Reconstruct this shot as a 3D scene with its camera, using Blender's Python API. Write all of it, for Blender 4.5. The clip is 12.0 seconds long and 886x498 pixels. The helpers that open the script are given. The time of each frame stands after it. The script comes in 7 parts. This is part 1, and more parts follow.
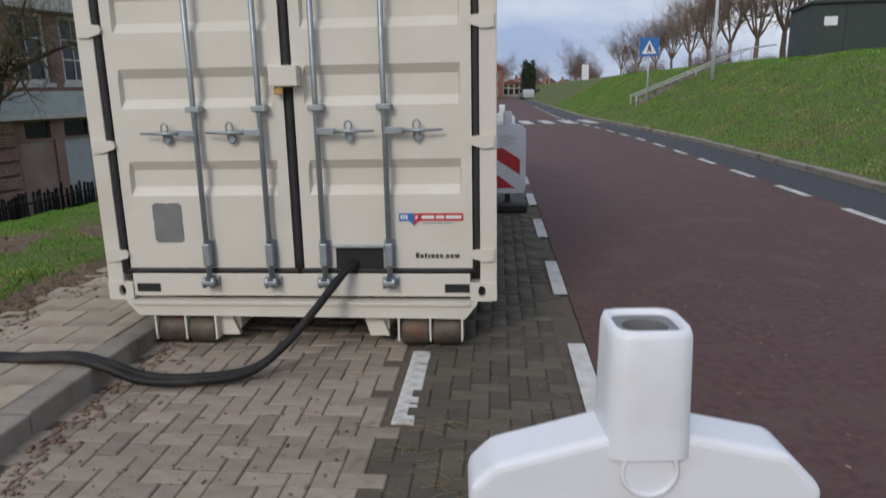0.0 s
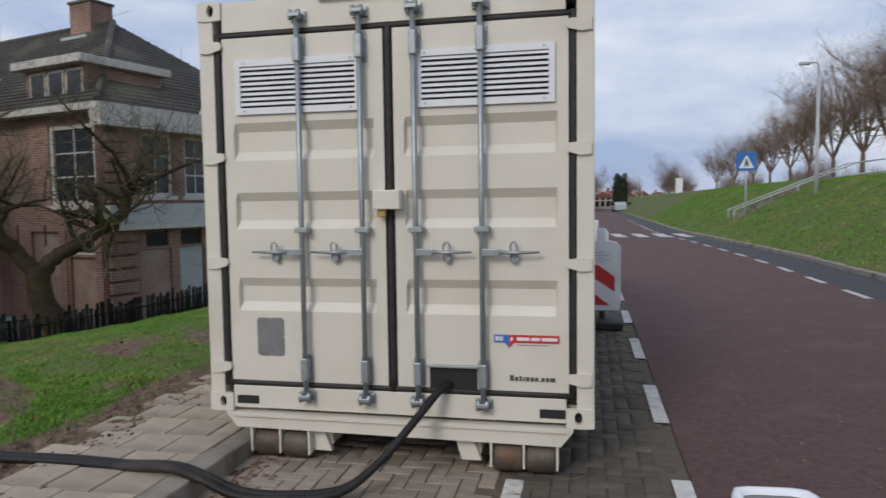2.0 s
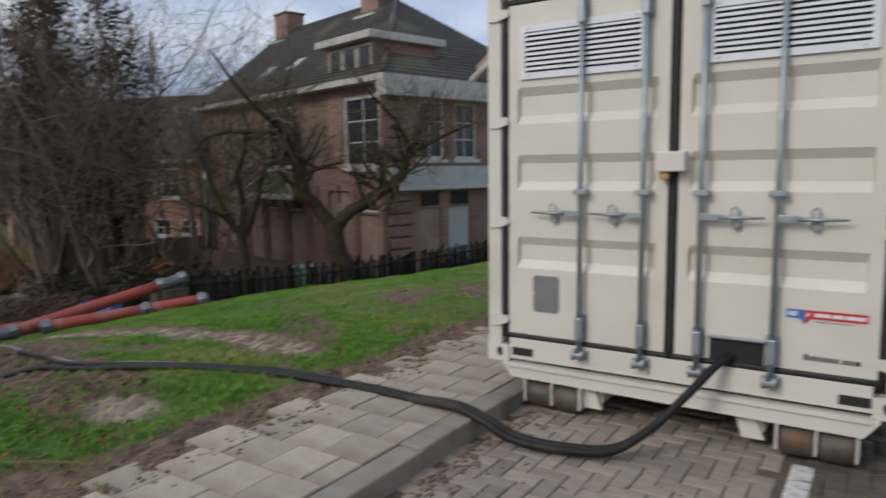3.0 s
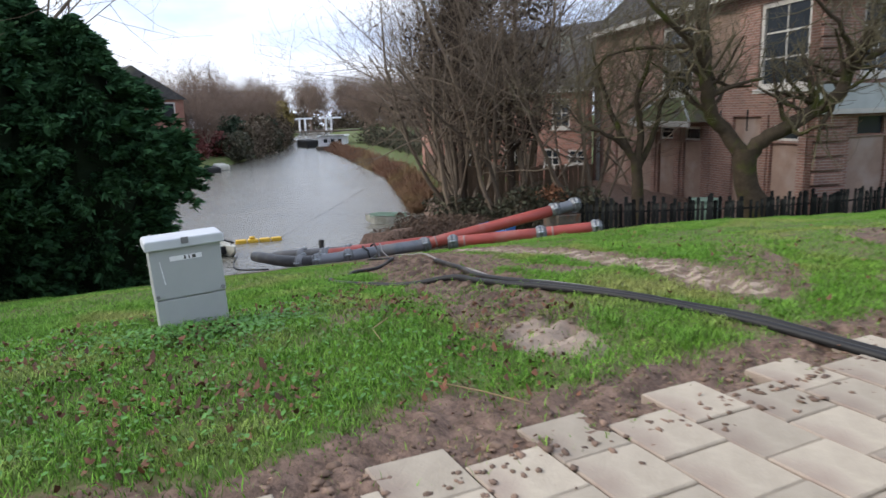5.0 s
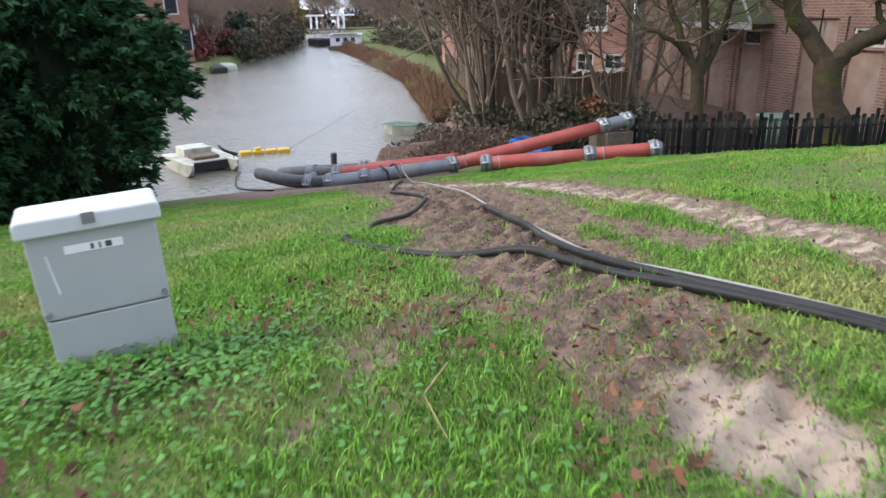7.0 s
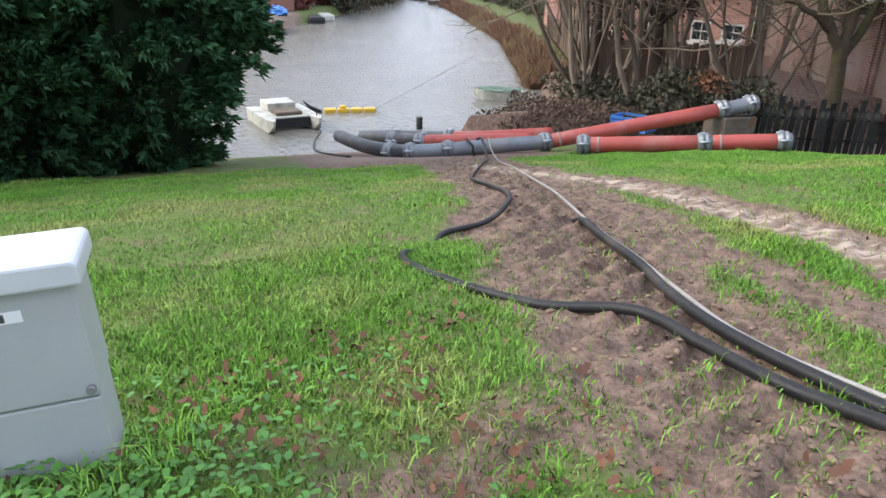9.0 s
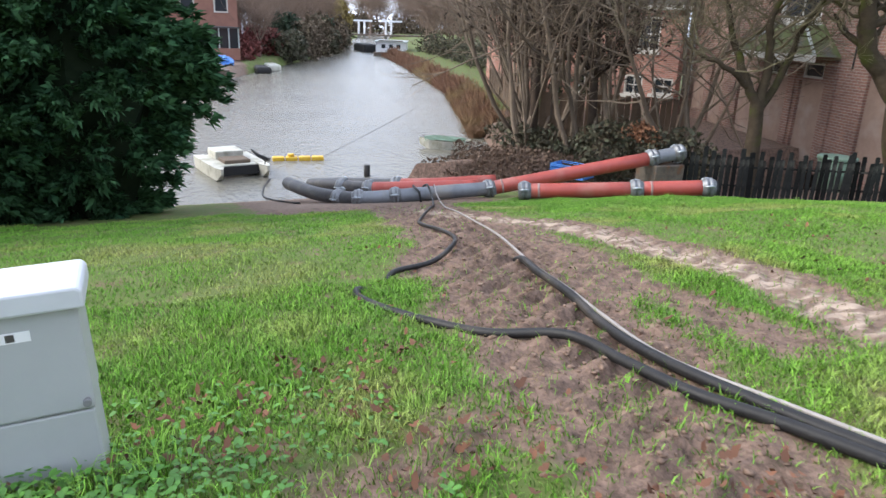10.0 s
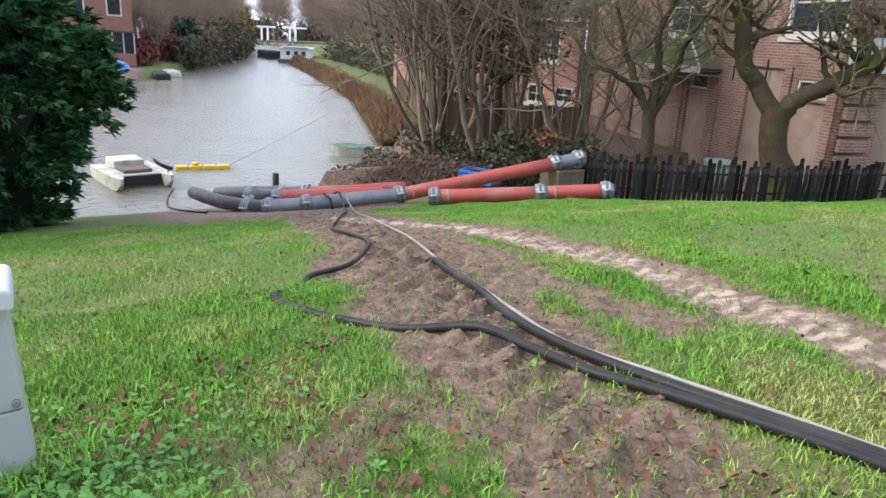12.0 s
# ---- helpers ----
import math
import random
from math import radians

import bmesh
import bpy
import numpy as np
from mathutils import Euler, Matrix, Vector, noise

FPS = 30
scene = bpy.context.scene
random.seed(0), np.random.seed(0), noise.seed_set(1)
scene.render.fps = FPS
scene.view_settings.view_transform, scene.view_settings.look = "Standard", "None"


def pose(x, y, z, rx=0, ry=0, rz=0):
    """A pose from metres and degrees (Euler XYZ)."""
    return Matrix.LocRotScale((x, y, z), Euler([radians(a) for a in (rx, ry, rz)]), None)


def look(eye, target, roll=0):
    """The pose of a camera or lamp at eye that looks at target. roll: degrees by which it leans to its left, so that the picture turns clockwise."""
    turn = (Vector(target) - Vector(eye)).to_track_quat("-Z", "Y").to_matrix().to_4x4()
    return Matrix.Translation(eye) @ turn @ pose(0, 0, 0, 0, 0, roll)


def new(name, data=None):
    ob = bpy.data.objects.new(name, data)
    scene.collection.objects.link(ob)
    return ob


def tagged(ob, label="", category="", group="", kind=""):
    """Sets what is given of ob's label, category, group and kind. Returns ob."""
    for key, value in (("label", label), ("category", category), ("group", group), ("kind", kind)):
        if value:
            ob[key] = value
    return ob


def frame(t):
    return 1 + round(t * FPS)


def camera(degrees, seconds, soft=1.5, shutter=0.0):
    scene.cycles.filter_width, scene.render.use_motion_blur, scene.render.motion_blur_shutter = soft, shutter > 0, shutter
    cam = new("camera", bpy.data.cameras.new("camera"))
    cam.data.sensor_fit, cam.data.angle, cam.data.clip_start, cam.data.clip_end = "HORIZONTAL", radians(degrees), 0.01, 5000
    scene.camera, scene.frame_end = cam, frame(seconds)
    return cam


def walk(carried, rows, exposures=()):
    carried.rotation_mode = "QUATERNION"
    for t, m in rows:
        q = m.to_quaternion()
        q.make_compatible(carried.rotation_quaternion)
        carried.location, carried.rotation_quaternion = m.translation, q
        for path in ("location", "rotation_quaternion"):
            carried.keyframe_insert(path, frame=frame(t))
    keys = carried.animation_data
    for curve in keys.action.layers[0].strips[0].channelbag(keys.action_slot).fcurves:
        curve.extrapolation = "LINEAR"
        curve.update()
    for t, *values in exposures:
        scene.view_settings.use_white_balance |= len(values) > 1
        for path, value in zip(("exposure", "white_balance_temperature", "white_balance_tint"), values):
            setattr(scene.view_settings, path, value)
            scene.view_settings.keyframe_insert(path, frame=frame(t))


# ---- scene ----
cam = camera(65.8, 12.0, shutter=0.4)
PATH = [
    (0, (-0.08, 0.21, 1.552), (-0.237, 2.152, 1.1), -1.1),
    (0.5, (-0.095, 0.217, 1.592), (-0.295, 2.186, 1.309), -0.9),
    (1, (-0.122, 0.213, 1.584), (-0.391, 2.189, 1.427), -1.1),
    (1.5, (-0.107, 0.221, 1.638), (-0.422, 2.192, 1.509), -1.1),
    (2, (-0.118, 0.21, 1.623), (-0.532, 2.163, 1.489), -0.8),
    (2.5, (-0.141, 0.181, 1.632), (-0.849, 2.044, 1.466), -0.7),
    (3, (-0.217, 0.1, 1.618), (-1.305, 1.763, 1.387), -0.7),
    (3.5, (-0.297, 0.081, 1.595), (-1.663, 1.51, 1.292), -1.0),
    (3.7, (-0.362, 0.063, 1.535), (-1.817, 1.397, 1.215), -0.4),
    (5.3, (-1.682, 0.63, 1.238), (-3.467, 1.43, 0.819), -2.0),
    (5.5, (-1.806, 0.663, 1.222), (-3.594, 1.437, 0.771), -2.2),
    (6, (-2.259, 0.744, 1.201), (-4.04, 1.492, 0.681), -3.6),
    (6.5, (-2.664, 0.875, 1.163), (-4.417, 1.618, 0.55), -1.8),
    (6.7, (-2.868, 0.947, 1.206), (-4.609, 1.71, 0.585), -1.6),
    (8.3, (-4.12, 1.44, 1.2), (-5.715, 2.327, 0.378), 3.0),
    (8.5, (-4.097, 1.465, 1.203), (-5.782, 2.166, 0.386), 2.0),
    (9, (-4.133, 1.48, 1.216), (-5.899, 2.034, 0.457), 1.3),
    (9.5, (-4.08, 1.448, 1.229), (-5.858, 2.085, 0.571), 2.2),
    (10, (-3.848, 1.371, 1.274), (-5.609, 2.082, 0.648), 2.2),
    (10.5, (-3.727, 1.29, 1.288), (-5.472, 2.06, 0.687), 2.6),
    (11, (-3.714, 1.271, 1.29), (-5.426, 2.11, 0.688), 2.9),
    (11.5, (-3.705, 1.286, 1.291), (-5.378, 2.202, 0.69), 3.2),
    (12, (-3.696, 1.28, 1.293), (-5.354, 2.227, 0.699), 3.1),
]
walk(cam, [(t, look(eye, target, roll)) for t, eye, target, roll in PATH],
     exposures=[(0, 0.12), (3.5, 0.20), (5.3, 1.22), (6.7, 1.52), (8.3, 1.67), (12, 1.74)])

# ---- world, sun and sky ----
world = bpy.data.worlds.new("world")
scene.world = world
world.use_nodes = True
wn, wl = world.node_tree.nodes, world.node_tree.links
sky = wn.new("ShaderNodeTexSky")
sky.sky_type, sky.sun_disc = "NISHITA", False
sky.sun_elevation, sky.sun_rotation = radians(24), radians(200)
sky.air_density, sky.dust_density = 1.2, 3.0
# winter cloud cover: broken grey-white layer over the clear sky
wtc = wn.new("ShaderNodeTexCoord")
wmap = wn.new("ShaderNodeMapping")
wmap.inputs["Scale"].default_value = (1.0, 1.0, 3.2)
wno = wn.new("ShaderNodeTexNoise")
wno.inputs["Scale"].default_value, wno.inputs["Detail"].default_value, wno.inputs["Roughness"].default_value = 2.1, 6.0, 0.55
wramp = wn.new("ShaderNodeValToRGB")
wramp.color_ramp.elements[0].position, wramp.color_ramp.elements[0].color = 0.36, (3.9, 5.0, 7.6, 1)
wramp.color_ramp.elements[1].position, wramp.color_ramp.elements[1].color = 0.68, (9.6, 9.9, 10.6, 1)
wmix = wn.new("ShaderNodeMixRGB")
wmix.inputs[0].default_value = 0.86
wl.new(wtc.outputs["Generated"], wmap.inputs[0])
wl.new(wmap.outputs[0], wno.inputs[0])
wl.new(wno.outputs[0], wramp.inputs[0])
wl.new(sky.outputs[0], wmix.inputs[1])
wl.new(wramp.outputs[0], wmix.inputs[2])
wl.new(wmix.outputs[0], wn["Background"].inputs[0])
wn["Background"].inputs[1].default_value = 0.088
sun = new("sun", bpy.data.lights.new("sun", "SUN"))
sun.data.energy, sun.data.angle, sun.data.color = 1.2, radians(18), (1.0, 0.95, 0.88)
sun.matrix_world = look((-8, -22, 16), (0, 0, 0))


# ---- materials ----
def mat(name, c1, c2=None, scale=6.0, rough=0.7, metal=0.0, bump=0.0, bscale=40.0, c3=None, s3=0.6, rand=0.0, spec=0.5):
    m = bpy.data.materials.new(name)
    m.use_nodes = True
    n, l = m.node_tree.nodes, m.node_tree.links
    b = n["Principled BSDF"]
    b.inputs["Roughness"].default_value, b.inputs["Metallic"].default_value = rough, metal
    b.inputs["Specular IOR Level"].default_value = spec
    tc = n.new("ShaderNodeTexCoord")
    c2 = c2 or tuple(v * 0.8 for v in c1)
    no = n.new("ShaderNodeTexNoise")
    no.inputs["Scale"].default_value, no.inputs["Detail"].default_value = scale, 8
    no.inputs["Roughness"].default_value = 0.65
    l.new(tc.outputs["Object"], no.inputs[0])
    r = n.new("ShaderNodeValToRGB")
    r.color_ramp.elements[0].position, r.color_ramp.elements[0].color = 0.35, (*c1, 1)
    r.color_ramp.elements[1].position, r.color_ramp.elements[1].color = 0.68, (*c2, 1)
    l.new(no.outputs[0], r.inputs[0])
    out = r.outputs[0]
    if c3:
        n3 = n.new("ShaderNodeTexNoise")
        n3.inputs["Scale"].default_value, n3.inputs["Detail"].default_value = s3, 5
        l.new(tc.outputs["Object"], n3.inputs[0])
        r3 = n.new("ShaderNodeValToRGB")
        r3.color_ramp.elements[0].position, r3.color_ramp.elements[1].position = 0.52, 0.66
        l.new(n3.outputs[0], r3.inputs[0])
        mx = n.new("ShaderNodeMixRGB")
        l.new(r3.outputs[0], mx.inputs[0])
        l.new(out, mx.inputs[1])
        mx.inputs[2].default_value = (*c3, 1)
        out = mx.outputs[0]
    if rand:
        oi = n.new("ShaderNodeObjectInfo")
        gi = n.new("ShaderNodeNewGeometry")
        add = n.new("ShaderNodeMath")
        l.new(oi.outputs["Random"], add.inputs[0])
        l.new(gi.outputs["Random Per Island"], add.inputs[1])
        fr = n.new("ShaderNodeMath")
        fr.operation = "FRACT"
        l.new(add.outputs[0], fr.inputs[0])
        mr = n.new("ShaderNodeMapRange")
        mr.inputs[3].default_value, mr.inputs[4].default_value = 1 - rand, 1 + rand
        l.new(fr.outputs[0], mr.inputs[0])
        hs = n.new("ShaderNodeHueSaturation")
        l.new(mr.outputs[0], hs.inputs["Value"])
        l.new(out, hs.inputs["Color"])
        out = hs.outputs[0]
    l.new(out, b.inputs["Base Color"])
    # roughness varies with the grain
    rr = n.new("ShaderNodeMapRange")
    rr.inputs[3].default_value, rr.inputs[4].default_value = max(0.03, rough - 0.12), min(1.0, rough + 0.12)
    l.new(no.outputs[0], rr.inputs[0])
    l.new(rr.outputs[0], b.inputs["Roughness"])
    if bump:
        nb = n.new("ShaderNodeTexNoise")
        nb.inputs["Scale"].default_value, nb.inputs["Detail"].default_value = bscale, 6
        l.new(tc.outputs["Object"], nb.inputs[0])
        bp = n.new("ShaderNodeBump")
        bp.inputs["Strength"].default_value, bp.inputs["Distance"].default_value = bump, 0.01
        l.new(nb.outputs[0], bp.inputs["Height"])
        l.new(bp.outputs[0], b.inputs["Normal"])
    return m


M_CREAM = mat("cream_paint", (0.655, 0.620, 0.545), (0.61, 0.575, 0.50), 2.5, 0.42, bump=0.05, bscale=25, c3=(0.575, 0.535, 0.455), s3=1.1)
M_GALV = mat("galvanised_steel", (0.36, 0.39, 0.41), (0.27, 0.30, 0.32), 14, 0.45, 0.65, bump=0.1, bscale=60)
M_RUBBER = mat("black_rubber", (0.012, 0.011, 0.010), (0.03, 0.028, 0.025), 20, 0.65, bump=0.1)
M_DARK = mat("dark_interior", (0.012, 0.012, 0.013), (0.02, 0.02, 0.02), 5, 0.8)
M_ALU = mat("white_aluminium", (0.72, 0.73, 0.76), (0.66, 0.67, 0.70), 8, 0.4)
M_STEELD = mat("worn_dark_steel", (0.075, 0.062, 0.05), (0.16, 0.13, 0.10), 9, 0.62, 0.4, bump=0.2, bscale=25, c3=(0.15, 0.07, 0.035), s3=5)
M_PLATE = mat("grey_plate", (0.19, 0.19, 0.19), (0.15, 0.15, 0.155), 6, 0.6)
M_BRASS = mat("brass", (0.55, 0.36, 0.13), (0.42, 0.27, 0.10), 20, 0.4, 0.8)
M_RED = mat("red_foil", (0.52, 0.03, 0.035), (0.46, 0.028, 0.03), 5, 0.45)
M_BLUE = mat("blue_foil", (0.03, 0.16, 0.45), (0.03, 0.14, 0.40), 5, 0.45)
M_WHITE = mat("white_foil", (0.75, 0.75, 0.76), (0.68, 0.68, 0.70), 5, 0.45)
M_INK = mat("dark_print", (0.06, 0.055, 0.05), (0.05, 0.045, 0.04), 5, 0.6)
M_PLASTIC = mat("white_plastic", (0.78, 0.79, 0.82), (0.73, 0.74, 0.77), 7, 0.38, c3=(0.66, 0.66, 0.66), s3=4.0, bump=0.04, bscale=90)
M_HOSE = mat("black_hose", (0.009, 0.009, 0.010), (0.020, 0.019, 0.018), 9, 0.55, bump=0.25, bscale=50, c3=(0.040, 0.034, 0.028), s3=3, spec=0.3)
M_CABLE = mat("muddy_cable", (0.30, 0.275, 0.25), (0.20, 0.18, 0.16), 9, 0.5, bump=0.2, bscale=50)
M_ASPHALT_RED = mat("red_asphalt", (0.126, 0.062, 0.056), (0.062, 0.034, 0.032), 18, 0.82, bump=0.8, bscale=150, c3=(0.110, 0.066, 0.058), s3=2.2)
M_ASPHALT = mat("black_asphalt", (0.055, 0.056, 0.062), (0.032, 0.033, 0.037), 50, 0.8, bump=0.5, bscale=170)
M_LINE = mat("road_paint", (0.62, 0.61, 0.58), (0.45, 0.43, 0.40), 9, 0.7, c3=(0.36, 0.33, 0.30), s3=4.0)
M_PAVER = mat("concrete_paver", (0.225, 0.185, 0.145), (0.31, 0.26, 0.21), 10, 0.85, bump=0.4, bscale=60, c3=(0.24, 0.185, 0.15), s3=1.1, rand=0.22)
M_PAVERD = mat("dark_mossy_paver", (0.070, 0.060, 0.045), (0.115, 0.096, 0.072), 9, 0.85, bump=0.4, bscale=60, c3=(0.055, 0.055, 0.030), s3=1.3, rand=0.22)
M_SLAB = mat("concrete_slab", (0.325, 0.275, 0.208), (0.41, 0.35, 0.27), 7, 0.85, bump=0.35, bscale=70, c3=(0.25, 0.19, 0.15), s3=1.6, rand=0.14)
M_KERB = mat("concrete_kerb", (0.22, 0.195, 0.165), (0.28, 0.25, 0.21), 6, 0.85, bump=0.4, bscale=60, c3=(0.12, 0.11, 0.08), s3=2)
M_JOINT = mat("sand_joint", (0.085, 0.068, 0.052), (0.13, 0.10, 0.075), 14, 0.95, bump=0.6, bscale=70)
M_CABINET = mat("grey_cabinet_paint", (0.36, 0.375, 0.375), (0.33, 0.345, 0.345), 4, 0.5, c3=(0.39, 0.40, 0.40), s3=2, bump=0.03)
M_CABTOP = mat("pale_cabinet_lid", (0.52, 0.54, 0.56), (0.46, 0.48, 0.50), 6, 0.5)
M_PIPE_RED = mat("weathered_red_pipe", (0.36, 0.060, 0.042), (0.28, 0.052, 0.040), 5, 0.5, c3=(0.33, 0.11, 0.085), s3=1.8, bump=0.08)
M_PIPE_GREY = mat("galvanised_pipe", (0.175, 0.185, 0.20), (0.12, 0.128, 0.14), 4, 0.5, 0.25, c3=(0.20, 0.19, 0.175), s3=2.5, bump=0.1)
M_PIPE_BLACK = mat("black_suction_hose", (0.035, 0.036, 0.04), (0.065, 0.065, 0.07), 5, 0.55, c3=(0.10, 0.095, 0.09), s3=3)
M_COUPLING = mat("coupling_metal", (0.23, 0.24, 0.25), (0.14, 0.145, 0.15), 9, 0.5, 0.5)
M_BARK = mat("mossy_bark", (0.066, 0.050, 0.032), (0.036, 0.027, 0.019), 7, 0.95, bump=0.9, bscale=22, c3=(0.055, 0.062, 0.014), s3=1.8, spec=0.15)
M_TWIG = mat("brown_twigs", (0.145, 0.108, 0.076), (0.10, 0.076, 0.056), 3, 0.9, rand=0.3)
M_TWIGG = mat("greenish_twigs", (0.125, 0.105, 0.056), (0.092, 0.075, 0.045), 3, 0.9, rand=0.3)
M_FENCE = mat("black_stained_board", (0.010, 0.0105, 0.010), (0.022, 0.022, 0.020), 7, 0.9, c3=(0.095, 0.092, 0.076), s3=3.4, bump=0.4, bscale=30, rand=0.6, spec=0.1)
M_FENCEB = mat("brown_board", (0.115, 0.075, 0.045), (0.08, 0.052, 0.033), 4, 0.85, rand=0.3)
M_PLASTER = mat("weathered_render", (0.31, 0.215, 0.165), (0.25, 0.172, 0.135), 3, 0.9, c3=(0.34, 0.265, 0.225), s3=1.0, bump=0.3)
M_TRIM = mat("white_painted_wood", (0.52, 0.50, 0.45), (0.43, 0.41, 0.37), 4, 0.6, c3=(0.44, 0.42, 0.38), s3=2)
M_LEDGE = mat("pale_grey_paint", (0.43, 0.46, 0.45), (0.37, 0.40, 0.39), 3, 0.65, c3=(0.33, 0.34, 0.31), s3=1.2)
M_MOSS = mat("mossy_roof", (0.075, 0.095, 0.025), (0.11, 0.12, 0.05), 5, 0.95, bump=0.7, bscale=18, c3=(0.09, 0.085, 0.07), s3=1.3)
M_GBOX = mat("dark_green_paint", (0.030, 0.045, 0.040), (0.026, 0.038, 0.034), 2, 0.6)
M_POST = mat("painted_grey_steel", (0.44, 0.46, 0.47), (0.38, 0.40, 0.41), 5, 0.45, 0.3)
M_YELLOW = mat("yellow_float", (0.72, 0.45, 0.03), (0.62, 0.38, 0.03), 6, 0.5)
M_BOATW = mat("dirty_white_hull", (0.52, 0.51, 0.44), (0.40, 0.39, 0.33), 5, 0.55, c3=(0.30, 0.29, 0.22), s3=2)
M_TARP = mat("blue_tarpaulin", (0.05, 0.17, 0.46), (0.08, 0.25, 0.58), 3, 0.5)
M_TARPG = mat("green_tarpaulin", (0.10, 0.17, 0.12), (0.15, 0.22, 0.16), 6, 0.6)
M_LEAF = mat("fallen_leaf", (0.150, 0.058, 0.026), (0.065, 0.028, 0.015), 3, 0.8, rand=0.5)
M_GRASS = mat("grass_blade", (0.092, 0.220, 0.022), (0.155, 0.305, 0.038), 1.2, 0.6, c3=(0.255, 0.285, 0.080), s3=0.9, rand=0.7, spec=0.25)
M_WEED = mat("broad_weed_leaf", (0.070, 0.200, 0.022), (0.045, 0.135, 0.018), 2, 0.6, rand=0.25)
M_CONIFER = mat("conifer_sprays", (0.020, 0.056, 0.027), (0.050, 0.112, 0.045), 2.5, 0.9, rand=0.6, spec=0.08)
M_INNER_SHADE = mat("conifer_shade_wood", (0.012, 0.020, 0.011), (0.020, 0.030, 0.016), 3, 0.95, spec=0.05)
M_EVERG = mat("evergreen_far", (0.02, 0.04, 0.02), (0.03, 0.05, 0.025), 2.5, 0.9, rand=0.4)
M_REED = mat("dry_reed", (0.20, 0.105, 0.062), (0.135, 0.072, 0.045), 0.6, 0.9, rand=0.4, c3=(0.23, 0.16, 0.075), s3=0.2)
M_IVY = mat("dark_undergrowth", (0.035, 0.045, 0.02), (0.07, 0.052, 0.03), 3, 0.8, rand=0.5)
M_FARBRICK = mat("far_brick", (0.26, 0.125, 0.09), (0.21, 0.10, 0.075), 2, 0.9)
M_FARROOF = mat("far_roof_tiles", (0.20, 0.085, 0.055), (0.14, 0.065, 0.045), 2, 0.85)
M_GREYROOF = mat("grey_roof_tiles", (0.065, 0.06, 0.058), (0.045, 0.042, 0.041), 4, 0.85, bump=0.5, bscale=16, c3=(0.10, 0.10, 0.07), s3=0.7)


def glass(name, tint=(0.02, 0.025, 0.03), rough=0.06):
    m = mat(name, tint, tuple(v * 1.3 for v in tint), 0.8, rough, 0.0)
    return m


M_BAND = mat("dull_pale_band", (0.30, 0.20, 0.18), (0.25, 0.14, 0.12), 9, 0.6)
M_BEIGE = mat("beige_render", (0.42, 0.36, 0.29), (0.36, 0.31, 0.25), 2, 0.9)
M_TWIGL = mat("grey_brown_twigs", (0.185, 0.140, 0.098), (0.115, 0.088, 0.064), 3, 0.9, rand=0.35)
M_TWIGP = mat("pinkish_brown_twigs", (0.215, 0.150, 0.112), (0.155, 0.108, 0.082), 3, 0.9, rand=0.3)
M_THATCH = mat("dead_grass_blades", (0.23, 0.185, 0.095), (0.155, 0.115, 0.062), 2, 0.9, rand=0.4, spec=0.2)
M_GLASS = glass("window_glass")


def brick_mat(name, a, b, mortar):
    """Brickwork of 0.21 x 0.06 m courses, in object coordinates (x along the wall, z up)."""
    m = mat(name, a, b, 2.0, 0.88)
    n, l = m.node_tree.nodes, m.node_tree.links
    bs = n["Principled BSDF"]
    tc = n.new("ShaderNodeTexCoord")
    sep, com = n.new("ShaderNodeSeparateXYZ"), n.new("ShaderNodeCombineXYZ")
    add = n.new("ShaderNodeMath")
    l.new(tc.outputs["Object"], sep.inputs[0])
    l.new(sep.outputs[0], add.inputs[0])
    l.new(sep.outputs[1], add.inputs[1])
    l.new(add.outputs[0], com.inputs[0])
    l.new(sep.outputs[2], com.inputs[1])
    br = n.new("ShaderNodeTexBrick")
    br.inputs["Scale"].default_value = 1.0
    br.inputs["Brick Width"].default_value, br.inputs["Row Height"].default_value = 0.23, 0.072
    br.inputs["Mortar Size"].default_value, br.inputs["Mortar Smooth"].default_value = 0.011, 0.3
    br.inputs["Color1"].default_value, br.inputs["Color2"].default_value = (*a, 1), (*b, 1)
    br.inputs["Mortar"].default_value = (*mortar, 1)
    l.new(com.outputs[0], br.inputs[0])
    no = n.new("ShaderNodeTexNoise")
    no.inputs["Scale"].default_value, no.inputs["Detail"].default_value = 0.7, 6
    l.new(tc.outputs["Object"], no.inputs[0])
    rp = n.new("ShaderNodeValToRGB")
    rp.color_ramp.elements[0].position, rp.color_ramp.elements[0].color = 0.35, (0.62, 0.60, 0.58, 1)
    rp.color_ramp.elements[1].position, rp.color_ramp.elements[1].color = 0.65, (1.12, 1.08, 1.04, 1)
    l.new(no.outputs[0], rp.inputs[0])
    mx = n.new("ShaderNodeMixRGB")
    mx.blend_type = "MULTIPLY"
    mx.inputs[0].default_value = 1.0
    l.new(br.outputs[0], mx.inputs[1])
    l.new(rp.outputs[0], mx.inputs[2])
    l.new(mx.outputs[0], bs.inputs["Base Color"])
    bp = n.new("ShaderNodeBump")
    bp.inputs["Strength"].default_value, bp.inputs["Distance"].default_value = 0.6, 0.01
    bp.invert = True
    l.new(br.outputs["Fac"], bp.inputs["Height"])
    l.new(bp.outputs[0], bs.inputs["Normal"])
    return m


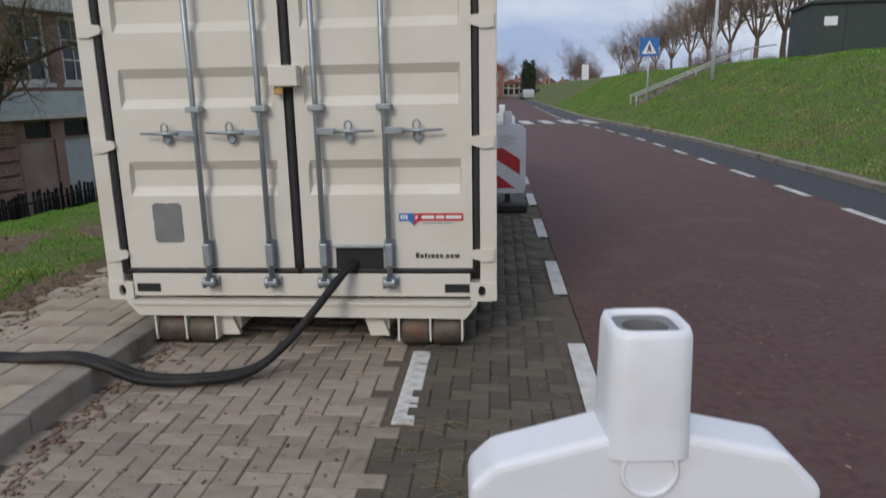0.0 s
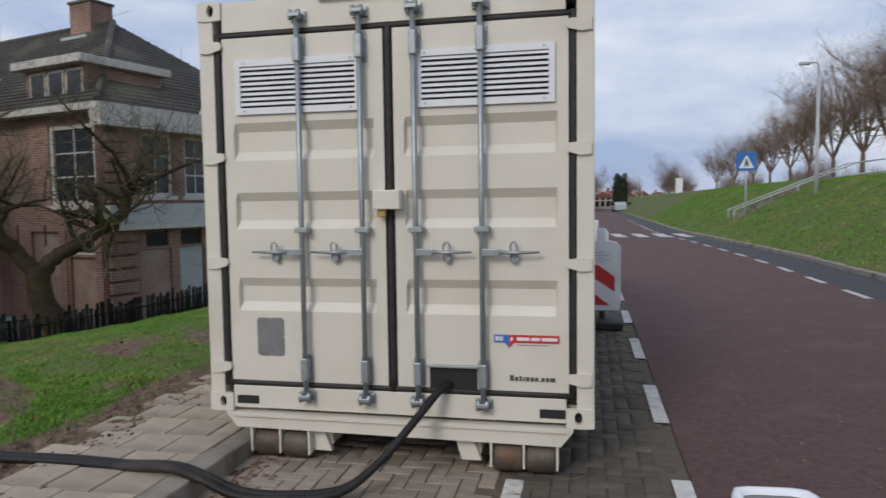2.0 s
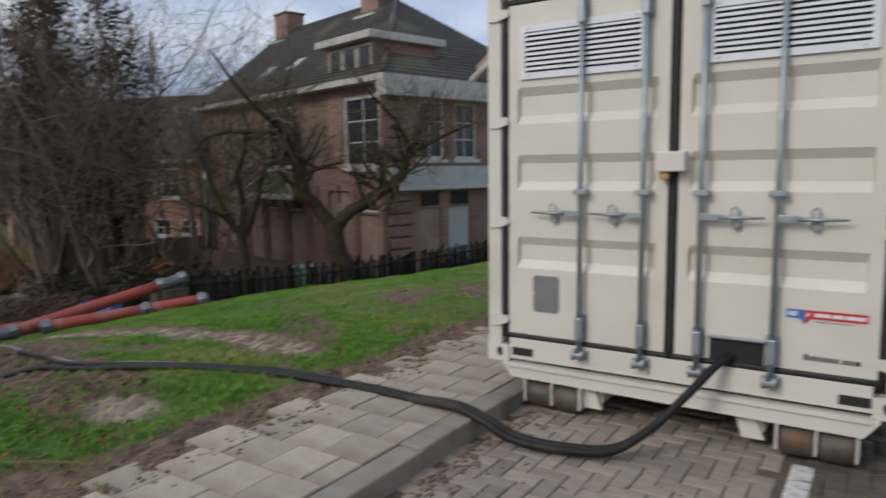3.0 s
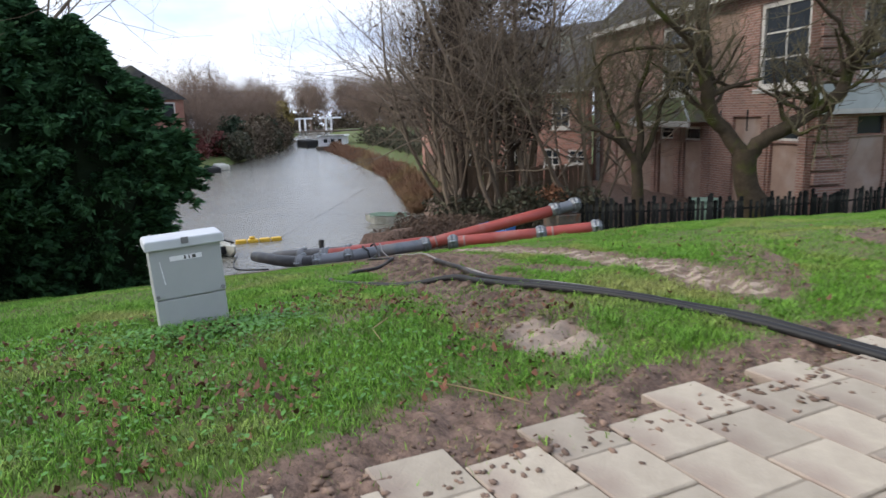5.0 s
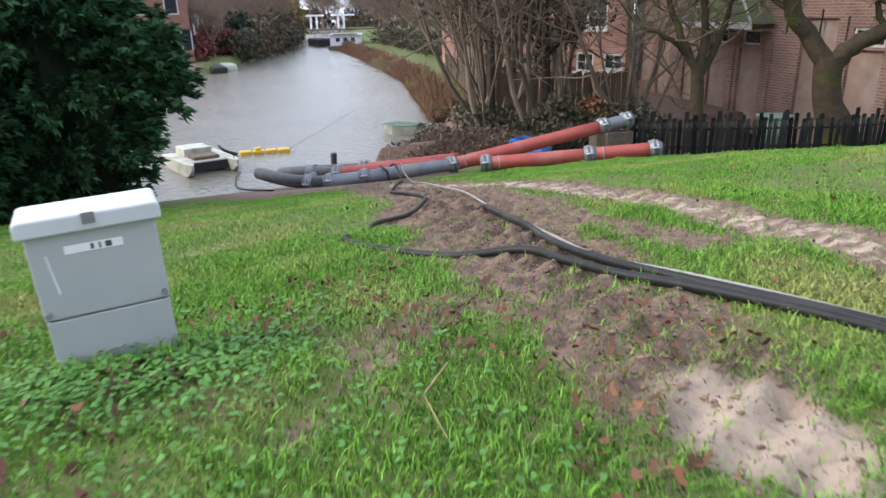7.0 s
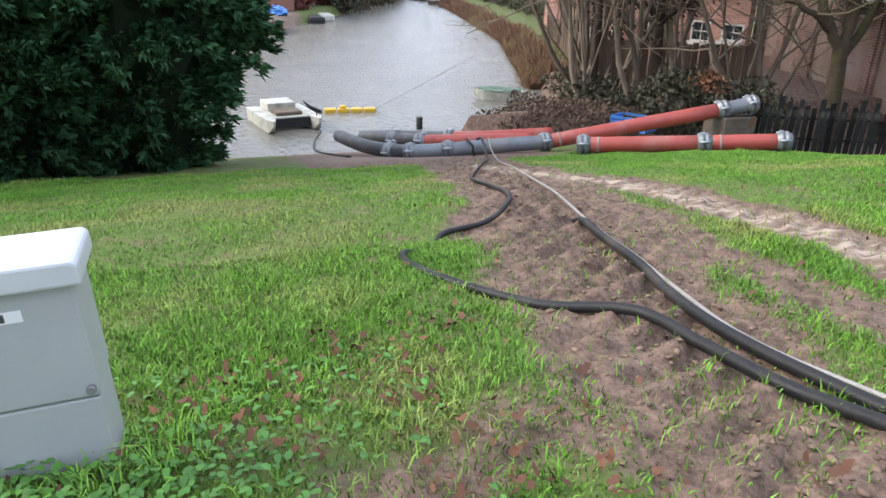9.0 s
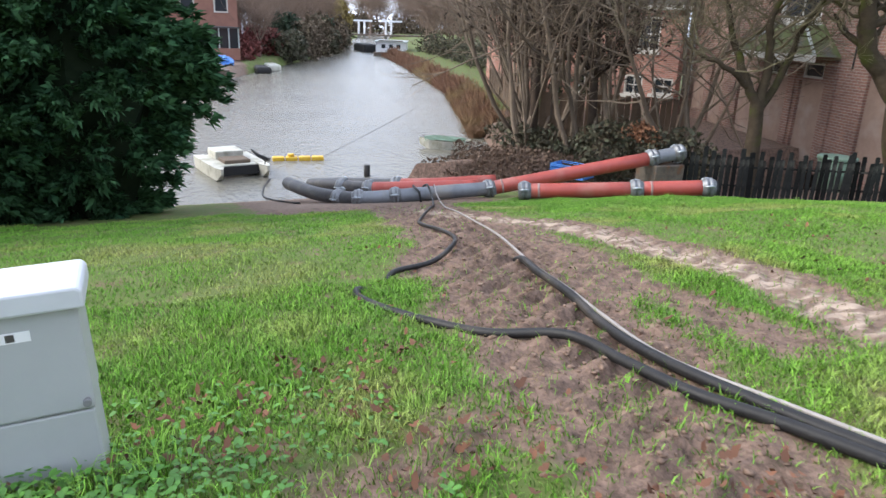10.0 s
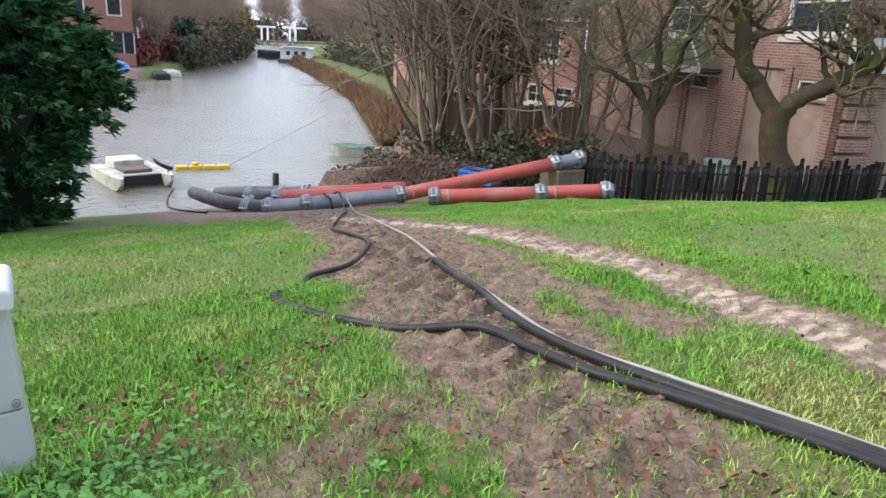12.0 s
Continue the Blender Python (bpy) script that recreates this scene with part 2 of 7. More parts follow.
M_BRICK = brick_mat("old_red_brick", (0.300, 0.160, 0.122), (0.215, 0.116, 0.095), (0.33, 0.275, 0.235))
M_BRICK2 = brick_mat("bright_red_brick", (0.40, 0.175, 0.130), (0.32, 0.145, 0.112), (0.36, 0.29, 0.25))
M_BRICKP = brick_mat("pale_infill_brick", (0.27, 0.185, 0.135), (0.225, 0.15, 0.113), (0.26, 0.21, 0.17))


def ground_mat():
    """Turf and wet mud by the 'mud' and 'wet' attributes of the ground sheet."""
    m = mat("turf_and_mud", (0.072, 0.100, 0.022), (0.110, 0.145, 0.036), 5, 0.9, bump=0.8, bscale=35, c3=(0.135, 0.105, 0.055), s3=4.5, spec=0.3)
    n, l = m.node_tree.nodes, m.node_tree.links
    bs = n["Principled BSDF"]
    green = bs.inputs["Base Color"].links[0].from_socket
    tc = n.new("ShaderNodeTexCoord")
    at = n.new("ShaderNodeAttribute")
    at.attribute_name = "mud"
    aw = n.new("ShaderNodeAttribute")
    aw.attribute_name = "wet"
    no = n.new("ShaderNodeTexNoise")
    no.inputs["Scale"].default_value, no.inputs["Detail"].default_value, no.inputs["Roughness"].default_value = 11, 12, 0.85
    l.new(tc.outputs["Object"], no.inputs[0])
    # mud tones; the dark end also paints shade into the crevices
    mud_shade = n.new("ShaderNodeValToRGB")
    mud_shade.color_ramp.elements[0].position, mud_shade.color_ramp.elements[0].color = 0.38, (0.038, 0.024, 0.017, 1)
    mud_shade.color_ramp.elements[1].position, mud_shade.color_ramp.elements[1].color = 0.62, (0.235, 0.155, 0.115, 1)
    l.new(no.outputs[0], mud_shade.inputs[0])
    # ragged edge between turf and mud
    add = n.new("ShaderNodeMath")
    add.operation = "MULTIPLY_ADD"
    l.new(no.outputs[0], add.inputs[0])
    add.inputs[1].default_value = 0.9
    l.new(at.outputs["Fac"], add.inputs[2])
    edge = n.new("ShaderNodeMapRange")
    edge.inputs[1].default_value, edge.inputs[2].default_value = 0.80, 1.0
    l.new(add.outputs[0], edge.inputs[0])
    mx = n.new("ShaderNodeMixRGB")
    l.new(edge.outputs[0], mx.inputs[0])
    l.new(green, mx.inputs[1])
    l.new(mud_shade.outputs[0], mx.inputs[2])
    pale = n.new("ShaderNodeMixRGB")
    pale.inputs[2].default_value = (0.37, 0.29, 0.225, 1)
    l.new(aw.outputs["Fac"], pale.inputs[0])
    l.new(mx.outputs[0], pale.inputs[1])
    l.new(pale.outputs[0], bs.inputs["Base Color"])
    return m


M_GROUND = ground_mat()


def water_mat():
    m = mat("canal_water", (0.150, 0.142, 0.115), (0.175, 0.165, 0.135), 0.3, 0.06)
    n, l = m.node_tree.nodes, m.node_tree.links
    bs = n["Principled BSDF"]
    for k in list(bs.inputs["Roughness"].links):
        l.remove(k)
    bs.inputs["Roughness"].default_value, bs.inputs["IOR"].default_value = 0.22, 1.33
    tc, mp = n.new("ShaderNodeTexCoord"), n.new("ShaderNodeMapping")
    mp.inputs["Scale"].default_value = (1.0, 2.2, 1.0)
    l.new(tc.outputs["Object"], mp.inputs[0])
    no = n.new("ShaderNodeTexNoise")
    no.inputs["Scale"].default_value, no.inputs["Detail"].default_value = 3.4, 5
    l.new(mp.outputs[0], no.inputs[0])
    bp = n.new("ShaderNodeBump")
    bp.inputs["Strength"].default_value, bp.inputs["Distance"].default_value = 0.7, 0.06
    l.new(no.outputs[0], bp.inputs["Height"])
    l.new(bp.outputs[0], bs.inputs["Normal"])
    return m


M_WATER = water_mat()


# ---- mesh helpers ----
def finish(name, bm, material, smooth=False):
    me = bpy.data.meshes.new(name)
    bmesh.ops.recalc_face_normals(bm, faces=bm.faces)
    if smooth:
        for f_ in bm.faces:
            f_.smooth = True
    bm.to_mesh(me)
    bm.free()
    me.materials.append(material)
    return me


def part(name, bm, material, parent, label="", smooth=False):
    ob = new(name, finish(name, bm, material, smooth))
    ob.parent = parent
    if label:
        tagged(ob, label)
    return ob


def thing(name, label, category, group="", kind="", at=(0, 0, 0), turn=0.0):
    ob = new(name)
    ob.empty_display_size = 0.1
    ob.matrix_basis = pose(*at, 0, 0, turn)
    return tagged(ob, label, category, group, kind)


def solo(name, bm, material, label, category, group="", kind="", smooth=False):
    return tagged(new(name, finish(name, bm, material, smooth)), label, category, group, kind)


def box(bm, x0, x1, y0, y1, z0, z1, bev=0.0):
    g = bmesh.ops.create_cube(bm, size=1.0)
    vs = g["verts"]
    for v in vs:
        v.co = Vector((x0 + (v.co.x + 0.5) * (x1 - x0), y0 + (v.co.y + 0.5) * (y1 - y0), z0 + (v.co.z + 0.5) * (z1 - z0)))
    if bev:
        es = list({e for v in vs for e in v.link_edges})
        bmesh.ops.bevel(bm, geom=es, offset=bev, segments=2, affect="EDGES", profile=0.5)
    return bm


def B(*a, **k):
    return box(bmesh.new(), *a, **k)


def tube(bm, pts, radii, sides=10, cap=True):
    """A tube along points, with a radius for each (or one for all)."""
    pts = [Vector(p) for p in pts]
    if not hasattr(radii, "__len__"):
        radii = [radii] * len(pts)
    rings, up = [], None
    for i, p in enumerate(pts):
        d = (pts[min(i + 1, len(pts) - 1)] - pts[max(i - 1, 0)]).normalized()
        if up is None:
            up = d.orthogonal().normalized()
        up = (up - d * up.dot(d))
        up = up.normalized() if up.length > 1e-5 else d.orthogonal().normalized()
        side = d.cross(up)
        rings.append([bm.verts.new(p + radii[i] * (math.cos(a) * up + math.sin(a) * side)) for a in (2 * math.pi * k / sides for k in range(sides))])
    for a, b in zip(rings, rings[1:]):
        for k in range(sides):
            f_ = bm.faces.new((a[k], a[(k + 1) % sides], b[(k + 1) % sides], b[k]))
            f_.smooth = True
    if cap:
        bm.faces.new(rings[0][::-1])
        bm.faces.new(rings[-1])
    return bm


def T(pts, radii, sides=10, cap=True):
    return tube(bmesh.new(), pts, radii, sides, cap)


def smooth_path(pts, n=6):
    """Catmull-Rom through the points."""
    pts = [Vector(p) for p in pts]
    ext = [pts[0] * 2 - pts[1], *pts, pts[-1] * 2 - pts[-2]]
    out = []
    for i in range(1, len(ext) - 2):
        p0, p1, p2, p3 = ext[i - 1:i + 3]
        for k in range(n):
            t = k / n
            out.append(0.5 * (2 * p1 + (p2 - p0) * t + (2 * p0 - 5 * p1 + 4 * p2 - p3) * t * t + (3 * p1 - p0 - 3 * p2 + p3) * t ** 3))
    return out + [pts[-1]]


def prism(bm, outline, y0, y1):
    """An outline in x, z pushed through from y0 to y1."""
    a = [bm.verts.new((x, y0, z)) for x, z in outline]
    b = [bm.verts.new((x, y1, z)) for x, z in outline]
    bm.faces.new(a)
    bm.faces.new(b[::-1])
    for i in range(len(a)):
        j = (i + 1) % len(a)
        bm.faces.new((a[j], a[i], b[i], b[j]))
    return bm


def ring_plate(bm, outer, inner, y0, y1):
    """A plate in x, z with a hole: outer and inner outlines of the same count."""
    n = len(outer)
    vs = [[bm.verts.new((x, y, z)) for x, z in o] for o in (outer, inner) for y in (y0, y1)]
    for i in range(n):
        j = (i + 1) % n
        for p, r in ((0, 2), (3, 1), (1, 0), (2, 3)):
            bm.faces.new((vs[p][i], vs[p][j], vs[r][j], vs[r][i]))
    return bm


def raw(name, verts, faces, material):
    me = bpy.data.meshes.new(name)
    v = np.asarray(verts, np.float32)
    fc = np.asarray(faces, np.int32)
    me.vertices.add(len(v))
    me.vertices.foreach_set("co", v.ravel())
    k = fc.shape[1]
    me.loops.add(fc.size)
    me.loops.foreach_set("vertex_index", fc.ravel())
    me.polygons.add(len(fc))
    me.polygons.foreach_set("loop_start", np.arange(0, fc.size, k, dtype=np.int32))
    me.polygons.foreach_set("loop_total", np.full(len(fc), k, np.int32))
    me.update(calc_edges=True)
    me.materials.append(material)
    return me


# ---- the lie of the land ----
WATER = -2.3
GX = (-60, -22, -18, -15.2, -13, -12, -8.5, -7, -5.3, -3.55, -3.25, -3.1, -2.3)
GZ = (-4.2, -3.3, -2.35, -1.73, -1.29, -1.08, -0.33, -0.16, 0.09, 0.115, 0.105, 0.07, 0.05)
LEFT_BANK = ((-13, -40), (-17.2, -8), (-20, -4), (-30, -1.5), (-47.7, 5.7), (-83, 19.9), (-170, 45), (-320, 90))
RIGHT_BANK = ((-18.2, 5.4), (-18.9, 7.6), (-20.7, 9.2), (-38.5, 15.0), (-61, 19.9), (-79, 23.2), (-155, 48), (-320, 100))


def on_line(line, x):
    xs, ys = [p[0] for p in line][::-1], [p[1] for p in line][::-1]
    return np.interp(x, xs, ys)


def road_shift(y):
    """The road bends away beyond the crossing."""
    t = np.clip((np.asarray(y, float) - 18) / 22, 0, 1)
    return -1.1 * t * t * (3 - 2 * t)


def height(x, y):
    """The ground sheet, without small relief."""
    x, y = np.asarray(x, float), np.asarray(y, float)
    z = np.interp(x, GX, GZ) - 0.08 * np.clip(y - 8, 0, 6) * np.clip((-x - 6) / 3, 0, 1)
    # land on both banks of the canal
    lb, rb = on_line(LEFT_BANK, x), on_line(RIGHT_BANK, x)
    bank = -1.75
    right = np.clip((y - rb) / 0.9, 0, 1)
    left = np.clip((lb - y) / 0.9, 0, 1)
    far = np.clip((-x - 15.5) / 2.5, 0, 1)
    land = np.maximum(right * np.where(x < -18, 1, 0), left)
    zc = -3.3 + land * (bank + 3.3)
    z = np.where((x < -18) | (left > 0), z * (1 - far) + zc * far, z)
    # road bed and dike
    xr = x - road_shift(y)
    z = np.where(x > -2.305, -0.06, z)
    z = np.where((x > -30) & (y > 40) & (xr < 0), np.maximum(z, -1.2), z)
    dike = np.interp(xr, (5.6, 6.0, 10.3, 11.5, 24, 31, 45), (0.06, 0.16, 2.3, 2.5, 2.5, 0.2, 0.0))
    z = np.where(xr > 5.6, dike, z)
    return z


def seg_dist(x, y, line):
    d = np.full(np.shape(x), 1e9)
    for (ax, ay), (bx, by) in zip(line, line[1:]):
        t = np.clip(((x - ax) * (bx - ax) + (y - ay) * (by - ay)) / ((bx - ax) ** 2 + (by - ay) ** 2), 0, 1)
        d = np.minimum(d, np.hypot(x - ax - t * (bx - ax), y - ay - t * (by - ay)))
    return d


RUT = ((-3.7, 2.5), (-5.3, 2.75), (-6.3, 3.05), (-7.5, 3.3), (-9, 3.75), (-11, 4.2), (-13.5, 4.6))
RUT2 = ((-5.9, 3.75), (-7.2, 3.9), (-9, 4.1), (-11.5, 4.4))
WET = ((-4.5, 4.25), (-5.2, 4.32), (-5.8, 4.41), (-7.0, 4.72), (-8.4, 4.62), (-10.1, 4.6), (-12.2, 4.3))


def wobble(x, y, s, k=0.0):
    return (np.sin(x * s * 1.3 + 1.7 * np.sin(y * s * 0.9 + k) + k) + np.sin(y * s * 1.7 + 1.3 * np.sin(x * s * 1.1 + 2 * k)) + np.sin((x + y) * s * 2.3 + k * 3)) / 3


def mud(x, y):
    x, y = np.asarray(x, float), np.asarray(y, float)
    w = wobble(x, y, 3.1, 0.4)
    grow = np.clip((-x - 4.0) / 5.0, 0, 1)
    a = 1 - np.clip((seg_dist(x, y, RUT) - (0.25 + 0.22 * grow) - 0.13 * w) / 0.35, 0, 1)
    a = a * np.interp(-x, (4.4, 6.2), (0.40, 1.0))
    b = 1 - np.clip((seg_dist(x, y, RUT2) - 0.10 - 0.10 * w) / 0.3, 0, 1)
    c = 1 - np.clip((seg_dist(x, y, WET) - 0.16 - 0.08 * w) / 0.25, 0, 1)
    d = 1 - np.clip((np.abs(x + 3.42) - 0.20 - 0.16 * wobble(x, y, 2.1, 2.0)) / 0.3, 0, 1)
    s = 1 - np.clip((np.hypot((x + 4.33) / 1.1, (y - 2.56) / 0.75) - 0.24 - 0.05 * w) / 0.12, 0, 1)
    slip = np.clip((-x - 12.7 + 0.3 * w) / 0.8, 0, 1) * np.clip((y - 2.2 - 0.2 * w) / 0.4, 0, 1) * np.clip((6.6 - y) / 0.8, 0, 1)
    patch = 0.60 * np.clip((wobble(x, y, 1.6, 5.0) + 0.25 * wobble(x, y, 5.3, 2.0) - 0.12) * 3, 0, 1) * np.clip((-x - 3.2), 0, 1) * np.clip(y - 0.3, 0, 1) * np.clip((7 + x) / 1.5, 0, 1)
    garden = 0.85 * np.clip((y - 9.6 + 0.3 * w) * 2, 0, 1) * np.clip((-x - 11.6 - 0.3 * (y - 13)) * 2, 0, 1) * np.clip((x + 28) / 3, 0, 1)
    bank = 0.9 * np.clip((-x - 15.0 + 0.4 * w) / 0.8, 0, 1) * np.clip((y - 4.5), 0, 1) * np.clip((x + 29) / 3, 0, 1)
    return np.clip(np.maximum.reduce([a, b * 0.8, c, d, s, slip, patch, garden, bank]), 0, 1)


def wet(x, y):
    w = wobble(x, y, 6.0, 1.0)
    c = 1 - np.clip((seg_dist(x, y, WET) - 0.11 - 0.07 * w) / 0.14, 0, 1)
    s = 1 - np.clip((np.hypot((x + 4.33) / 1.1, (y - 2.56) / 0.75) - 0.22 - 0.04 * w) / 0.16, 0, 1)
    slip = 0.22 * np.clip((-x - 13.5) / 1.0, 0, 1) * np.clip((y - 2.4) / 0.5, 0, 1) * np.clip((6.2 - y) / 0.6, 0, 1)
    return np.clip(np.maximum.reduce([c * (0.12 + 0.88 * np.clip(np.sin(x * 46 + 9 * np.sin(y * 21)) * 1.4 + wobble(x, y, 9, 3.0) * 1.2 + 0.1, 0, 1)), s * 0.85, slip]), 0, 1)


def relief(x, y):
    m = mud(x, y)
    tread = np.sin((x * 0.94 + y * 0.34) * 34) * np.clip(1 - seg_dist(x, y, RUT) / 0.42, 0, 1) * 0.021
    return 0.018 * wobble(x, y, 2.4, 0.7) + m * (0.026 * wobble(x, y, 13, 1.0) + 0.020 * wobble(x, y, 29, 2.0) + tread * 1.8 - 0.02)


def ladder(*stretches):
    out = []
    for a, b, n in stretches:
        out += list(np.linspace(a, b, n, endpoint=False))
    return np.array(out)


gx = np.concatenate([ladder((-320, -80, 24), (-80, -26, 36), (-26, -12, 56), (-12, -8, 110), (-8, -2.4, 190)), [-2.4, -2.301, -2.3, 0], ladder((2, 5.2, 26), (5.2, 15, 46), (15, 60, 20), (60, 330, 14))])
gy = ladder((-120, -20, 16), (-20, -1.5, 30), (-1.5, 6.6, 210), (6.6, 20, 66), (20, 60, 50), (60, 340, 36))
X, Y = np.meshgrid(gx, gy, indexing="ij")
near = (X < -2.35) & (X > -14) & (Y > -3) & (Y < 16)
Z = height(X, Y) + np.where(near, relief(X, Y), 0)
far_dike = (X - road_shift(Y) > 5.6)
Z = Z + np.where(far_dike, 0.05 * wobble(X, Y, 1.1, 0.3), 0)
nx, ny = len(gx), len(gy)
ii, jj = np.meshgrid(np.arange(nx - 1), np.arange(ny - 1), indexing="ij")
quad = np.stack([ii * ny + jj, (ii + 1) * ny + jj, (ii + 1) * ny + jj + 1, ii * ny + jj + 1], -1).reshape(-1, 4)
gme = raw("ground", np.stack([X, Y, Z], -1).reshape(-1, 3), quad, M_GROUND)
for key, fn in (("mud", mud), ("wet", wet)):
    at_ = gme.attributes.new(key, "FLOAT", "POINT")
    at_.data.foreach_set("value", np.where(near | (X < -11), fn(X, Y), 0).astype(np.float32).ravel())
gme.polygons.foreach_set("use_smooth", np.ones(len(gme.polygons), bool))
tagged(new("ground", gme), "green winter turf with muddy wheel ruts sloping to a canal", "ground", kind="structure")


def gz(x, y):
    return float(height(x, y) + (relief(x, y) if -14 < x < -2.35 and -3 < y < 16 else 0))


# canal
bm = bmesh.new()
lo = [bm.verts.new((x, y - 3, WATER)) for x, y in LEFT_BANK]
hi = [bm.verts.new((x, y, WATER)) for x, y in ((-13, 4.0), (-15, 12), (-17, 13), (-28, 16), (-47.7, 20), (-83, 27), (-170, 56), (-320, 106))]
for a in range(len(lo) - 1):
    bm.faces.new((lo[a], lo[a + 1], hi[a + 1], hi[a]))
solo("water", bm, M_WATER, "still grey-brown canal water reflecting the cloudy sky", "water", kind="structure")


# ---- the road ----
def strip(bm, xa, xb, ys, z):
    rows = []
    for y in ys:
        s = float(road_shift(y))
        rows.append((bm.verts.new((xa + s, y, z)), bm.verts.new((xb + s, y, z))))
    for a, b in zip(rows, rows[1:]):
        bm.faces.new((a[0], a[1], b[1], b[0]))
    return bm


RY = [-30, -10, 0, 10, 20] + list(range(22, 60, 2)) + list(range(60, 300, 20))
solo("road", strip(bmesh.new(), 0.47, 4.38, RY, 0.0), M_ASPHALT_RED, "worn red asphalt cycle-street carriageway with scuffs", "road", kind="structure")
solo("gutter_lane", strip(bmesh.new(), 4.38, 5.45, RY, 0.002), M_ASPHALT, "black asphalt edge strip beside the red carriageway", "road", kind="structure")
bm = bmesh.new()
for a, b in zip(RY, RY[1:]):
    n = max(1, int(b - a)) if b < 70 else 4
    for k in range(n):
        y0, y1 = a + (b - a) * k / n, a + (b - a) * (k + 1) / n
        s = float(road_shift((y0 + y1) / 2))
        box(bm, 5.45 + s, 5.65 + s, y0 + 0.004, y1 - 0.004, -0.05, 0.10 + random.uniform(-0.006, 0.006))
solo("kerb", bm, M_KERB, "rough concrete kerb between asphalt and dike grass", "kerb", kind="structure")


def dash(x0, x1, y0, y1, z=0.004):
    bm = bmesh.new()
    s0, s1 = float(road_shift(y0)), float(road_shift(y1))
    v = [bm.verts.new(p) for p in ((x0 + s0, y0, z), (x1 + s0, y0, z), (x1 + s1, y1, z), (x0 + s1, y1, z))]
    bm.faces.new(v)
    solo("road_marking", bm, M_LINE, "worn white painted road dash", "road marking", "white road dashes", "structure")


for k in range(-1, 12):
    y = 5.83 + 2.09 * k
    dash(0.355, 0.462, y - 0.52, y + 0.52, 0.008)
for k in range(-3, 24):
    y = 10.65 + 2.13 * k
    dash(4.22, 4.34, y - 0.55, y + 0.55, 0.008)
for k in range(5):
    x = 0.9 + 0.95 * k
    dash(x, x + 0.5, 31.4, 34.6, 0.010)
bm = strip(bmesh.new(), 0.5, 5.4, (31.2, 33, 34.8), 0.005)
solo("crossing", bm, M_ASPHALT, "dark asphalt band under the zebra crossing", "road", kind="structure")

# kerb and pavement beside the parking bay
bm = bmesh.new()
y = -6.0
while y < 16:
    box(bm, -2.42, -2.26, y + 0.003, y + 0.997, -0.1, 0.115 + random.uniform(-0.006, 0.006), 0.012)
    y += 1.0
solo("kerb", bm, M_KERB, "worn concrete kerb edging the slab pavement", "kerb", kind="structure")
pavement = tagged(new("pavement", finish("pavement", B(-3.35, -2.42, -6, 16, -0.1, 0.085), M_JOINT)), "slab pavement with soil washed over its ragged edge", "pavement", kind="structure")
bay = tagged(new("parking_bay", finish("parking_bay", B(-2.26, 0.47, -6, 34, -0.06, -0.012), M_JOINT)), "brick-paved parking bay with sandy joints", "pavement", kind="structure")


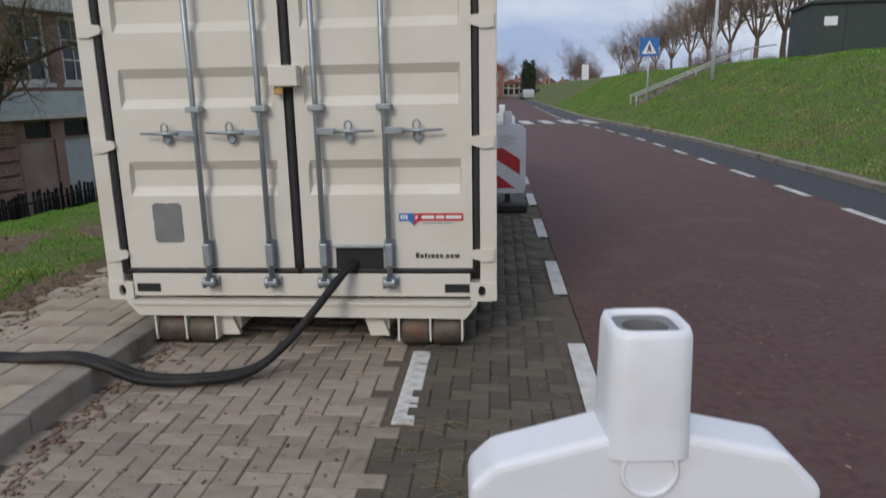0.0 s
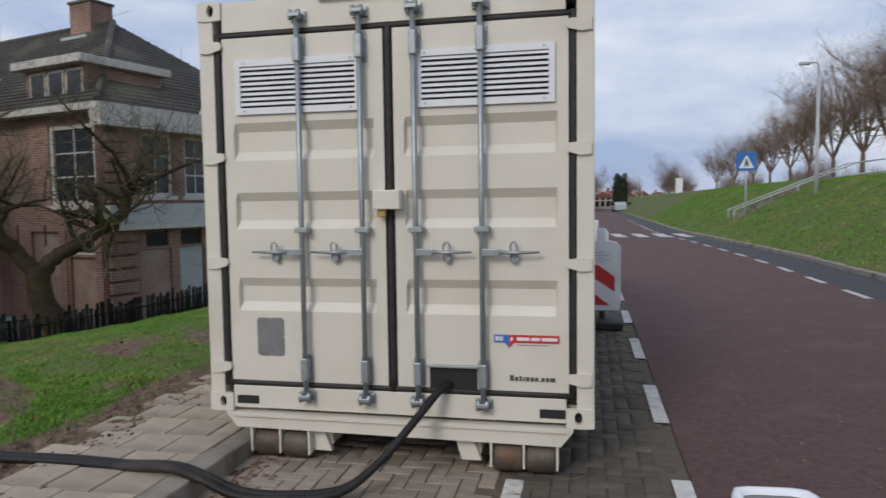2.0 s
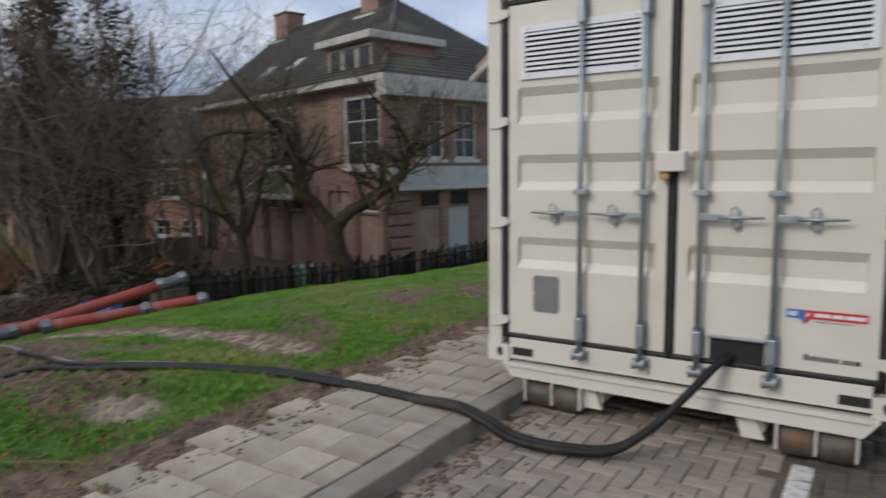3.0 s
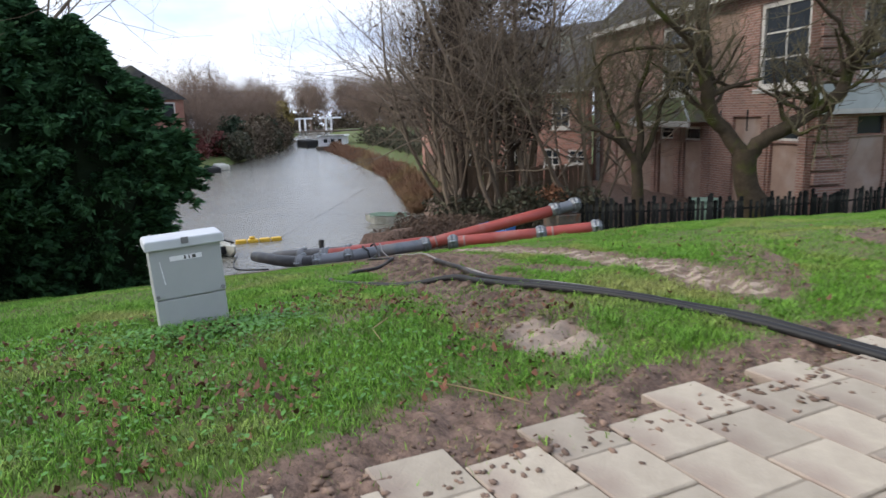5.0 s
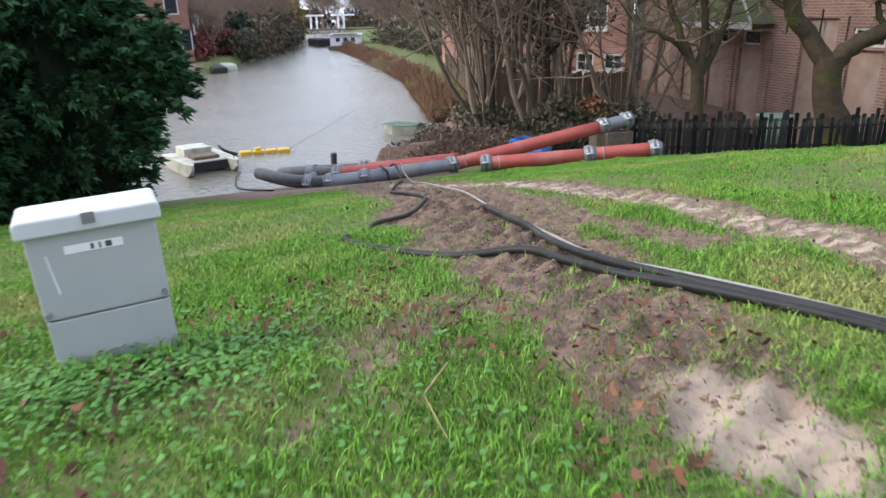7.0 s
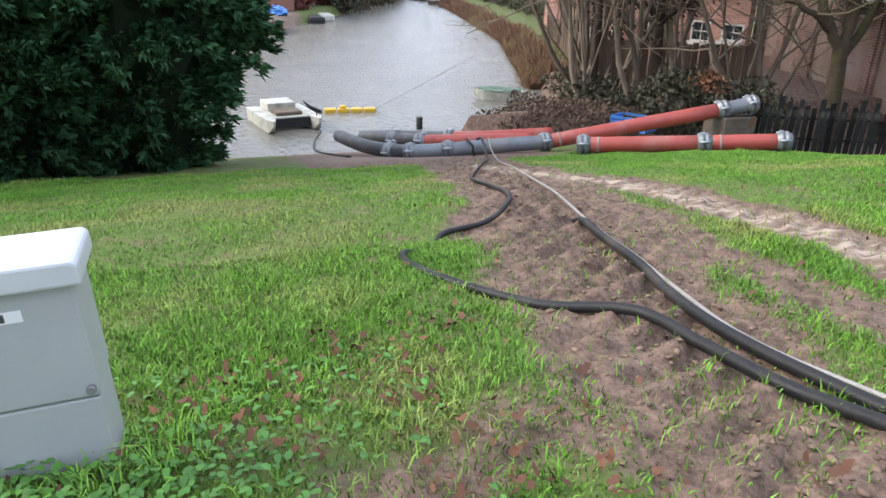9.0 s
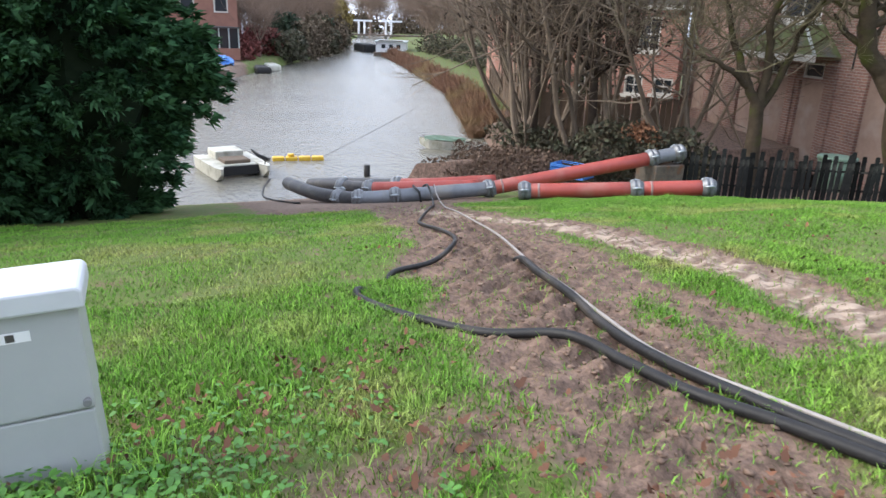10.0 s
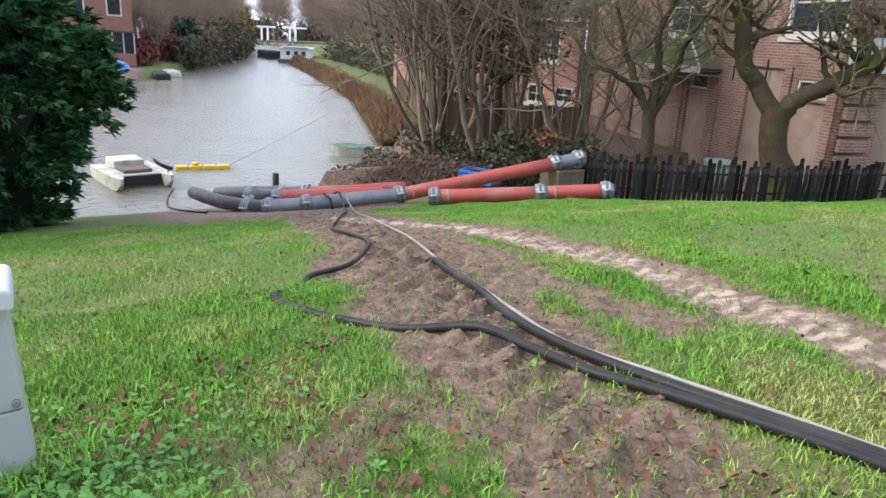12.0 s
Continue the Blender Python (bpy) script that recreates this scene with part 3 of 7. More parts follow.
# ---- the container ----
def container():
    c = thing("container", "cream steel shipping container with louvred double doors, on steel rollers", "container")
    x0, x1, y0, z0, z1, ln = -2.52, -0.08, 4.2, 0.30, 2.89, 6.06
    y1 = y0 + ln
    for xa in (x0, x1 - 0.1):
        part("corner_post", B(xa, xa + 0.1, y0 - 0.005, y0 + 0.10, z0 + 0.1, z1 - 0.1, bev=0.006), M_CREAM, c)
    for xa in (x0, x1 - 0.16):
        for za in (z0, z1 - 0.115):
            o = [(xa, za), (xa + 0.16, za), (xa + 0.16, za + 0.118), (xa, za + 0.118)]
            cx, cz = xa + 0.08 + (0.01 if xa == x0 else -0.01), za + 0.062
            outer, inner = [], []
            for k in range(16):
                a = 2 * math.pi * (k + 0.5) / 16
                ca, sa = math.cos(a), math.sin(a)
                q = 1 / max(abs(ca) / 0.08, abs(sa) / 0.059)
                outer.append((xa + 0.08 + q * ca, za + 0.059 + q * sa))
                inner.append((cx + 0.023 * ca, cz + 0.036 * sa))
            bm = ring_plate(bmesh.new(), outer, inner, y0 - 0.015, y0 + 0.02)
            box(bm, xa + 0.003, xa + 0.157, y0 + 0.06, y0 + 0.17, za + 0.003, za + 0.115)
            cast = part("corner_casting", bm, M_CREAM, c, "thick steel corner casting with an oval hole")
            part("hole", B(xa + 0.01, xa + 0.15, y0 + 0.021, y0 + 0.058, za + 0.008, za + 0.11), M_DARK, cast)
    part("sill", B(x0 + 0.16, x1 - 0.16, y0 - 0.002, y0 + 0.09, 0.325, 0.468, bev=0.004), M_CREAM, c)
    part("header", B(x0 + 0.16, x1 - 0.16, y0 - 0.002, y0 + 0.09, 2.70, 2.885, bev=0.004), M_CREAM, c)
    part("roof_bar", B(-1.72, -1.02, y0 - 0.05, y0 + 0.02, 2.865, 2.905, bev=0.006), M_GALV, c, "galvanised bar along the top edge")
    part("gasket_backing", B(x0 + 0.1, x1 - 0.1, y0 + 0.045, y0 + 0.07, 0.468, 2.70), M_RUBBER, c, "black rubber door seals")
    for xs in ((x0 + 0.10, x0 + 0.145), (-1.312, -1.262), (x1 - 0.135, x1 - 0.10)):
        bm = bmesh.new()
        zz = np.linspace(0.47, 2.70, 24)
        tube(bm, [((xs[0] + xs[1]) / 2 + random.uniform(-0.002, 0.002), y0 + 0.018, z) for z in zz], 0.026, 8)
        part("rubber_seal", bm, M_RUBBER, c)
    for z in (0.487, 2.682):
        part("rubber_seal", T([(x, y0 + 0.016, z + random.uniform(-0.002, 0.002)) for x in np.linspace(x0 + 0.11, x1 - 0.11, 20)], 0.021, 8), M_RUBBER, c)

    def door(xa, xb, zlo, hatch):
        # profile: proud flats with pressed horizontal recesses
        d = part("door", door_panel(xa, xb, y0, hatch), M_CREAM, c, "cream steel door with pressed horizontal recesses")
        return d

    def door_panel(xa, xb, y, hatch):
        bm = bmesh.new()
        ya, yb = y + 0.002, y + 0.036
        za, zb = 0.505, 2.665
        xi, xj = xa + 0.062, xb - 0.062
        grooves = [(0.955, 1.165), (1.475, 1.705), (1.905, 2.14)]
        # frame rails of the door
        rows = [za]
        for a, b in grooves:
            rows += [a, a + 0.055, b - 0.055, b]
        rows.append(zb)
        depth = [ya]
        for _ in grooves:
            depth += [ya, yb, yb, ya]
        depth.append(ya)
        cols = [xa, xi, xi + 0.012, xj - 0.012, xj, xb]
        grid = []
        for z, dd in zip(rows, depth):
            grid.append([bm.verts.new((x, ya if i in (0, 1, 4, 5) else dd, z)) for i, x in enumerate(cols)])
        for r in range(len(rows) - 1):
            for i in range(5):
                bm.faces.new((grid[r][i], grid[r][i + 1], grid[r + 1][i + 1], grid[r + 1][i]))
        # turned edges
        rim = [grid[0][0], grid[0][5], grid[-1][5], grid[-1][0]]
        back = [bm.verts.new((v.co.x, y + 0.05, v.co.z)) for v in rim]
        for i in range(4):
            bm.faces.new((rim[i], rim[(i + 1) % 4], back[(i + 1) % 4], back[i]))
        return bm

    dl = door(x0 + 0.155, -1.318, 0, False)
    dr = door(-1.256, x1 - 0.145, 0, True)
    # louvre vents
    for dd, xa, xb in ((dl, -2.275, -1.455), (dr, -1.115, -0.300)):
        za, zb = 2.19, 2.525
        o = [(xa, za), (xb, za), (xb, zb), (xa, zb)]
        i_ = [(xa + 0.035, za + 0.04), (xb - 0.035, za + 0.04), (xb - 0.035, zb - 0.04), (xa + 0.035, zb - 0.04)]
        v = part("louvre", ring_plate(bmesh.new(), o, i_, y0 - 0.016, y0 - 0.002), M_ALU, dd, "white aluminium louvre vent")
        part("backing", B(xa + 0.036, xb - 0.036, y0 - 0.0012, y0 - 0.0002, za + 0.041, zb - 0.041), M_DARK, v)
        for k in range(8):
            z = za + 0.045 + k * (zb - za - 0.085) / 8 + 0.012
            bm = bmesh.new()
            prism_pts = [(xa + 0.036, 0), (xb - 0.036, 0)]
            vs = [bm.verts.new(p) for p in ((xa + 0.036, y0 - 0.016, z), (xb - 0.036, y0 - 0.016, z), (xb - 0.036, y0 - 0.0015, z + 0.017), (xa + 0.036, y0 - 0.0015, z + 0.017),
                                            (xa + 0.036, y0 - 0.016, z - 0.0035), (xb - 0.036, y0 - 0.016, z - 0.0035), (xb - 0.036, y0 - 0.0015, z + 0.0135), (xa + 0.036, y0 - 0.0015, z + 0.0135))]
            for fc in ((0, 1, 2, 3), (7, 6, 5, 4), (0, 4, 5, 1), (3, 2, 6, 7)):
                bm.faces.new([vs[q] for q in fc])
            part("slat", bm, M_ALU, v)
        for sx in (xa + 0.06, xb - 0.06):
            for sz in (za + 0.02, zb - 0.02):
                part("screw", T([(sx, y0 - 0.022, sz), (sx, y0 - 0.014, sz)], 0.006, 6), M_GALV, v)
    # locking bars
    for xr, dd, side in ((-1.842, dl, -1), (-1.450, dl, -1), (-1.118, dr, 1), (-0.722, dr, 1)):
        bar = part("locking_bar", T([(xr, y0 - 0.045, 0.40), (xr, y0 - 0.045, 2.79)], 0.0165, 12), M_GALV, dd, "galvanised locking bar")
        for zc, hh in ((0.600, 0.085), (2.56, 0.085)):
            bm = B(xr - 0.035, xr + 0.035, y0 - 0.012, y0 - 0.001, zc - hh, zc + hh, bev=0.003)
            box(bm, xr - 0.022, xr + 0.022, y0 - 0.07, y0 - 0.012, zc - hh * 0.82, zc + hh * 0.82, 0.006)
            br = part("bracket", bm, M_GALV, bar, "bolted galvanised bearing bracket")
            for bx in (-0.03, 0.03):
                for bz in (-0.05, 0.05):
                    tube(bm := bmesh.new(), [(xr + bx, y0 - 0.02, zc + bz), (xr + bx, y0 - 0.011, zc + bz)], 0.008, 6)
                    part("bolt", bm, M_GALV, dd)
        for zc in (1.468,):
            bm = B(xr - 0.042, xr + 0.042, y0 - 0.066, y0 - 0.056, zc - 0.016, zc + 0.016, bev=0.003)
            box(bm, xr - 0.045, xr - 0.02, y0 - 0.058, y0 - 0.001, zc - 0.016, zc + 0.016)
            box(bm, xr + 0.02, xr + 0.045, y0 - 0.058, y0 - 0.001, zc - 0.016, zc + 0.016)
            part("clamp", bm, M_GALV, bar)
        for zc in (0.425, 2.765):
            bm = B(xr - 0.045, xr + 0.03, y0 - 0.075, y0 - 0.022, zc - 0.012, zc + 0.012, bev=0.004)
            tube(bm, [(xr - 0.03, y0 - 0.06, zc - 0.03), (xr - 0.03, y0 - 0.06, zc + 0.03)], 0.014, 8)
            tube(bm, [(xr + 0.022, y0 - 0.06, zc - 0.03), (xr + 0.022, y0 - 0.06, zc + 0.03)], 0.014, 8)
            part("cam", bm, M_GALV, bar)
            part("cam_keeper", B(xr - 0.05, xr + 0.05, y0 - 0.022, y0 - 0.002, zc - 0.03, zc + 0.03, bev=0.003), M_GALV, c)
        # handle lever with its catch
        zc = 1.333
        bm = bmesh.new()
        box(bm, min(xr, xr + side * 0.11), max(xr, xr + side * 0.11), y0 - 0.062, y0 - 0.046, zc - 0.020, zc + 0.020, 0.003)
        tube(bm, [(xr + side * 0.10, y0 - 0.058, zc), (xr + side * 0.20, y0 - 0.055, zc - 0.002), (xr + side * 0.335, y0 - 0.05, zc + 0.001)], [0.013, 0.011, 0.006], 8)
        part("handle", bm, M_GALV, bar, "galvanised locking handle")
        xc = xr + side * 0.185
        bm = bmesh.new()
        for s_ in (-1, 1):
            tube(bm, [(xc + 0.02 * math.cos(a), y0 - 0.03 - 0.02 * (s_ > 0), zc + s_ * 0.030 + 0.030 * math.sin(a)) for a in np.linspace(0, 2 * math.pi, 13)], 0.006, 6)
        box(bm, xc - 0.022, xc + 0.022, y0 - 0.03, y0 - 0.001, zc - 0.055, zc - 0.01, 0.004)
        part("catch", bm, M_GALV, dd, "handle catch with oval hasp")
    # hinges
    for z in (0.59, 1.262, 1.925, 2.615):
        for xa, s in ((x0 + 0.015, 1), (x1 - 0.015, -1)):
            bm = bmesh.new()
            o = [(xa, z - 0.036), (xa + s * 0.06, z - 0.042), (xa + s * 0.135, z - 0.02), (xa + s * 0.145, z), (xa + s * 0.135, z + 0.028), (xa + s * 0.06, z + 0.036), (xa, z + 0.036)]
            prism(bm, o, y0 - 0.022, y0 - 0.004)
            part("hinge", bm, M_CREAM, c)
    # lock box with brass padlock
    lb = part("lock_box", B(-1.372, -1.205, y0 - 0.085, y0 - 0.002, 1.590, 1.705, bev=0.006), M_CREAM, dr)
    part("padlock", B(-1.352, -1.298, y0 - 0.06, y0 - 0.03, 1.545, 1.588, bev=0.005), M_BRASS, lb, "brass padlock")
    # grey plate with notched edge
    bm = bmesh.new()
    o = []
    px0, px1, pz0, pz1 = -2.182, -2.000, 0.668, 0.912
    for x, z in ((px0 + .012, pz0), (-2.10, pz0), (-2.092, pz0 + .01), (-2.084, pz0), (px1 - .012, pz0), (px1 - .012, pz0 + .012), (px1, pz0 + .012), (px1, .782), (px1 - .01, .79), (px1, .798), (px1, pz1 - .012),
                 (px1 - .012, pz1 - .012), (px1 - .012, pz1), (-2.084, pz1), (-2.092, pz1 - .01), (-2.10, pz1), (px0 + .012, pz1), (px0 + .012, pz1 - .012), (px0, pz1 - .012), (px0, .798), (px0 + .01, .79), (px0, .782), (px0, pz0 + .012), (px0 + .012, pz0 + .012)):
        o.append((x, z))
    prism(bm, o, y0 - 0.003, y0 + 0.001)
    part("plate", bm, M_PLATE, dl, "blank grey plate with notched corners")
    # sticker: blue block, red banner with pale bars, shield tip
    st = part("sticker", prism(bmesh.new(), [(-0.662, 0.795), (-0.278, 0.795), (-0.278, 0.842), (-0.662, 0.842)], y0 - 0.0015, y0 + 0.001), M_RED, dr, "red and blue maker's sticker")
    part("blue_field", prism(bmesh.new(), [(-0.662, 0.795), (-0.598, 0.795), (-0.572, 0.762), (-0.572, 0.842), (-0.662, 0.842)], y0 - 0.0030, y0 - 0.0016), M_BLUE, st)
    part("shield_tip", prism(bmesh.new(), [(-0.572, 0.765), (-0.540, 0.796), (-0.540, 0.840), (-0.572, 0.842)], y0 - 0.0030, y0 - 0.0016), M_RED, st)
    part("emblem", prism(bmesh.new(), [(-0.566, 0.803), (-0.552, 0.812), (-0.550, 0.830), (-0.562, 0.826)], y0 - 0.0042, y0 - 0.0031), M_WHITE, st)
    for a, b in ((-0.652, -0.640), (-0.636, -0.626), (-0.622, -0.610)):
        part("letter_bar", B(a, b, y0 - 0.0042, y0 - 0.0031, 0.806, 0.832), M_WHITE, st)
    for a, b in ((-0.526, -0.452), (-0.442, -0.392), (-0.382, -0.290)):
        part("letter_bar", B(a, b, y0 - 0.0030, y0 - 0.0016, 0.809, 0.828), M_WHITE, st)
    for a, b in ((-0.520, -0.460), (-0.452, -0.400), (-0.392, -0.345)):
        part("letter_bar", B(a, b, y0 - 0.001, y0 + 0.001, 0.780, 0.784), M_PLATE, st)
    bm = bmesh.new()
    xw = -0.568
    for w, h in ((.022, .034), (.020, .024), (.014, .030), (.012, .024), (.020, .024), (.020, .024), (.018, .024), (.006, .007), (.018, .024), (.020, .024), (.030, .024)):
        box(bm, xw, xw + w, y0 - 0.0008, y0 + 0.001, 0.567, 0.567 + h)
        xw += w + 0.0065
    part("letter_bar", bm, M_INK, dr, "row of dark printed letter bars")
    # hose hatch in the sill of the right door
    hh = part("hatch", B(-1.055, -0.765, y0 - 0.004, y0 + 0.0015, 0.506, 0.640), M_DARK, dr, "open hose hatch with folded steel flap")
    part("flap", B(-1.065, -0.755, y0 - 0.03, y0 - 0.004, 0.636, 0.652, bev=0.003), M_GALV, hh)
    # long sides, roof and back
    for xa in (x0 + 0.03, x1 - 0.066):
        bm = bmesh.new()
        n = 42
        vs = []
        for k in range(n * 4 + 1):
            y = y0 + 0.12 + (ln - 0.24) * k / (n * 4)
            off = 0.0 if k % 4 in (0, 1) else 0.034
            vs.append((bm.verts.new((xa + off, y, z0 + 0.15)), bm.verts.new((xa + off, y, z1 - 0.08))))
        for a, b in zip(vs, vs[1:]):
            bm.faces.new((a[0], b[0], b[1], a[1]))
        part("side_wall", bm, M_CREAM, c, "corrugated cream steel side wall")
        part("side_rail", B(xa - 0.028, xa + 0.05, y0 + 0.101, y1 - 0.1, z0, z0 + 0.15), M_CREAM, c)
        part("side_rail", B(xa - 0.028, xa + 0.05, y0 + 0.101, y1 - 0.1, z1 - 0.08, z1 - 0.002), M_CREAM, c)
    part("roof", B(x0 + 0.04, x1 - 0.04, y0 + 0.10, y1, z1 - 0.06, z1 - 0.012), M_CREAM, c)
    part("floor_frame", B(x0 + 0.1, x1 - 0.1, y0 + 0.1, y1, z0 + 0.02, z0 + 0.14), M_STEELD, c)
    part("back_wall", B(x0, x1, y1 - 0.06, y1, z0, z1 - 0.02), M_CREAM, c)
    # fork slots in the sill
    for xa in (-2.335, -0.395):
        part("fork_slot", B(xa, xa + 0.150, y0 - 0.006, y0 - 0.0025, 0.352, 0.405), M_DARK, c)
    # hook-lift frame under the container: front beam, rails and rollers
    o = [(-2.40, 0.292), (-2.33, 0.205), (-0.27, 0.192), (-0.20, 0.285), (-0.20, 0.30), (-2.40, 0.30)]
    part("front_beam", prism(bmesh.new(), o, y0 - 0.03, y0 + 0.06), M_CREAM, c)
    part("beam_lip", B(-2.36, -0.24, y0 - 0.045, y0 - 0.031, 0.278, 0.298), M_CREAM, c)
    for xa in (-1.80, -0.84):
        part("long_rail", B(xa, xa + 0.085, y0 + 0.07, y1 - 0.1, 0.09, 0.30, bev=0.004), M_CREAM, c)
        part("long_rail_end", prism(bmesh.new(), [(xa - 0.03, 0.06), (xa + 0.09, 0.06), (xa + 0.04, 0.195), (xa - 0.07, 0.195)], y0 + 0.03, y0 + 0.068), M_CREAM, c)
    for xa in (-2.225, -0.675):
        for k in range(2):
            bm = bmesh.new()
            x = xa + k * 0.195
            r = 0.093
            tube(bm, [(x, y0 + 0.06, r + 0.002), (x + 0.004, y0 + 0.06, r + 0.002), (x + 0.02, y0 + 0.06, r + 0.002), (x + 0.165, y0 + 0.06, r + 0.002), (x + 0.181, y0 + 0.06, r + 0.002)], [0.03, r - 0.012, r, r, r - 0.012], 20)
            part("roller", bm, M_STEELD, c, "worn rusty steel roller")
        for k in range(3):
            x = xa - 0.014 + k * 0.195
            part("roller_plate", prism(bmesh.new(), [(x, 0.045), (x + 0.012, 0.045), (x + 0.012, 0.20), (x, 0.20)], y0 - 0.025, y0 + 0.12), M_CREAM, c)
    return c


container()


# ---- hoses from the container ----
def lay(pts, r, lift=0.0):
    out = []
    for p in pts:
        if len(p) == 3:
            out.append(p)
        else:
            # rests on the higher lumps round it
            top = max(gz(p[0] + dx, p[1] + dy) for dx in (-.07, 0, .07) for dy in (-.07, 0, .07))
            out.append((p[0], p[1], max(gz(*p), top - 0.010) + r * 0.8 + lift))
    return smooth_path(out, 7)


for k, (dx, dy, dz) in enumerate(((0, 0, 0), (0.045, 0.058, 0.010))):
    pts = [(-0.93 + dx * .5, 4.24, 0.55 - dz), (-0.99, 4.12 - dy * .2, 0.50), (-1.12, 3.94 - dy * .3, 0.34), (-1.27, 3.80 - dy * .4, 0.17), (-1.45, 3.69 - dy, 0.055), (-1.75, 3.60 - dy, 0.04), (-2.0, 3.58 - dy * 1.1, 0.055), (-2.20, 3.58 - dy, 0.125),
           (-2.42, 3.62 - dy, 0.155), (-2.75, 3.66 - dy, 0.128), (-3.1, 3.68 - dy, 0.125), (-3.5, 3.66 - dy), (-3.9, 3.61 - dy), (-4.3, 3.50 - dy), (-4.7, 3.36 - dy), (-5.2, 3.18 - dy)]
    if k == 0:
        pts += [(-5.8, 3.12), (-6.3, 3.18), (-6.79, 3.31), (-7.3, 3.40), (-7.7, 3.50, gz(-7.7, 3.5)), (-8.0, 3.58, gz(-8.0, 3.58) - 0.06)]
        bm = T(lay(pts, 0.026), 0.024, 10)
    else:
        pts += [(-5.5, 3.0), (-5.85, 2.97), (-6.2, 2.92), (-6.5, 2.66, gz(-6.5, 2.66) + 0.006), (-6.9, 2.40, gz(-6.9, 2.4) + 0.004), (-7.25, 2.27, gz(-7.25, 2.27) + 0.006), (-7.42, 2.30, gz(-7.42, 2.3) + 0.01), (-7.5, 2.42, gz(-7.5, 2.42) - 0.05)]
        bm = T(lay(pts, 0.026), 0.024, 10)
    solo("hose", bm, M_HOSE, "muddy black rubber hose lying across grass and pavement", "hose", "hoses from the container", smooth=True)
pts = [(-7.62, 2.52, gz(-7.62, 2.52) - 0.03), (-7.75, 2.62), (-7.95, 2.95), (-8.25, 3.22), (-8.7, 3.42), (-9.3, 3.55), (-9.9, 3.58), (-10.7, 3.85), (-11.6, 4.3), (-12.9, 4.85), (-13.55, 5.05, -1.25), (-13.85, 5.1, -1.18), (-14.1, 5.12, -1.26)]
solo("cable", T(lay(pts, 0.021), 0.018, 8), M_HOSE, "thick black cable half buried in churned mud", "cable", smooth=True)
# where it follows the hose, this pale tube also paints the hose's top highlight
pts = [(-4.3, 3.54), (-4.75, 3.395), (-5.3, 3.215), (-5.85, 3.165), (-6.4, 3.235), (-6.9, 3.37), (-7.5, 3.47), (-8.4, 3.68), (-9.6, 4.05), (-11.2, 4.5), (-12.6, 4.9), (-13.5, 5.13, -1.26), (-13.8, 5.2, -1.18), (-14.1, 5.3, -1.28)]
solo("cable", T(lay(pts, 0.012, 0.012), 0.010, 8), M_CABLE, "thin grey mud-smeared cable, its pale tone also painting the hose's highlight", "cable", smooth=True)


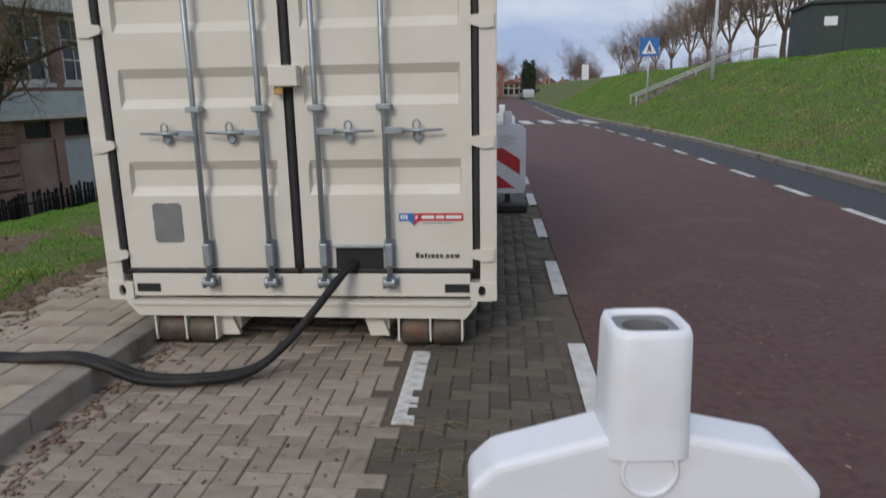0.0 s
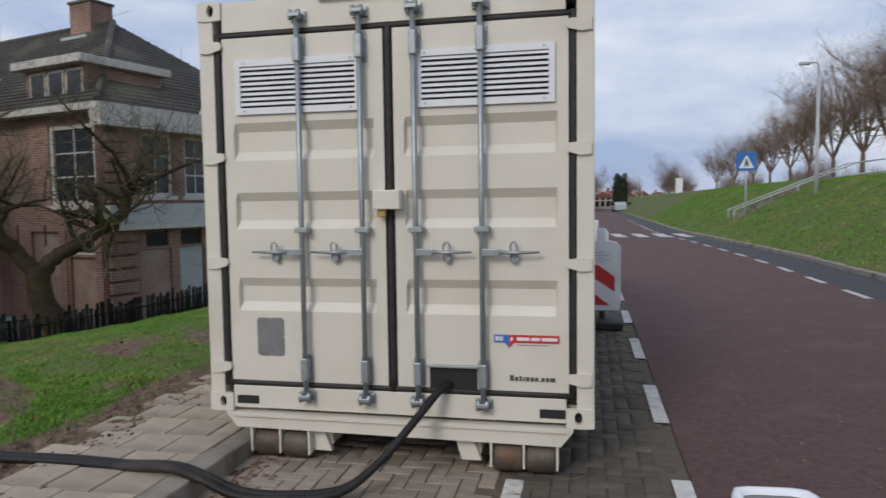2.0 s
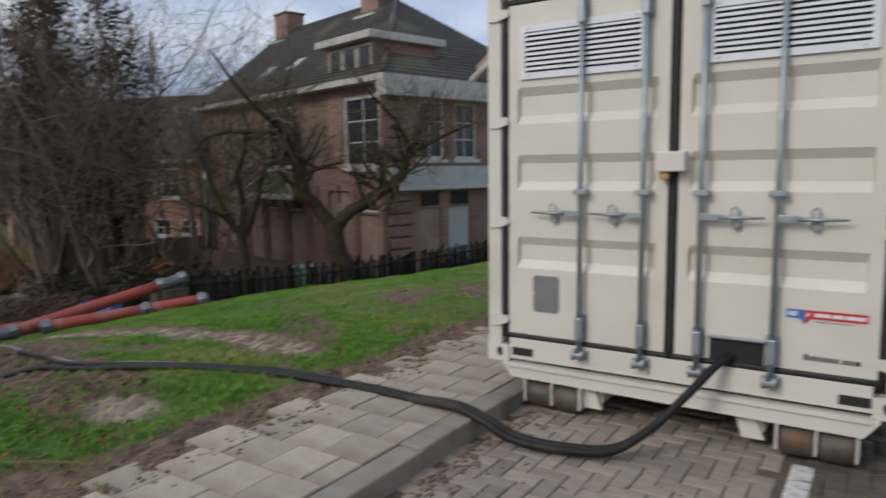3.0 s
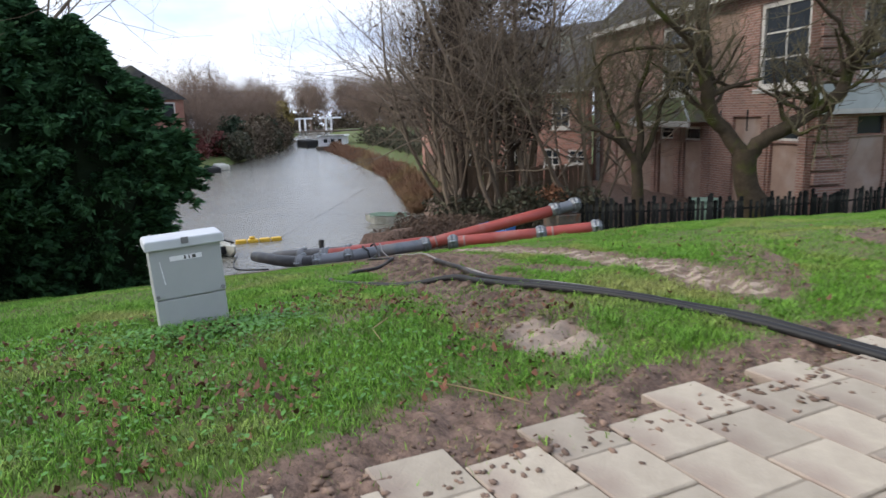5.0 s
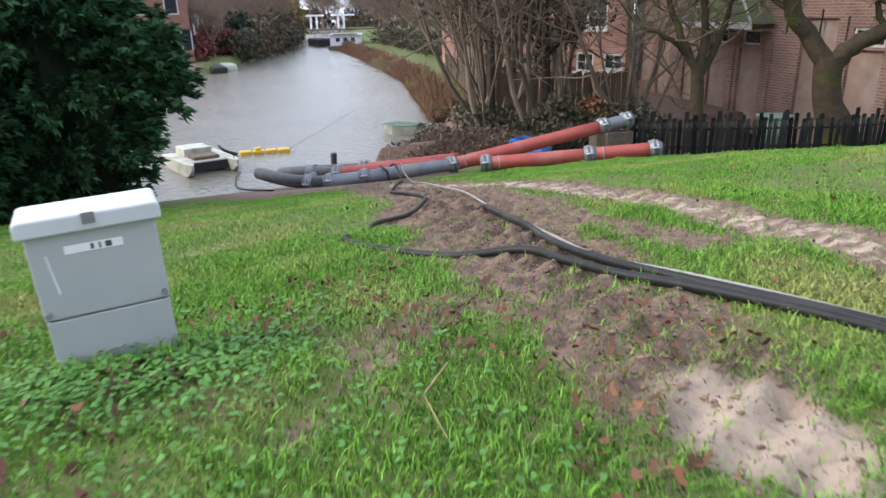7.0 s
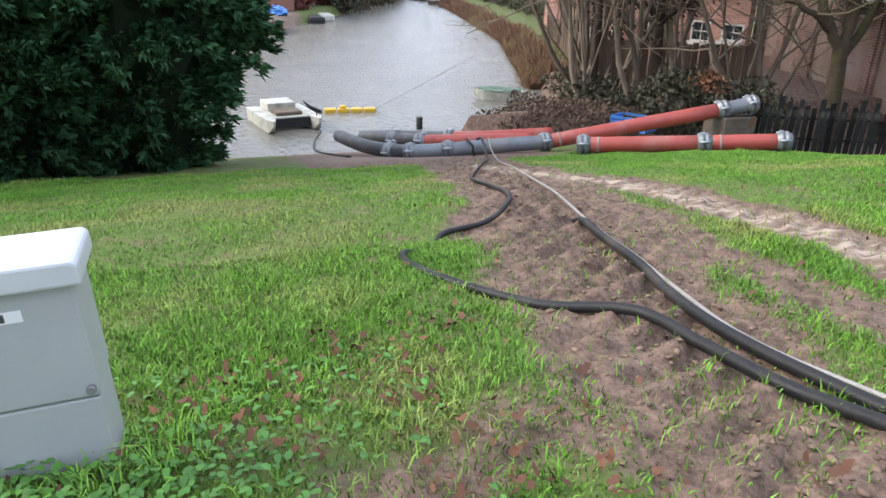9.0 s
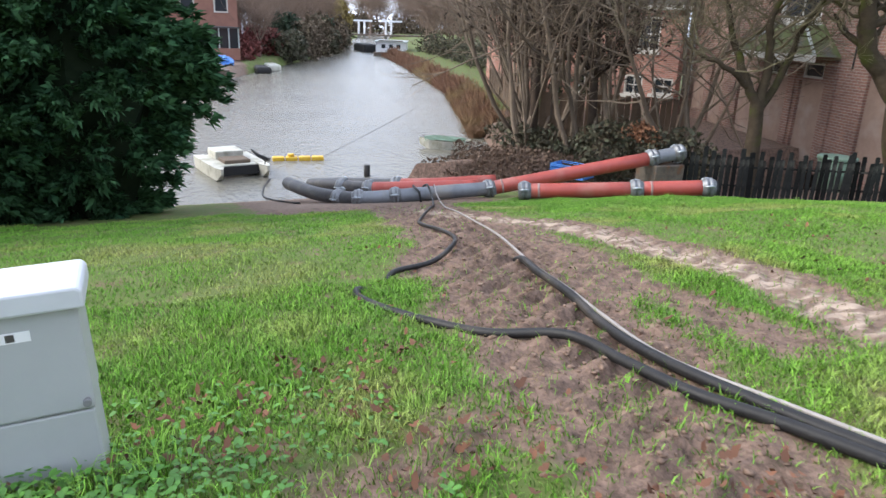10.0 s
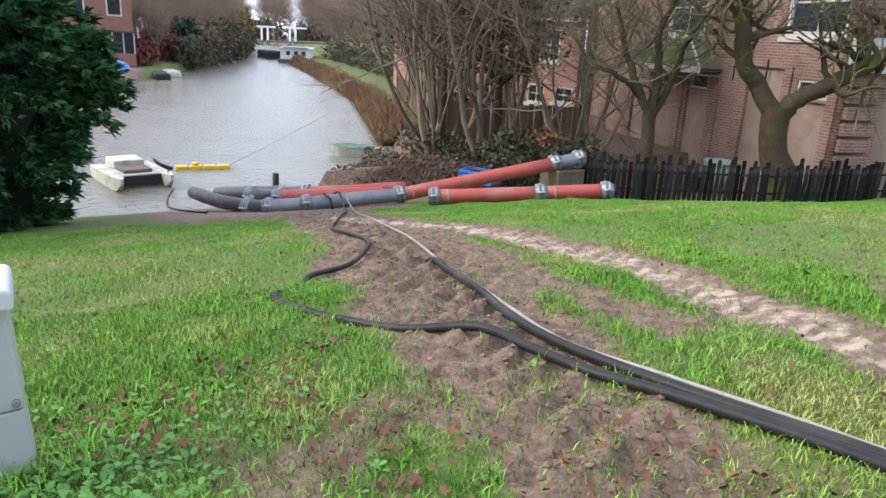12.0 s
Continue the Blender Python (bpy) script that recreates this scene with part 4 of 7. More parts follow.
# ---- striped traffic beacons ----
def beacon(x, y, turn, seen_top):
    b = thing("traffic_beacon", "white plastic traffic beacon with red striped board on a black foot", "traffic beacon", "striped beacons", at=(x, y, 0), turn=turn)
    part("foot", B(-0.24, 0.24, -0.38, 0.38, 0.002, 0.10, bev=0.02), M_RUBBER, b, "black recycled rubber foot")
    part("stem", B(-0.035, 0.035, -0.035, 0.035, 0.10, 0.2), M_RUBBER, b)
    body = bmesh.new()
    o = [(-0.22, 0.20), (0.22, 0.20), (0.235, 0.30), (0.238, 1.035), (0.190, 1.088), (0.055, 1.118), (-0.055, 1.118), (-0.205, 1.078), (-0.238, 1.045), (-0.235, 0.30)]
    prism(body, o, -0.045, 0.045)
    bmesh.ops.bevel(body, geom=body.edges[:], offset=0.012, segments=3, affect="EDGES", profile=0.5)
    bd = part("body", body, M_PLASTIC, b, "moulded white plastic body with sloping shoulders", smooth=False)
    # square socket on top, open
    bm = bmesh.new()
    ring = []
    for r, z in ((0.057, 1.09), (0.0555, 1.16), (0.0535, 1.258), (0.0505, 1.268), (0.045, 1.269), (0.042, 1.266), (0.040, 1.261)):
        loop = []
        for k in range(24):
            a = 2 * math.pi * k / 24
            c_, s_ = math.cos(a), math.sin(a)
            q = r / (abs(c_) ** 6 + abs(s_) ** 6) ** (1 / 6)
            loop.append(bm.verts.new((q * c_, q * s_, z)))
        ring.append(loop)
    for a, c_ in zip(ring, ring[1:]):
        for k in range(24):
            bm.faces.new((a[k], a[(k + 1) % 24], c_[(k + 1) % 24], c_[k]))
    top = part("socket", bm, M_PLASTIC, bd, "square lamp socket with a round hole", smooth=True)
    bm = bmesh.new()
    outer = ring_pts = []
    loops = []
    for kind, z in (("sq", 1.2605), ("o", 1.259), ("o", 1.16)):
        lp = []
        for k in range(24):
            a = 2 * math.pi * k / 24
            c_, s_ = math.cos(a), math.sin(a)
            q = 0.0402 / (abs(c_) ** 6 + abs(s_) ** 6) ** (1 / 6) if kind == "sq" else 0.030
            lp.append(bm.verts.new((q * c_, q * s_, z)))
        loops.append(lp)
    for a, c_ in zip(loops, loops[1:]):
        for k in range(24):
            bm.faces.new((a[k], c_[k], c_[(k + 1) % 24], a[(k + 1) % 24]))
    bm.faces.new(loops[-1])
    part("socket_bore", bm, M_PLATE, bd)
    # round emblem below the socket
    bm = T([(0, -0.052, 1.072), (0, -0.046, 1.072)], 0.036, 24)
    em = part("roundel", bm, M_PLASTIC, bd)
    bm = bmesh.new()
    tube(bm, [(0.036 * math.cos(a), -0.053, 1.072 + 0.036 * math.sin(a)) for a in np.linspace(0, 2 * math.pi, 25)], 0.0035, 6, False)
    part("roundel_rim", bm, M_PLASTIC, bd)
    # both faces: white field with red stripes, notice sheet
    for s in (-1, 1):
        yy = s * 0.0475
        part("board", B(-0.165, 0.165, min(yy, yy - s * 0.002), max(yy, yy - s * 0.002), 0.24, 0.78), M_WHITE, bd)
        for z in (0.28, 0.62):
            o = [(-0.16, z + 0.20), (0.16, z), (0.16, z + 0.0), (-0.16, z + 0.20)]
            oo = [(-0.16, max(0.272, z - 0.02) + 0.0), (0.10, 0.272 if z < 0.3 else z - 0.14), (-0.16, z + 0.19)] if z < 0.3 else [(-0.16, 0.66), (0.16, 0.45), (0.16, 0.65), (-0.10, 0.828), (-0.16, 0.828)]
            bm = prism(bmesh.new(), oo, min(yy, yy + s * 0.0015), max(yy, yy + s * 0.0015))
            part("red_stripe", bm, M_RED, bd)
        part("notice", B(-0.14, 0.14, min(yy, yy + s * 0.003), max(yy, yy + s * 0.003), 0.80, 0.99), M_WHITE, bd, "white notice sheet")
        for k in range(5):
            part("notice_line", B(-0.11, 0.02 + 0.07 * (k % 2), min(yy + s * 0.0035, yy + s * 0.0045), max(yy + s * 0.0035, yy + s * 0.0045), 0.83 + 0.03 * k, 0.835 + 0.03 * k), M_INK, bd)
    return b


beacon(0.117, 1.095, 4, True)
near_beacon = bpy.data.objects["traffic_beacon"]
near_beacon.matrix_basis = near_beacon.matrix_basis @ Matrix.Diagonal((1, 1, 0.985, 1))
beacon(0.06, 9.3, 2, False)
beacon(0.02, 13.2, -3, False)


# ---- grey street cabinet ----
def cabinet():
    c = thing("street_cabinet", "grey steel street cabinet with pale lid, leaning in the grass", "street cabinet", at=(-5.69, 1.130, 0.018))
    c.matrix_basis = pose(-5.69, 1.130, 0.018, 1.0, -2.5, 92.0)
    w, d, h = 0.395, 0.17, 0.545
    part("plinth", B(-w, 0, 0, d, -0.12, 0.235, bev=0.006), M_CABINET, c)
    part("body", B(-w - 0.004, 0.004, -0.004, d + 0.004, 0.239, h, bev=0.008), M_CABINET, c)
    lid = prism(bmesh.new(), [(-w - 0.025, h - 0.004), (0.025, h - 0.004), (0.025, h + 0.045), (0.012, h + 0.056), (-w - 0.012, h + 0.056), (-w - 0.025, h + 0.045)], -0.03, d + 0.02)
    bmesh.ops.bevel(lid, geom=lid.edges[:], offset=0.008, segments=2, affect="EDGES", profile=0.5)
    part("lid", lid, M_CABTOP, c, "pale overhanging lid")
    part("label_strip", B(-0.29, -0.11, -0.0062, -0.0042, h - 0.080, h - 0.052), M_WHITE, c, "white number strip")
    bm = bmesh.new()
    for a, b in ((-0.21, -0.20), (-0.185, -0.178), (-0.165, -0.145)):
        box(bm, a, b, -0.0074, -0.0063, h - 0.076, h - 0.056)
    part("number_bars", bm, M_INK, c)
    part("scratch", prism(bmesh.new(), [(-0.335, 0.33), (-0.329, 0.33), (-0.345, 0.47), (-0.349, 0.47)], -0.0055, -0.0043), M_WHITE, c)
    for x in (-w + 0.012, -0.014):
        part("latch", T([(x, -0.02, 0.265), (x, -0.004, 0.265)], 0.011, 10), M_PLATE, c)
    part("lid_catch", B(-w / 2 - 0.02, -w / 2 + 0.02, -0.036, -0.030, h + 0.02, h + 0.058), M_PLATE, c)
    return c


cabinet()


# ---- pump pipes on the slope ----
def coupling(parent, p, d, r, material=None):
    p, d = Vector(p), Vector(d).normalized()
    bm = bmesh.new()
    tube(bm, [p - d * 0.10, p - d * 0.06, p - d * 0.055, p - d * 0.02, p - d * 0.015, p + d * 0.015, p + d * 0.02, p + d * 0.055, p + d * 0.06, p + d * 0.10],
         [r * 1.04, r * 1.06, r * 1.28, r * 1.28, r * 1.10, r * 1.10, r * 1.28, r * 1.28, r * 1.06, r * 1.04], 18)
    k = part("coupling", bm, material or M_COUPLING, parent, "cast ring coupling with lever clamps")
    side = d.orthogonal().normalized()
    for a in (0.4, 2.5, 4.6):
        o = Matrix.Rotation(a, 3, d) @ side
        part("clamp", T([p - d * 0.075 + o * r * 1.30, p + o * r * 1.48, p + d * 0.07 + o * r * 1.30], [0.016, 0.022, 0.014], 6), M_GALV, k)
    return k


R = 0.118


def pipe(name, label, runs, couplings):
    p = thing(name, label, "pipe", "pump pipes on the bank")
    for nm, material, pts, bend in runs:
        q = smooth_path(pts, 8) if bend else [Vector(a).lerp(Vector(b), t) for a, b in zip(pts, pts[1:]) for t in np.linspace(0, 1, 5)][:]
        part(nm, T(q, R, 20), material, p, smooth=False)
        if material is M_PIPE_RED:
            for a, b in ((q[0], q[-1]),):
                d = (Vector(b) - Vector(a)).normalized()
                part("pale_band", T([Vector(a) + d * 0.20, Vector(a) + d * 0.235], R + 0.003, 20), M_BAND, p)
    for c_, d in couplings:
        coupling(p, c_, d, R)
    return p


def tilt(a, b):
    return (b[0] - a[0], b[1] - a[1], b[2] - a[2])


F = [(-17.01, 3.40, -1.78), (-16.2, 3.46, -1.68), (-15.5, 3.63, -1.63), (-14.93, 3.93, -1.585), (-14.57, 4.16, -1.53), (-14.32, 4.72, -1.46), (-14.18, 5.43, -1.40), (-14.10, 6.31, -1.36)]
F2 = [(-14.10, 6.31, -1.36), (-13.40, 9.05, -0.80)]
F3 = [(-13.40, 9.05, -0.80), (-13.30, 9.50, -0.71)]
pipe("pump_pipe", "grey bent suction pipe joined to a propped weathered red pipe",
     (("hose_bend", M_PIPE_BLACK, F[:5], True), ("grey_run", M_PIPE_GREY, F[4:], True), ("red_run", M_PIPE_RED, F2, False), ("grey_end", M_PIPE_GREY, F3, False)),
     ((F[3], tilt(F[2], F[4])), (F[4], tilt(F[4], F[5])), (F[5], tilt(F[4], F[6])), (F[7], tilt(F[6], F2[1])), (F3[0], tilt(*F3)), (F3[1], tilt(*F3))))
L = [(-13.16, 6.48, -1.19), (-12.35, 7.98, -1.05), (-11.86, 8.92, -0.96)]
pipe("pump_pipe", "weathered red discharge pipe lying on the grass with open end", (("red_run", M_PIPE_RED, L[:2], False), ("red_run", M_PIPE_RED, L[1:], False)), ((L[0], tilt(L[0], L[1])), (L[1], tilt(L[0], L[1])), (L[2], tilt(L[1], L[2]))))
part("open_end", T([L[2], (L[2][0] + .06, L[2][1] + 0.115, L[2][2] + .01)], R * 0.9, 18, True), M_DARK, bpy.data.objects["pump_pipe.001"])
S = [(-17.71, 3.98, -1.98), (-17.06, 4.11, -1.84), (-16.39, 4.33, -1.74), (-15.95, 4.72, -1.70), (-15.55, 5.35, -1.63), (-15.2, 6.6, -1.58)]
pipe("pump_pipe", "black suction hose coupled to a weathered red pipe", (("hose_bend", M_PIPE_BLACK, S[:4], True), ("red_run", M_PIPE_RED, S[3:], True)), ((S[3], tilt(S[2], S[4])), (S[2], tilt(S[1], S[3]))))
V = [(-18.22, 4.46, -2.10), (-17.55, 4.67, -1.96), (-16.92, 5.08, -1.86), (-16.55, 5.45, -1.80), (-16.2, 6.1, -1.74), (-15.9, 7.3, -1.66)]
pipe("pump_pipe", "black suction hose coupled to a weathered red pipe", (("hose_bend", M_PIPE_BLACK, V[:4], True), ("red_run", M_PIPE_RED, V[3:], True)), ((V[3], tilt(V[2], V[4])),))
solo("support_block", B(-13.75, -13.2, 9.0, 9.6, -1.55, -0.90, bev=0.02), M_STEELD, "dark timber block propping up the pipe end", "support block")
bm = bmesh.new()
tube(bm, [(-14.25, 5.0, -1.28), (-14.0, 5.02, -1.33), (-13.95, 5.05, -1.55)], 0.02, 6)
solo("strap", bm, M_HOSE, "slack black rope tied round the pipe", "rope")


# ---- board fence along the garden ----
def picket_fence():
    f = thing("fence", "low black-stained board fence with uneven worn pickets", "fence")
    line = [(-13.55, 9.3), (-12.9, 10.5), (-11.75, 13.0), (-11.25, 15.5), (-11.0, 19.5)]
    shapes = []
    for k in range(5):
        w, h = 0.072 + 0.008 * (k % 3), 0.74 + 0.045 * k
        o = [(-w / 2, 0), (w / 2, 0), (w / 2, h - 0.02 - 0.015 * (k % 2)), (w / 2 - 0.015, h), (-w / 2 + 0.01, h - 0.006), (-w / 2, h - 0.02)]
        shapes.append(finish("picket", prism(bmesh.new(), o, -0.009, 0.009), M_FENCE))
    for (ax, ay), (bx, by) in zip(line, line[1:]):
        ln = math.hypot(bx - ax, by - ay)
        turn = math.degrees(math.atan2(by - ay, bx - ax))
        n = int(ln / 0.098)
        for k in range(n):
            t = (k + 0.5) / n
            if random.random() < 0.03:
                continue
            x, y = ax + (bx - ax) * t, ay + (by - ay) * t
            p = new("picket", random.choice(shapes))
            p.parent = f
            p.matrix_basis = pose(x, y, -1.50 + random.uniform(-0.03, 0.03), random.uniform(-3, 3), random.uniform(-2.5, 2.5), turn + random.uniform(-4, 4))
        for z in (-1.25, -0.92):
            nx_, ny_ = -(by - ay) / ln * 0.035, (bx - ax) / ln * 0.035
            part("rail", T([(ax + nx_, ay + ny_, z), (bx + nx_, by + ny_, z)], 0.022, 4), M_FENCE, f)
    return f


picket_fence()


def board_fence(a, b, n, z, label):
    f = thing("board_fence", label, "fence")
    a, b = Vector(a), Vector(b)
    turn = math.degrees(math.atan2(b.y - a.y, b.x - a.x))
    me = finish("board", B(-0.068, 0.068, -0.012, 0.012, 0, 1.55), M_FENCEB)
    for k in range(n):
        p = a.lerp(b, (k + 0.5) / n)
        o = new("board", me)
        o.parent = f
        o.matrix_basis = pose(p.x, p.y, z + random.uniform(-0.03, 0.03), random.uniform(-1, 1), random.uniform(-1.5, 1.5), turn)
    return f


board_fence((-20.3, 10.7, 0), (-17.95, 13.7, 0), 26, -1.9, "tall brown weathered board fence at the waterside garden")
board_fence((-36.5, 16.6, 0), (-24.0, 12.3, 0), 90, -2.25, "long grey-brown plank fence beside the canal path")

# ---- the brick villa ----
HQ, HU, HV = Vector((-12.87, 16.48, 0)), Vector((-0.966, 0.26, 0)).normalized(), Vector((0.26, 0.966, 0)).normalized()


def house_at(u, v, z):
    return HQ + HU * u + HV * v + Vector((0, 0, z))


HM = Matrix(((-HU.x, HV.x, 0, HQ.x), (-HU.y, HV.y, 0, HQ.y), (0, 0, 1, 0), (0, 0, 0, 1)))


def holed_wall(bm, x0, x1, z0, z1, holes, y0, y1):
    """A wall in x, z of thickness y0..y1 with rectangular holes cut through."""
    xs = sorted({x0, x1, *(h[0] for h in holes), *(h[1] for h in holes)})
    zs = sorted({z0, z1, *(h[2] for h in holes), *(h[3] for h in holes)})
    solid = {}
    for i in range(len(xs) - 1):
        for j in range(len(zs) - 1):
            cx, cz = (xs[i] + xs[i + 1]) / 2, (zs[j] + zs[j + 1]) / 2
            solid[i, j] = not any(h[0] < cx < h[1] and h[2] < cz < h[3] for h in holes)
    vf, vb = {}, {}

    def vert(store, i, j, y):
        if (i, j) not in store:
            store[i, j] = bm.verts.new((xs[i], y, zs[j]))
        return store[i, j]

    for (i, j), ok in solid.items():
        if not ok:
            continue
        c = ((i, j), (i + 1, j), (i + 1, j + 1), (i, j + 1))
        bm.faces.new([vert(vf, *k, y0) for k in c])
        bm.faces.new([vert(vb, *k, y1) for k in c][::-1])
        for (a, b), nb in (((c[0], c[1]), (i, j - 1)), ((c[1], c[2]), (i + 1, j)), ((c[2], c[3]), (i, j + 1)), ((c[3], c[0]), (i - 1, j))):
            if not solid.get(nb, False):
                bm.faces.new((vert(vf, *b, y0), vert(vf, *a, y0), vert(vb, *a, y1), vert(vb, *b, y1)))
    return bm


def placed(ob, m):
    ob.matrix_basis = m
    return ob


def sash(parent, x0, x1, z0, z1, y, m, nx_=2, nz_=3, fr=0.13, arch=False):
    """A white sash window in a hole: frame, panes, bars and sill."""
    o = [(x0, z0), (x1, z0), (x1, z1), (x0, z1)]
    i = [(x0 + fr, z0 + fr), (x1 - fr, z0 + fr), (x1 - fr, z1 - fr), (x0 + fr, z1 - fr)]
    w = placed(part("window", ring_plate(bmesh.new(), o, i, y - 0.05, y + 0.06), M_TRIM, parent, "white painted sash window"), m)
    part("pane", B(x0 + fr, x1 - fr, y + 0.02, y + 0.03, z0 + fr, z1 - fr), M_GLASS, w)
    for k in range(1, nx_):
        x = x0 + fr + (x1 - x0 - 2 * fr) * k / nx_
        part("glazing_bar", B(x - 0.02, x + 0.02, y - 0.005, y + 0.019, z0 + fr, z1 - fr), M_TRIM, w)
    for k in range(1, nz_):
        z = z0 + fr + (z1 - z0 - 2 * fr) * k / nz_
        part("glazing_bar", B(x0 + fr, x1 - fr, y - 0.008, y + 0.018, z - 0.022, z + 0.022), M_TRIM, w)
    part("sill", B(x0 - 0.1, x1 + 0.1, y - 0.16, y - 0.0, z0 - 0.12, z0 - 0.002), M_TRIM, w)
    return w


def villa():
    h = thing("villa", "old brick villa with hipped grey roof and boarded ground floor", "house")
    zb, ze, L_, D_ = -2.3, 4.25, 13.4, 8.2
    # south wall; local x runs east, so the far end lies at -L_
    wins = [(-2.33, -0.34, 1.7, 3.95), (-7.65, -5.62, 1.7, 3.95)]
    lows = [(-1.52, -0.52, 0.32, 0.74), (-5.95, -5.05, 0.20, 0.62), (-7.6, -6.7, 0.20, 0.62)]
    doors = [(-1.62, -0.45, zb + 0.2, 0.25), (-3.35, -2.05, zb + 0.2, 0.95), (-6.05, -4.95, zb + 0.2, 0.12), (-7.7, -6.6, zb + 0.2, 0.12), (-9.3, -8.2, zb + 0.2, 0.35), (-11.2, -10.3, zb + 0.2, 0.5), (-12.6, -11.6, zb + 0.9, 0.4)]
    blind = [(-5.0, -3.25, 1.75, 4.0), (-10.6, -9.0, 1.75, 4.0)]
    holes = wins + lows + [d for d in doors] + blind
    w = placed(part("wall", holed_wall(bmesh.new(), -L_, 0, zb, ze, holes, 0, 0.35), M_BRICK, h, "weathered brown-red brick south wall"), HM)
    for q in wins:
        sash(h, *q, 0.10, HM)
    for q in lows:
        o = [(q[0], q[2]), (q[1], q[2]), (q[1], q[3]), (q[0], q[3])]
        i = [(q[0] + .07, q[2] + .06), (q[1] - .07, q[2] + .06), (q[1] - .07, q[3] - .06), (q[0] + .07, q[3] - .06)]
        lw = placed(part("low_window", ring_plate(bmesh.new(), o, i, 0.03, 0.12), M_TRIM, h, "small dark transom window"), HM)
        part("pane", B(q[0] + .07, q[1] - .07, 0.08, 0.09, q[2] + .06, q[3] - .06), M_GLASS, lw)
    for q in doors:
        placed(part("boarded_panel", B(q[0], q[1], 0.09, 0.2, q[2], q[3]), M_PLASTER, h, "rendered-over doorway panel"), HM)
    for q in blind:
        placed(part("bricked_window", B(q[0], q[1], 0.06, 0.2, q[2], q[3]), M_BRICKP, h, "bricked-up window"), HM)
    # brick pilasters and iron anchors on the south wall
    for x in (-0.32, -1.85, -4.6, -6.35, -8.0, -13.2):
        placed(part("pilaster", B(x - 0.14, x + 0.14, -0.05, -0.002, zb, 1.0 if x > -4 else 0.7), M_BRICK, h), HM)
    for x in (-2.65, -3.95):
        placed(part("wall_anchor", B(x - 0.02, x + 0.02, -0.03, -0.002, 0.55, 1.15), M_DARK, h), HM)
    placed(part("render_patch", B(-13.35, -12.75, -0.03, -0.003, zb, 1.4), M_LEDGE, h, "peeling pale render at the corner"), HM)
    # east wall
    he = [(1.25, 2.05, 0.48, 0.92), (2.5, 3.35, 0.48, 0.92), (1.2, 2.3, 1.95, 3.75), (2.75, 3.75, 1.95, 3.75), (4.5, 5.5, 1.95, 3.75)]
    de = [(1.05, 2.15, zb + .2, 0.42), (2.45, 3.4, zb + .2, 0.42), (4.2, 5.2, zb + .2, 0.6)]
    EM = HM @ Matrix.Rotation(radians(90), 4, "Z")
    w2 = placed(part("wall", holed_wall(bmesh.new(), 0.0, D_, zb, ze, he + de, 0, 0.35), M_BRICK, h, "brick east wall with pale ledge"), EM)
    for q in he[2:]:
        sash(h, *q, 0.1, EM, fr=0.09)
    for q in he[:2]:
        placed(part("low_window", B(q[0], q[1], 0.10, 0.12, q[2], q[3]), M_GLASS, h), EM)
    for k, q in enumerate(de):
        placed(part("boarded_panel", B(q[0], q[1], 0.07, 0.2, q[2], q[3]), M_PLASTER if k != 1 else M_LEDGE, h), EM)
    ledge = prism(bmesh.new(), [(-0.12, 1.12), (D_, 1.12), (D_, 1.72), (-0.12, 1.72)], -0.34, -0.003)
    placed(part("ledge", ledge, M_LEDGE, h, "projecting pale-painted ledge band"), EM)
    placed(part("ledge_trim", B(-0.18, D_, -0.40, -0.004, 1.00, 1.118), M_TRIM, h), EM)
    for k in range(9):
        z = zb + 0.1 + k * 0.36
        placed(part("quoin", B(0.0, 0.86, -0.13, -0.003, z, z + 0.30, bev=0.03), M_BRICK, h, "banded brick quoin block"), EM)
    for k in range(9):
        z = 1.75 + k * 0.28
        placed(part("quoin", B(0.02, 0.72, -0.07, -0.003, z, z + 0.235, bev=0.02), M_BRICK, h), EM)
    # cornice on both sides
    placed(part("cornice", prism(bmesh.new(), [(-L_, ze - .02), (0.35, ze - .02), (0.42, ze + .16), (-L_, ze + .16)], -0.42, 0.0), M_TRIM, h, "white painted cornice"), HM)
    placed(part("cornice", prism(bmesh.new(), [(-0.35, ze - .45), (D_, ze - .45), (D_, ze + .155), (-0.42, ze + .155)], -0.44, -0.004), M_TRIM, h), EM)
    # hipped roof with tile rows
    zr = 8.0
    a = [(0.4, -0.4), (-L_, -0.4), (-L_, D_ + .2), (0.4, D_ + .2)]
    r0, r1 = (-4.5, 4.0), (-L_ + 0.3, 4.0)
    bm = bmesh.new()
    base = [bm.verts.new((x, y, ze + 0.17)) for x, y in a]
    p0, p1 = bm.verts.new((*r0, zr)), bm.verts.new((*r1, zr))
    for fc in ((base[0], base[1], p1, p0), (base[2], base[3], p0, p1), (base[3], base[0], p0), (base[1], base[2], p1), base):
        bm.faces.new(fc)
    rf = placed(part("roof", bm, M_GREYROOF, h, "hipped roof of dark grey pantiles"), HM)
    rows = []
    nt = 26
    for k in range(nt):
        t = (k + 0.5) / nt
        y, z = -0.4 + 4.4 * t, ze + 0.17 + (zr - ze - 0.17) * t
        xa, xb = -L_ + 0.1, 0.4 + (r0[0] - 0.4) * t
        part("tile_course", T([(xa, y - 0.01, z + 0.005), (xb, y - 0.01, z + 0.005)], 0.03, 4), M_GREYROOF, rf)
        part("tile_course", T([(0.4 + (r0[0] - 0.4) * t, -0.4 + 4.4 * t, z), (0.4 + (r0[0] - 0.4) * t, D_ + .2 + (4.0 - D_ - .2) * t, z)], 0.03, 4), M_GREYROOF, rf)
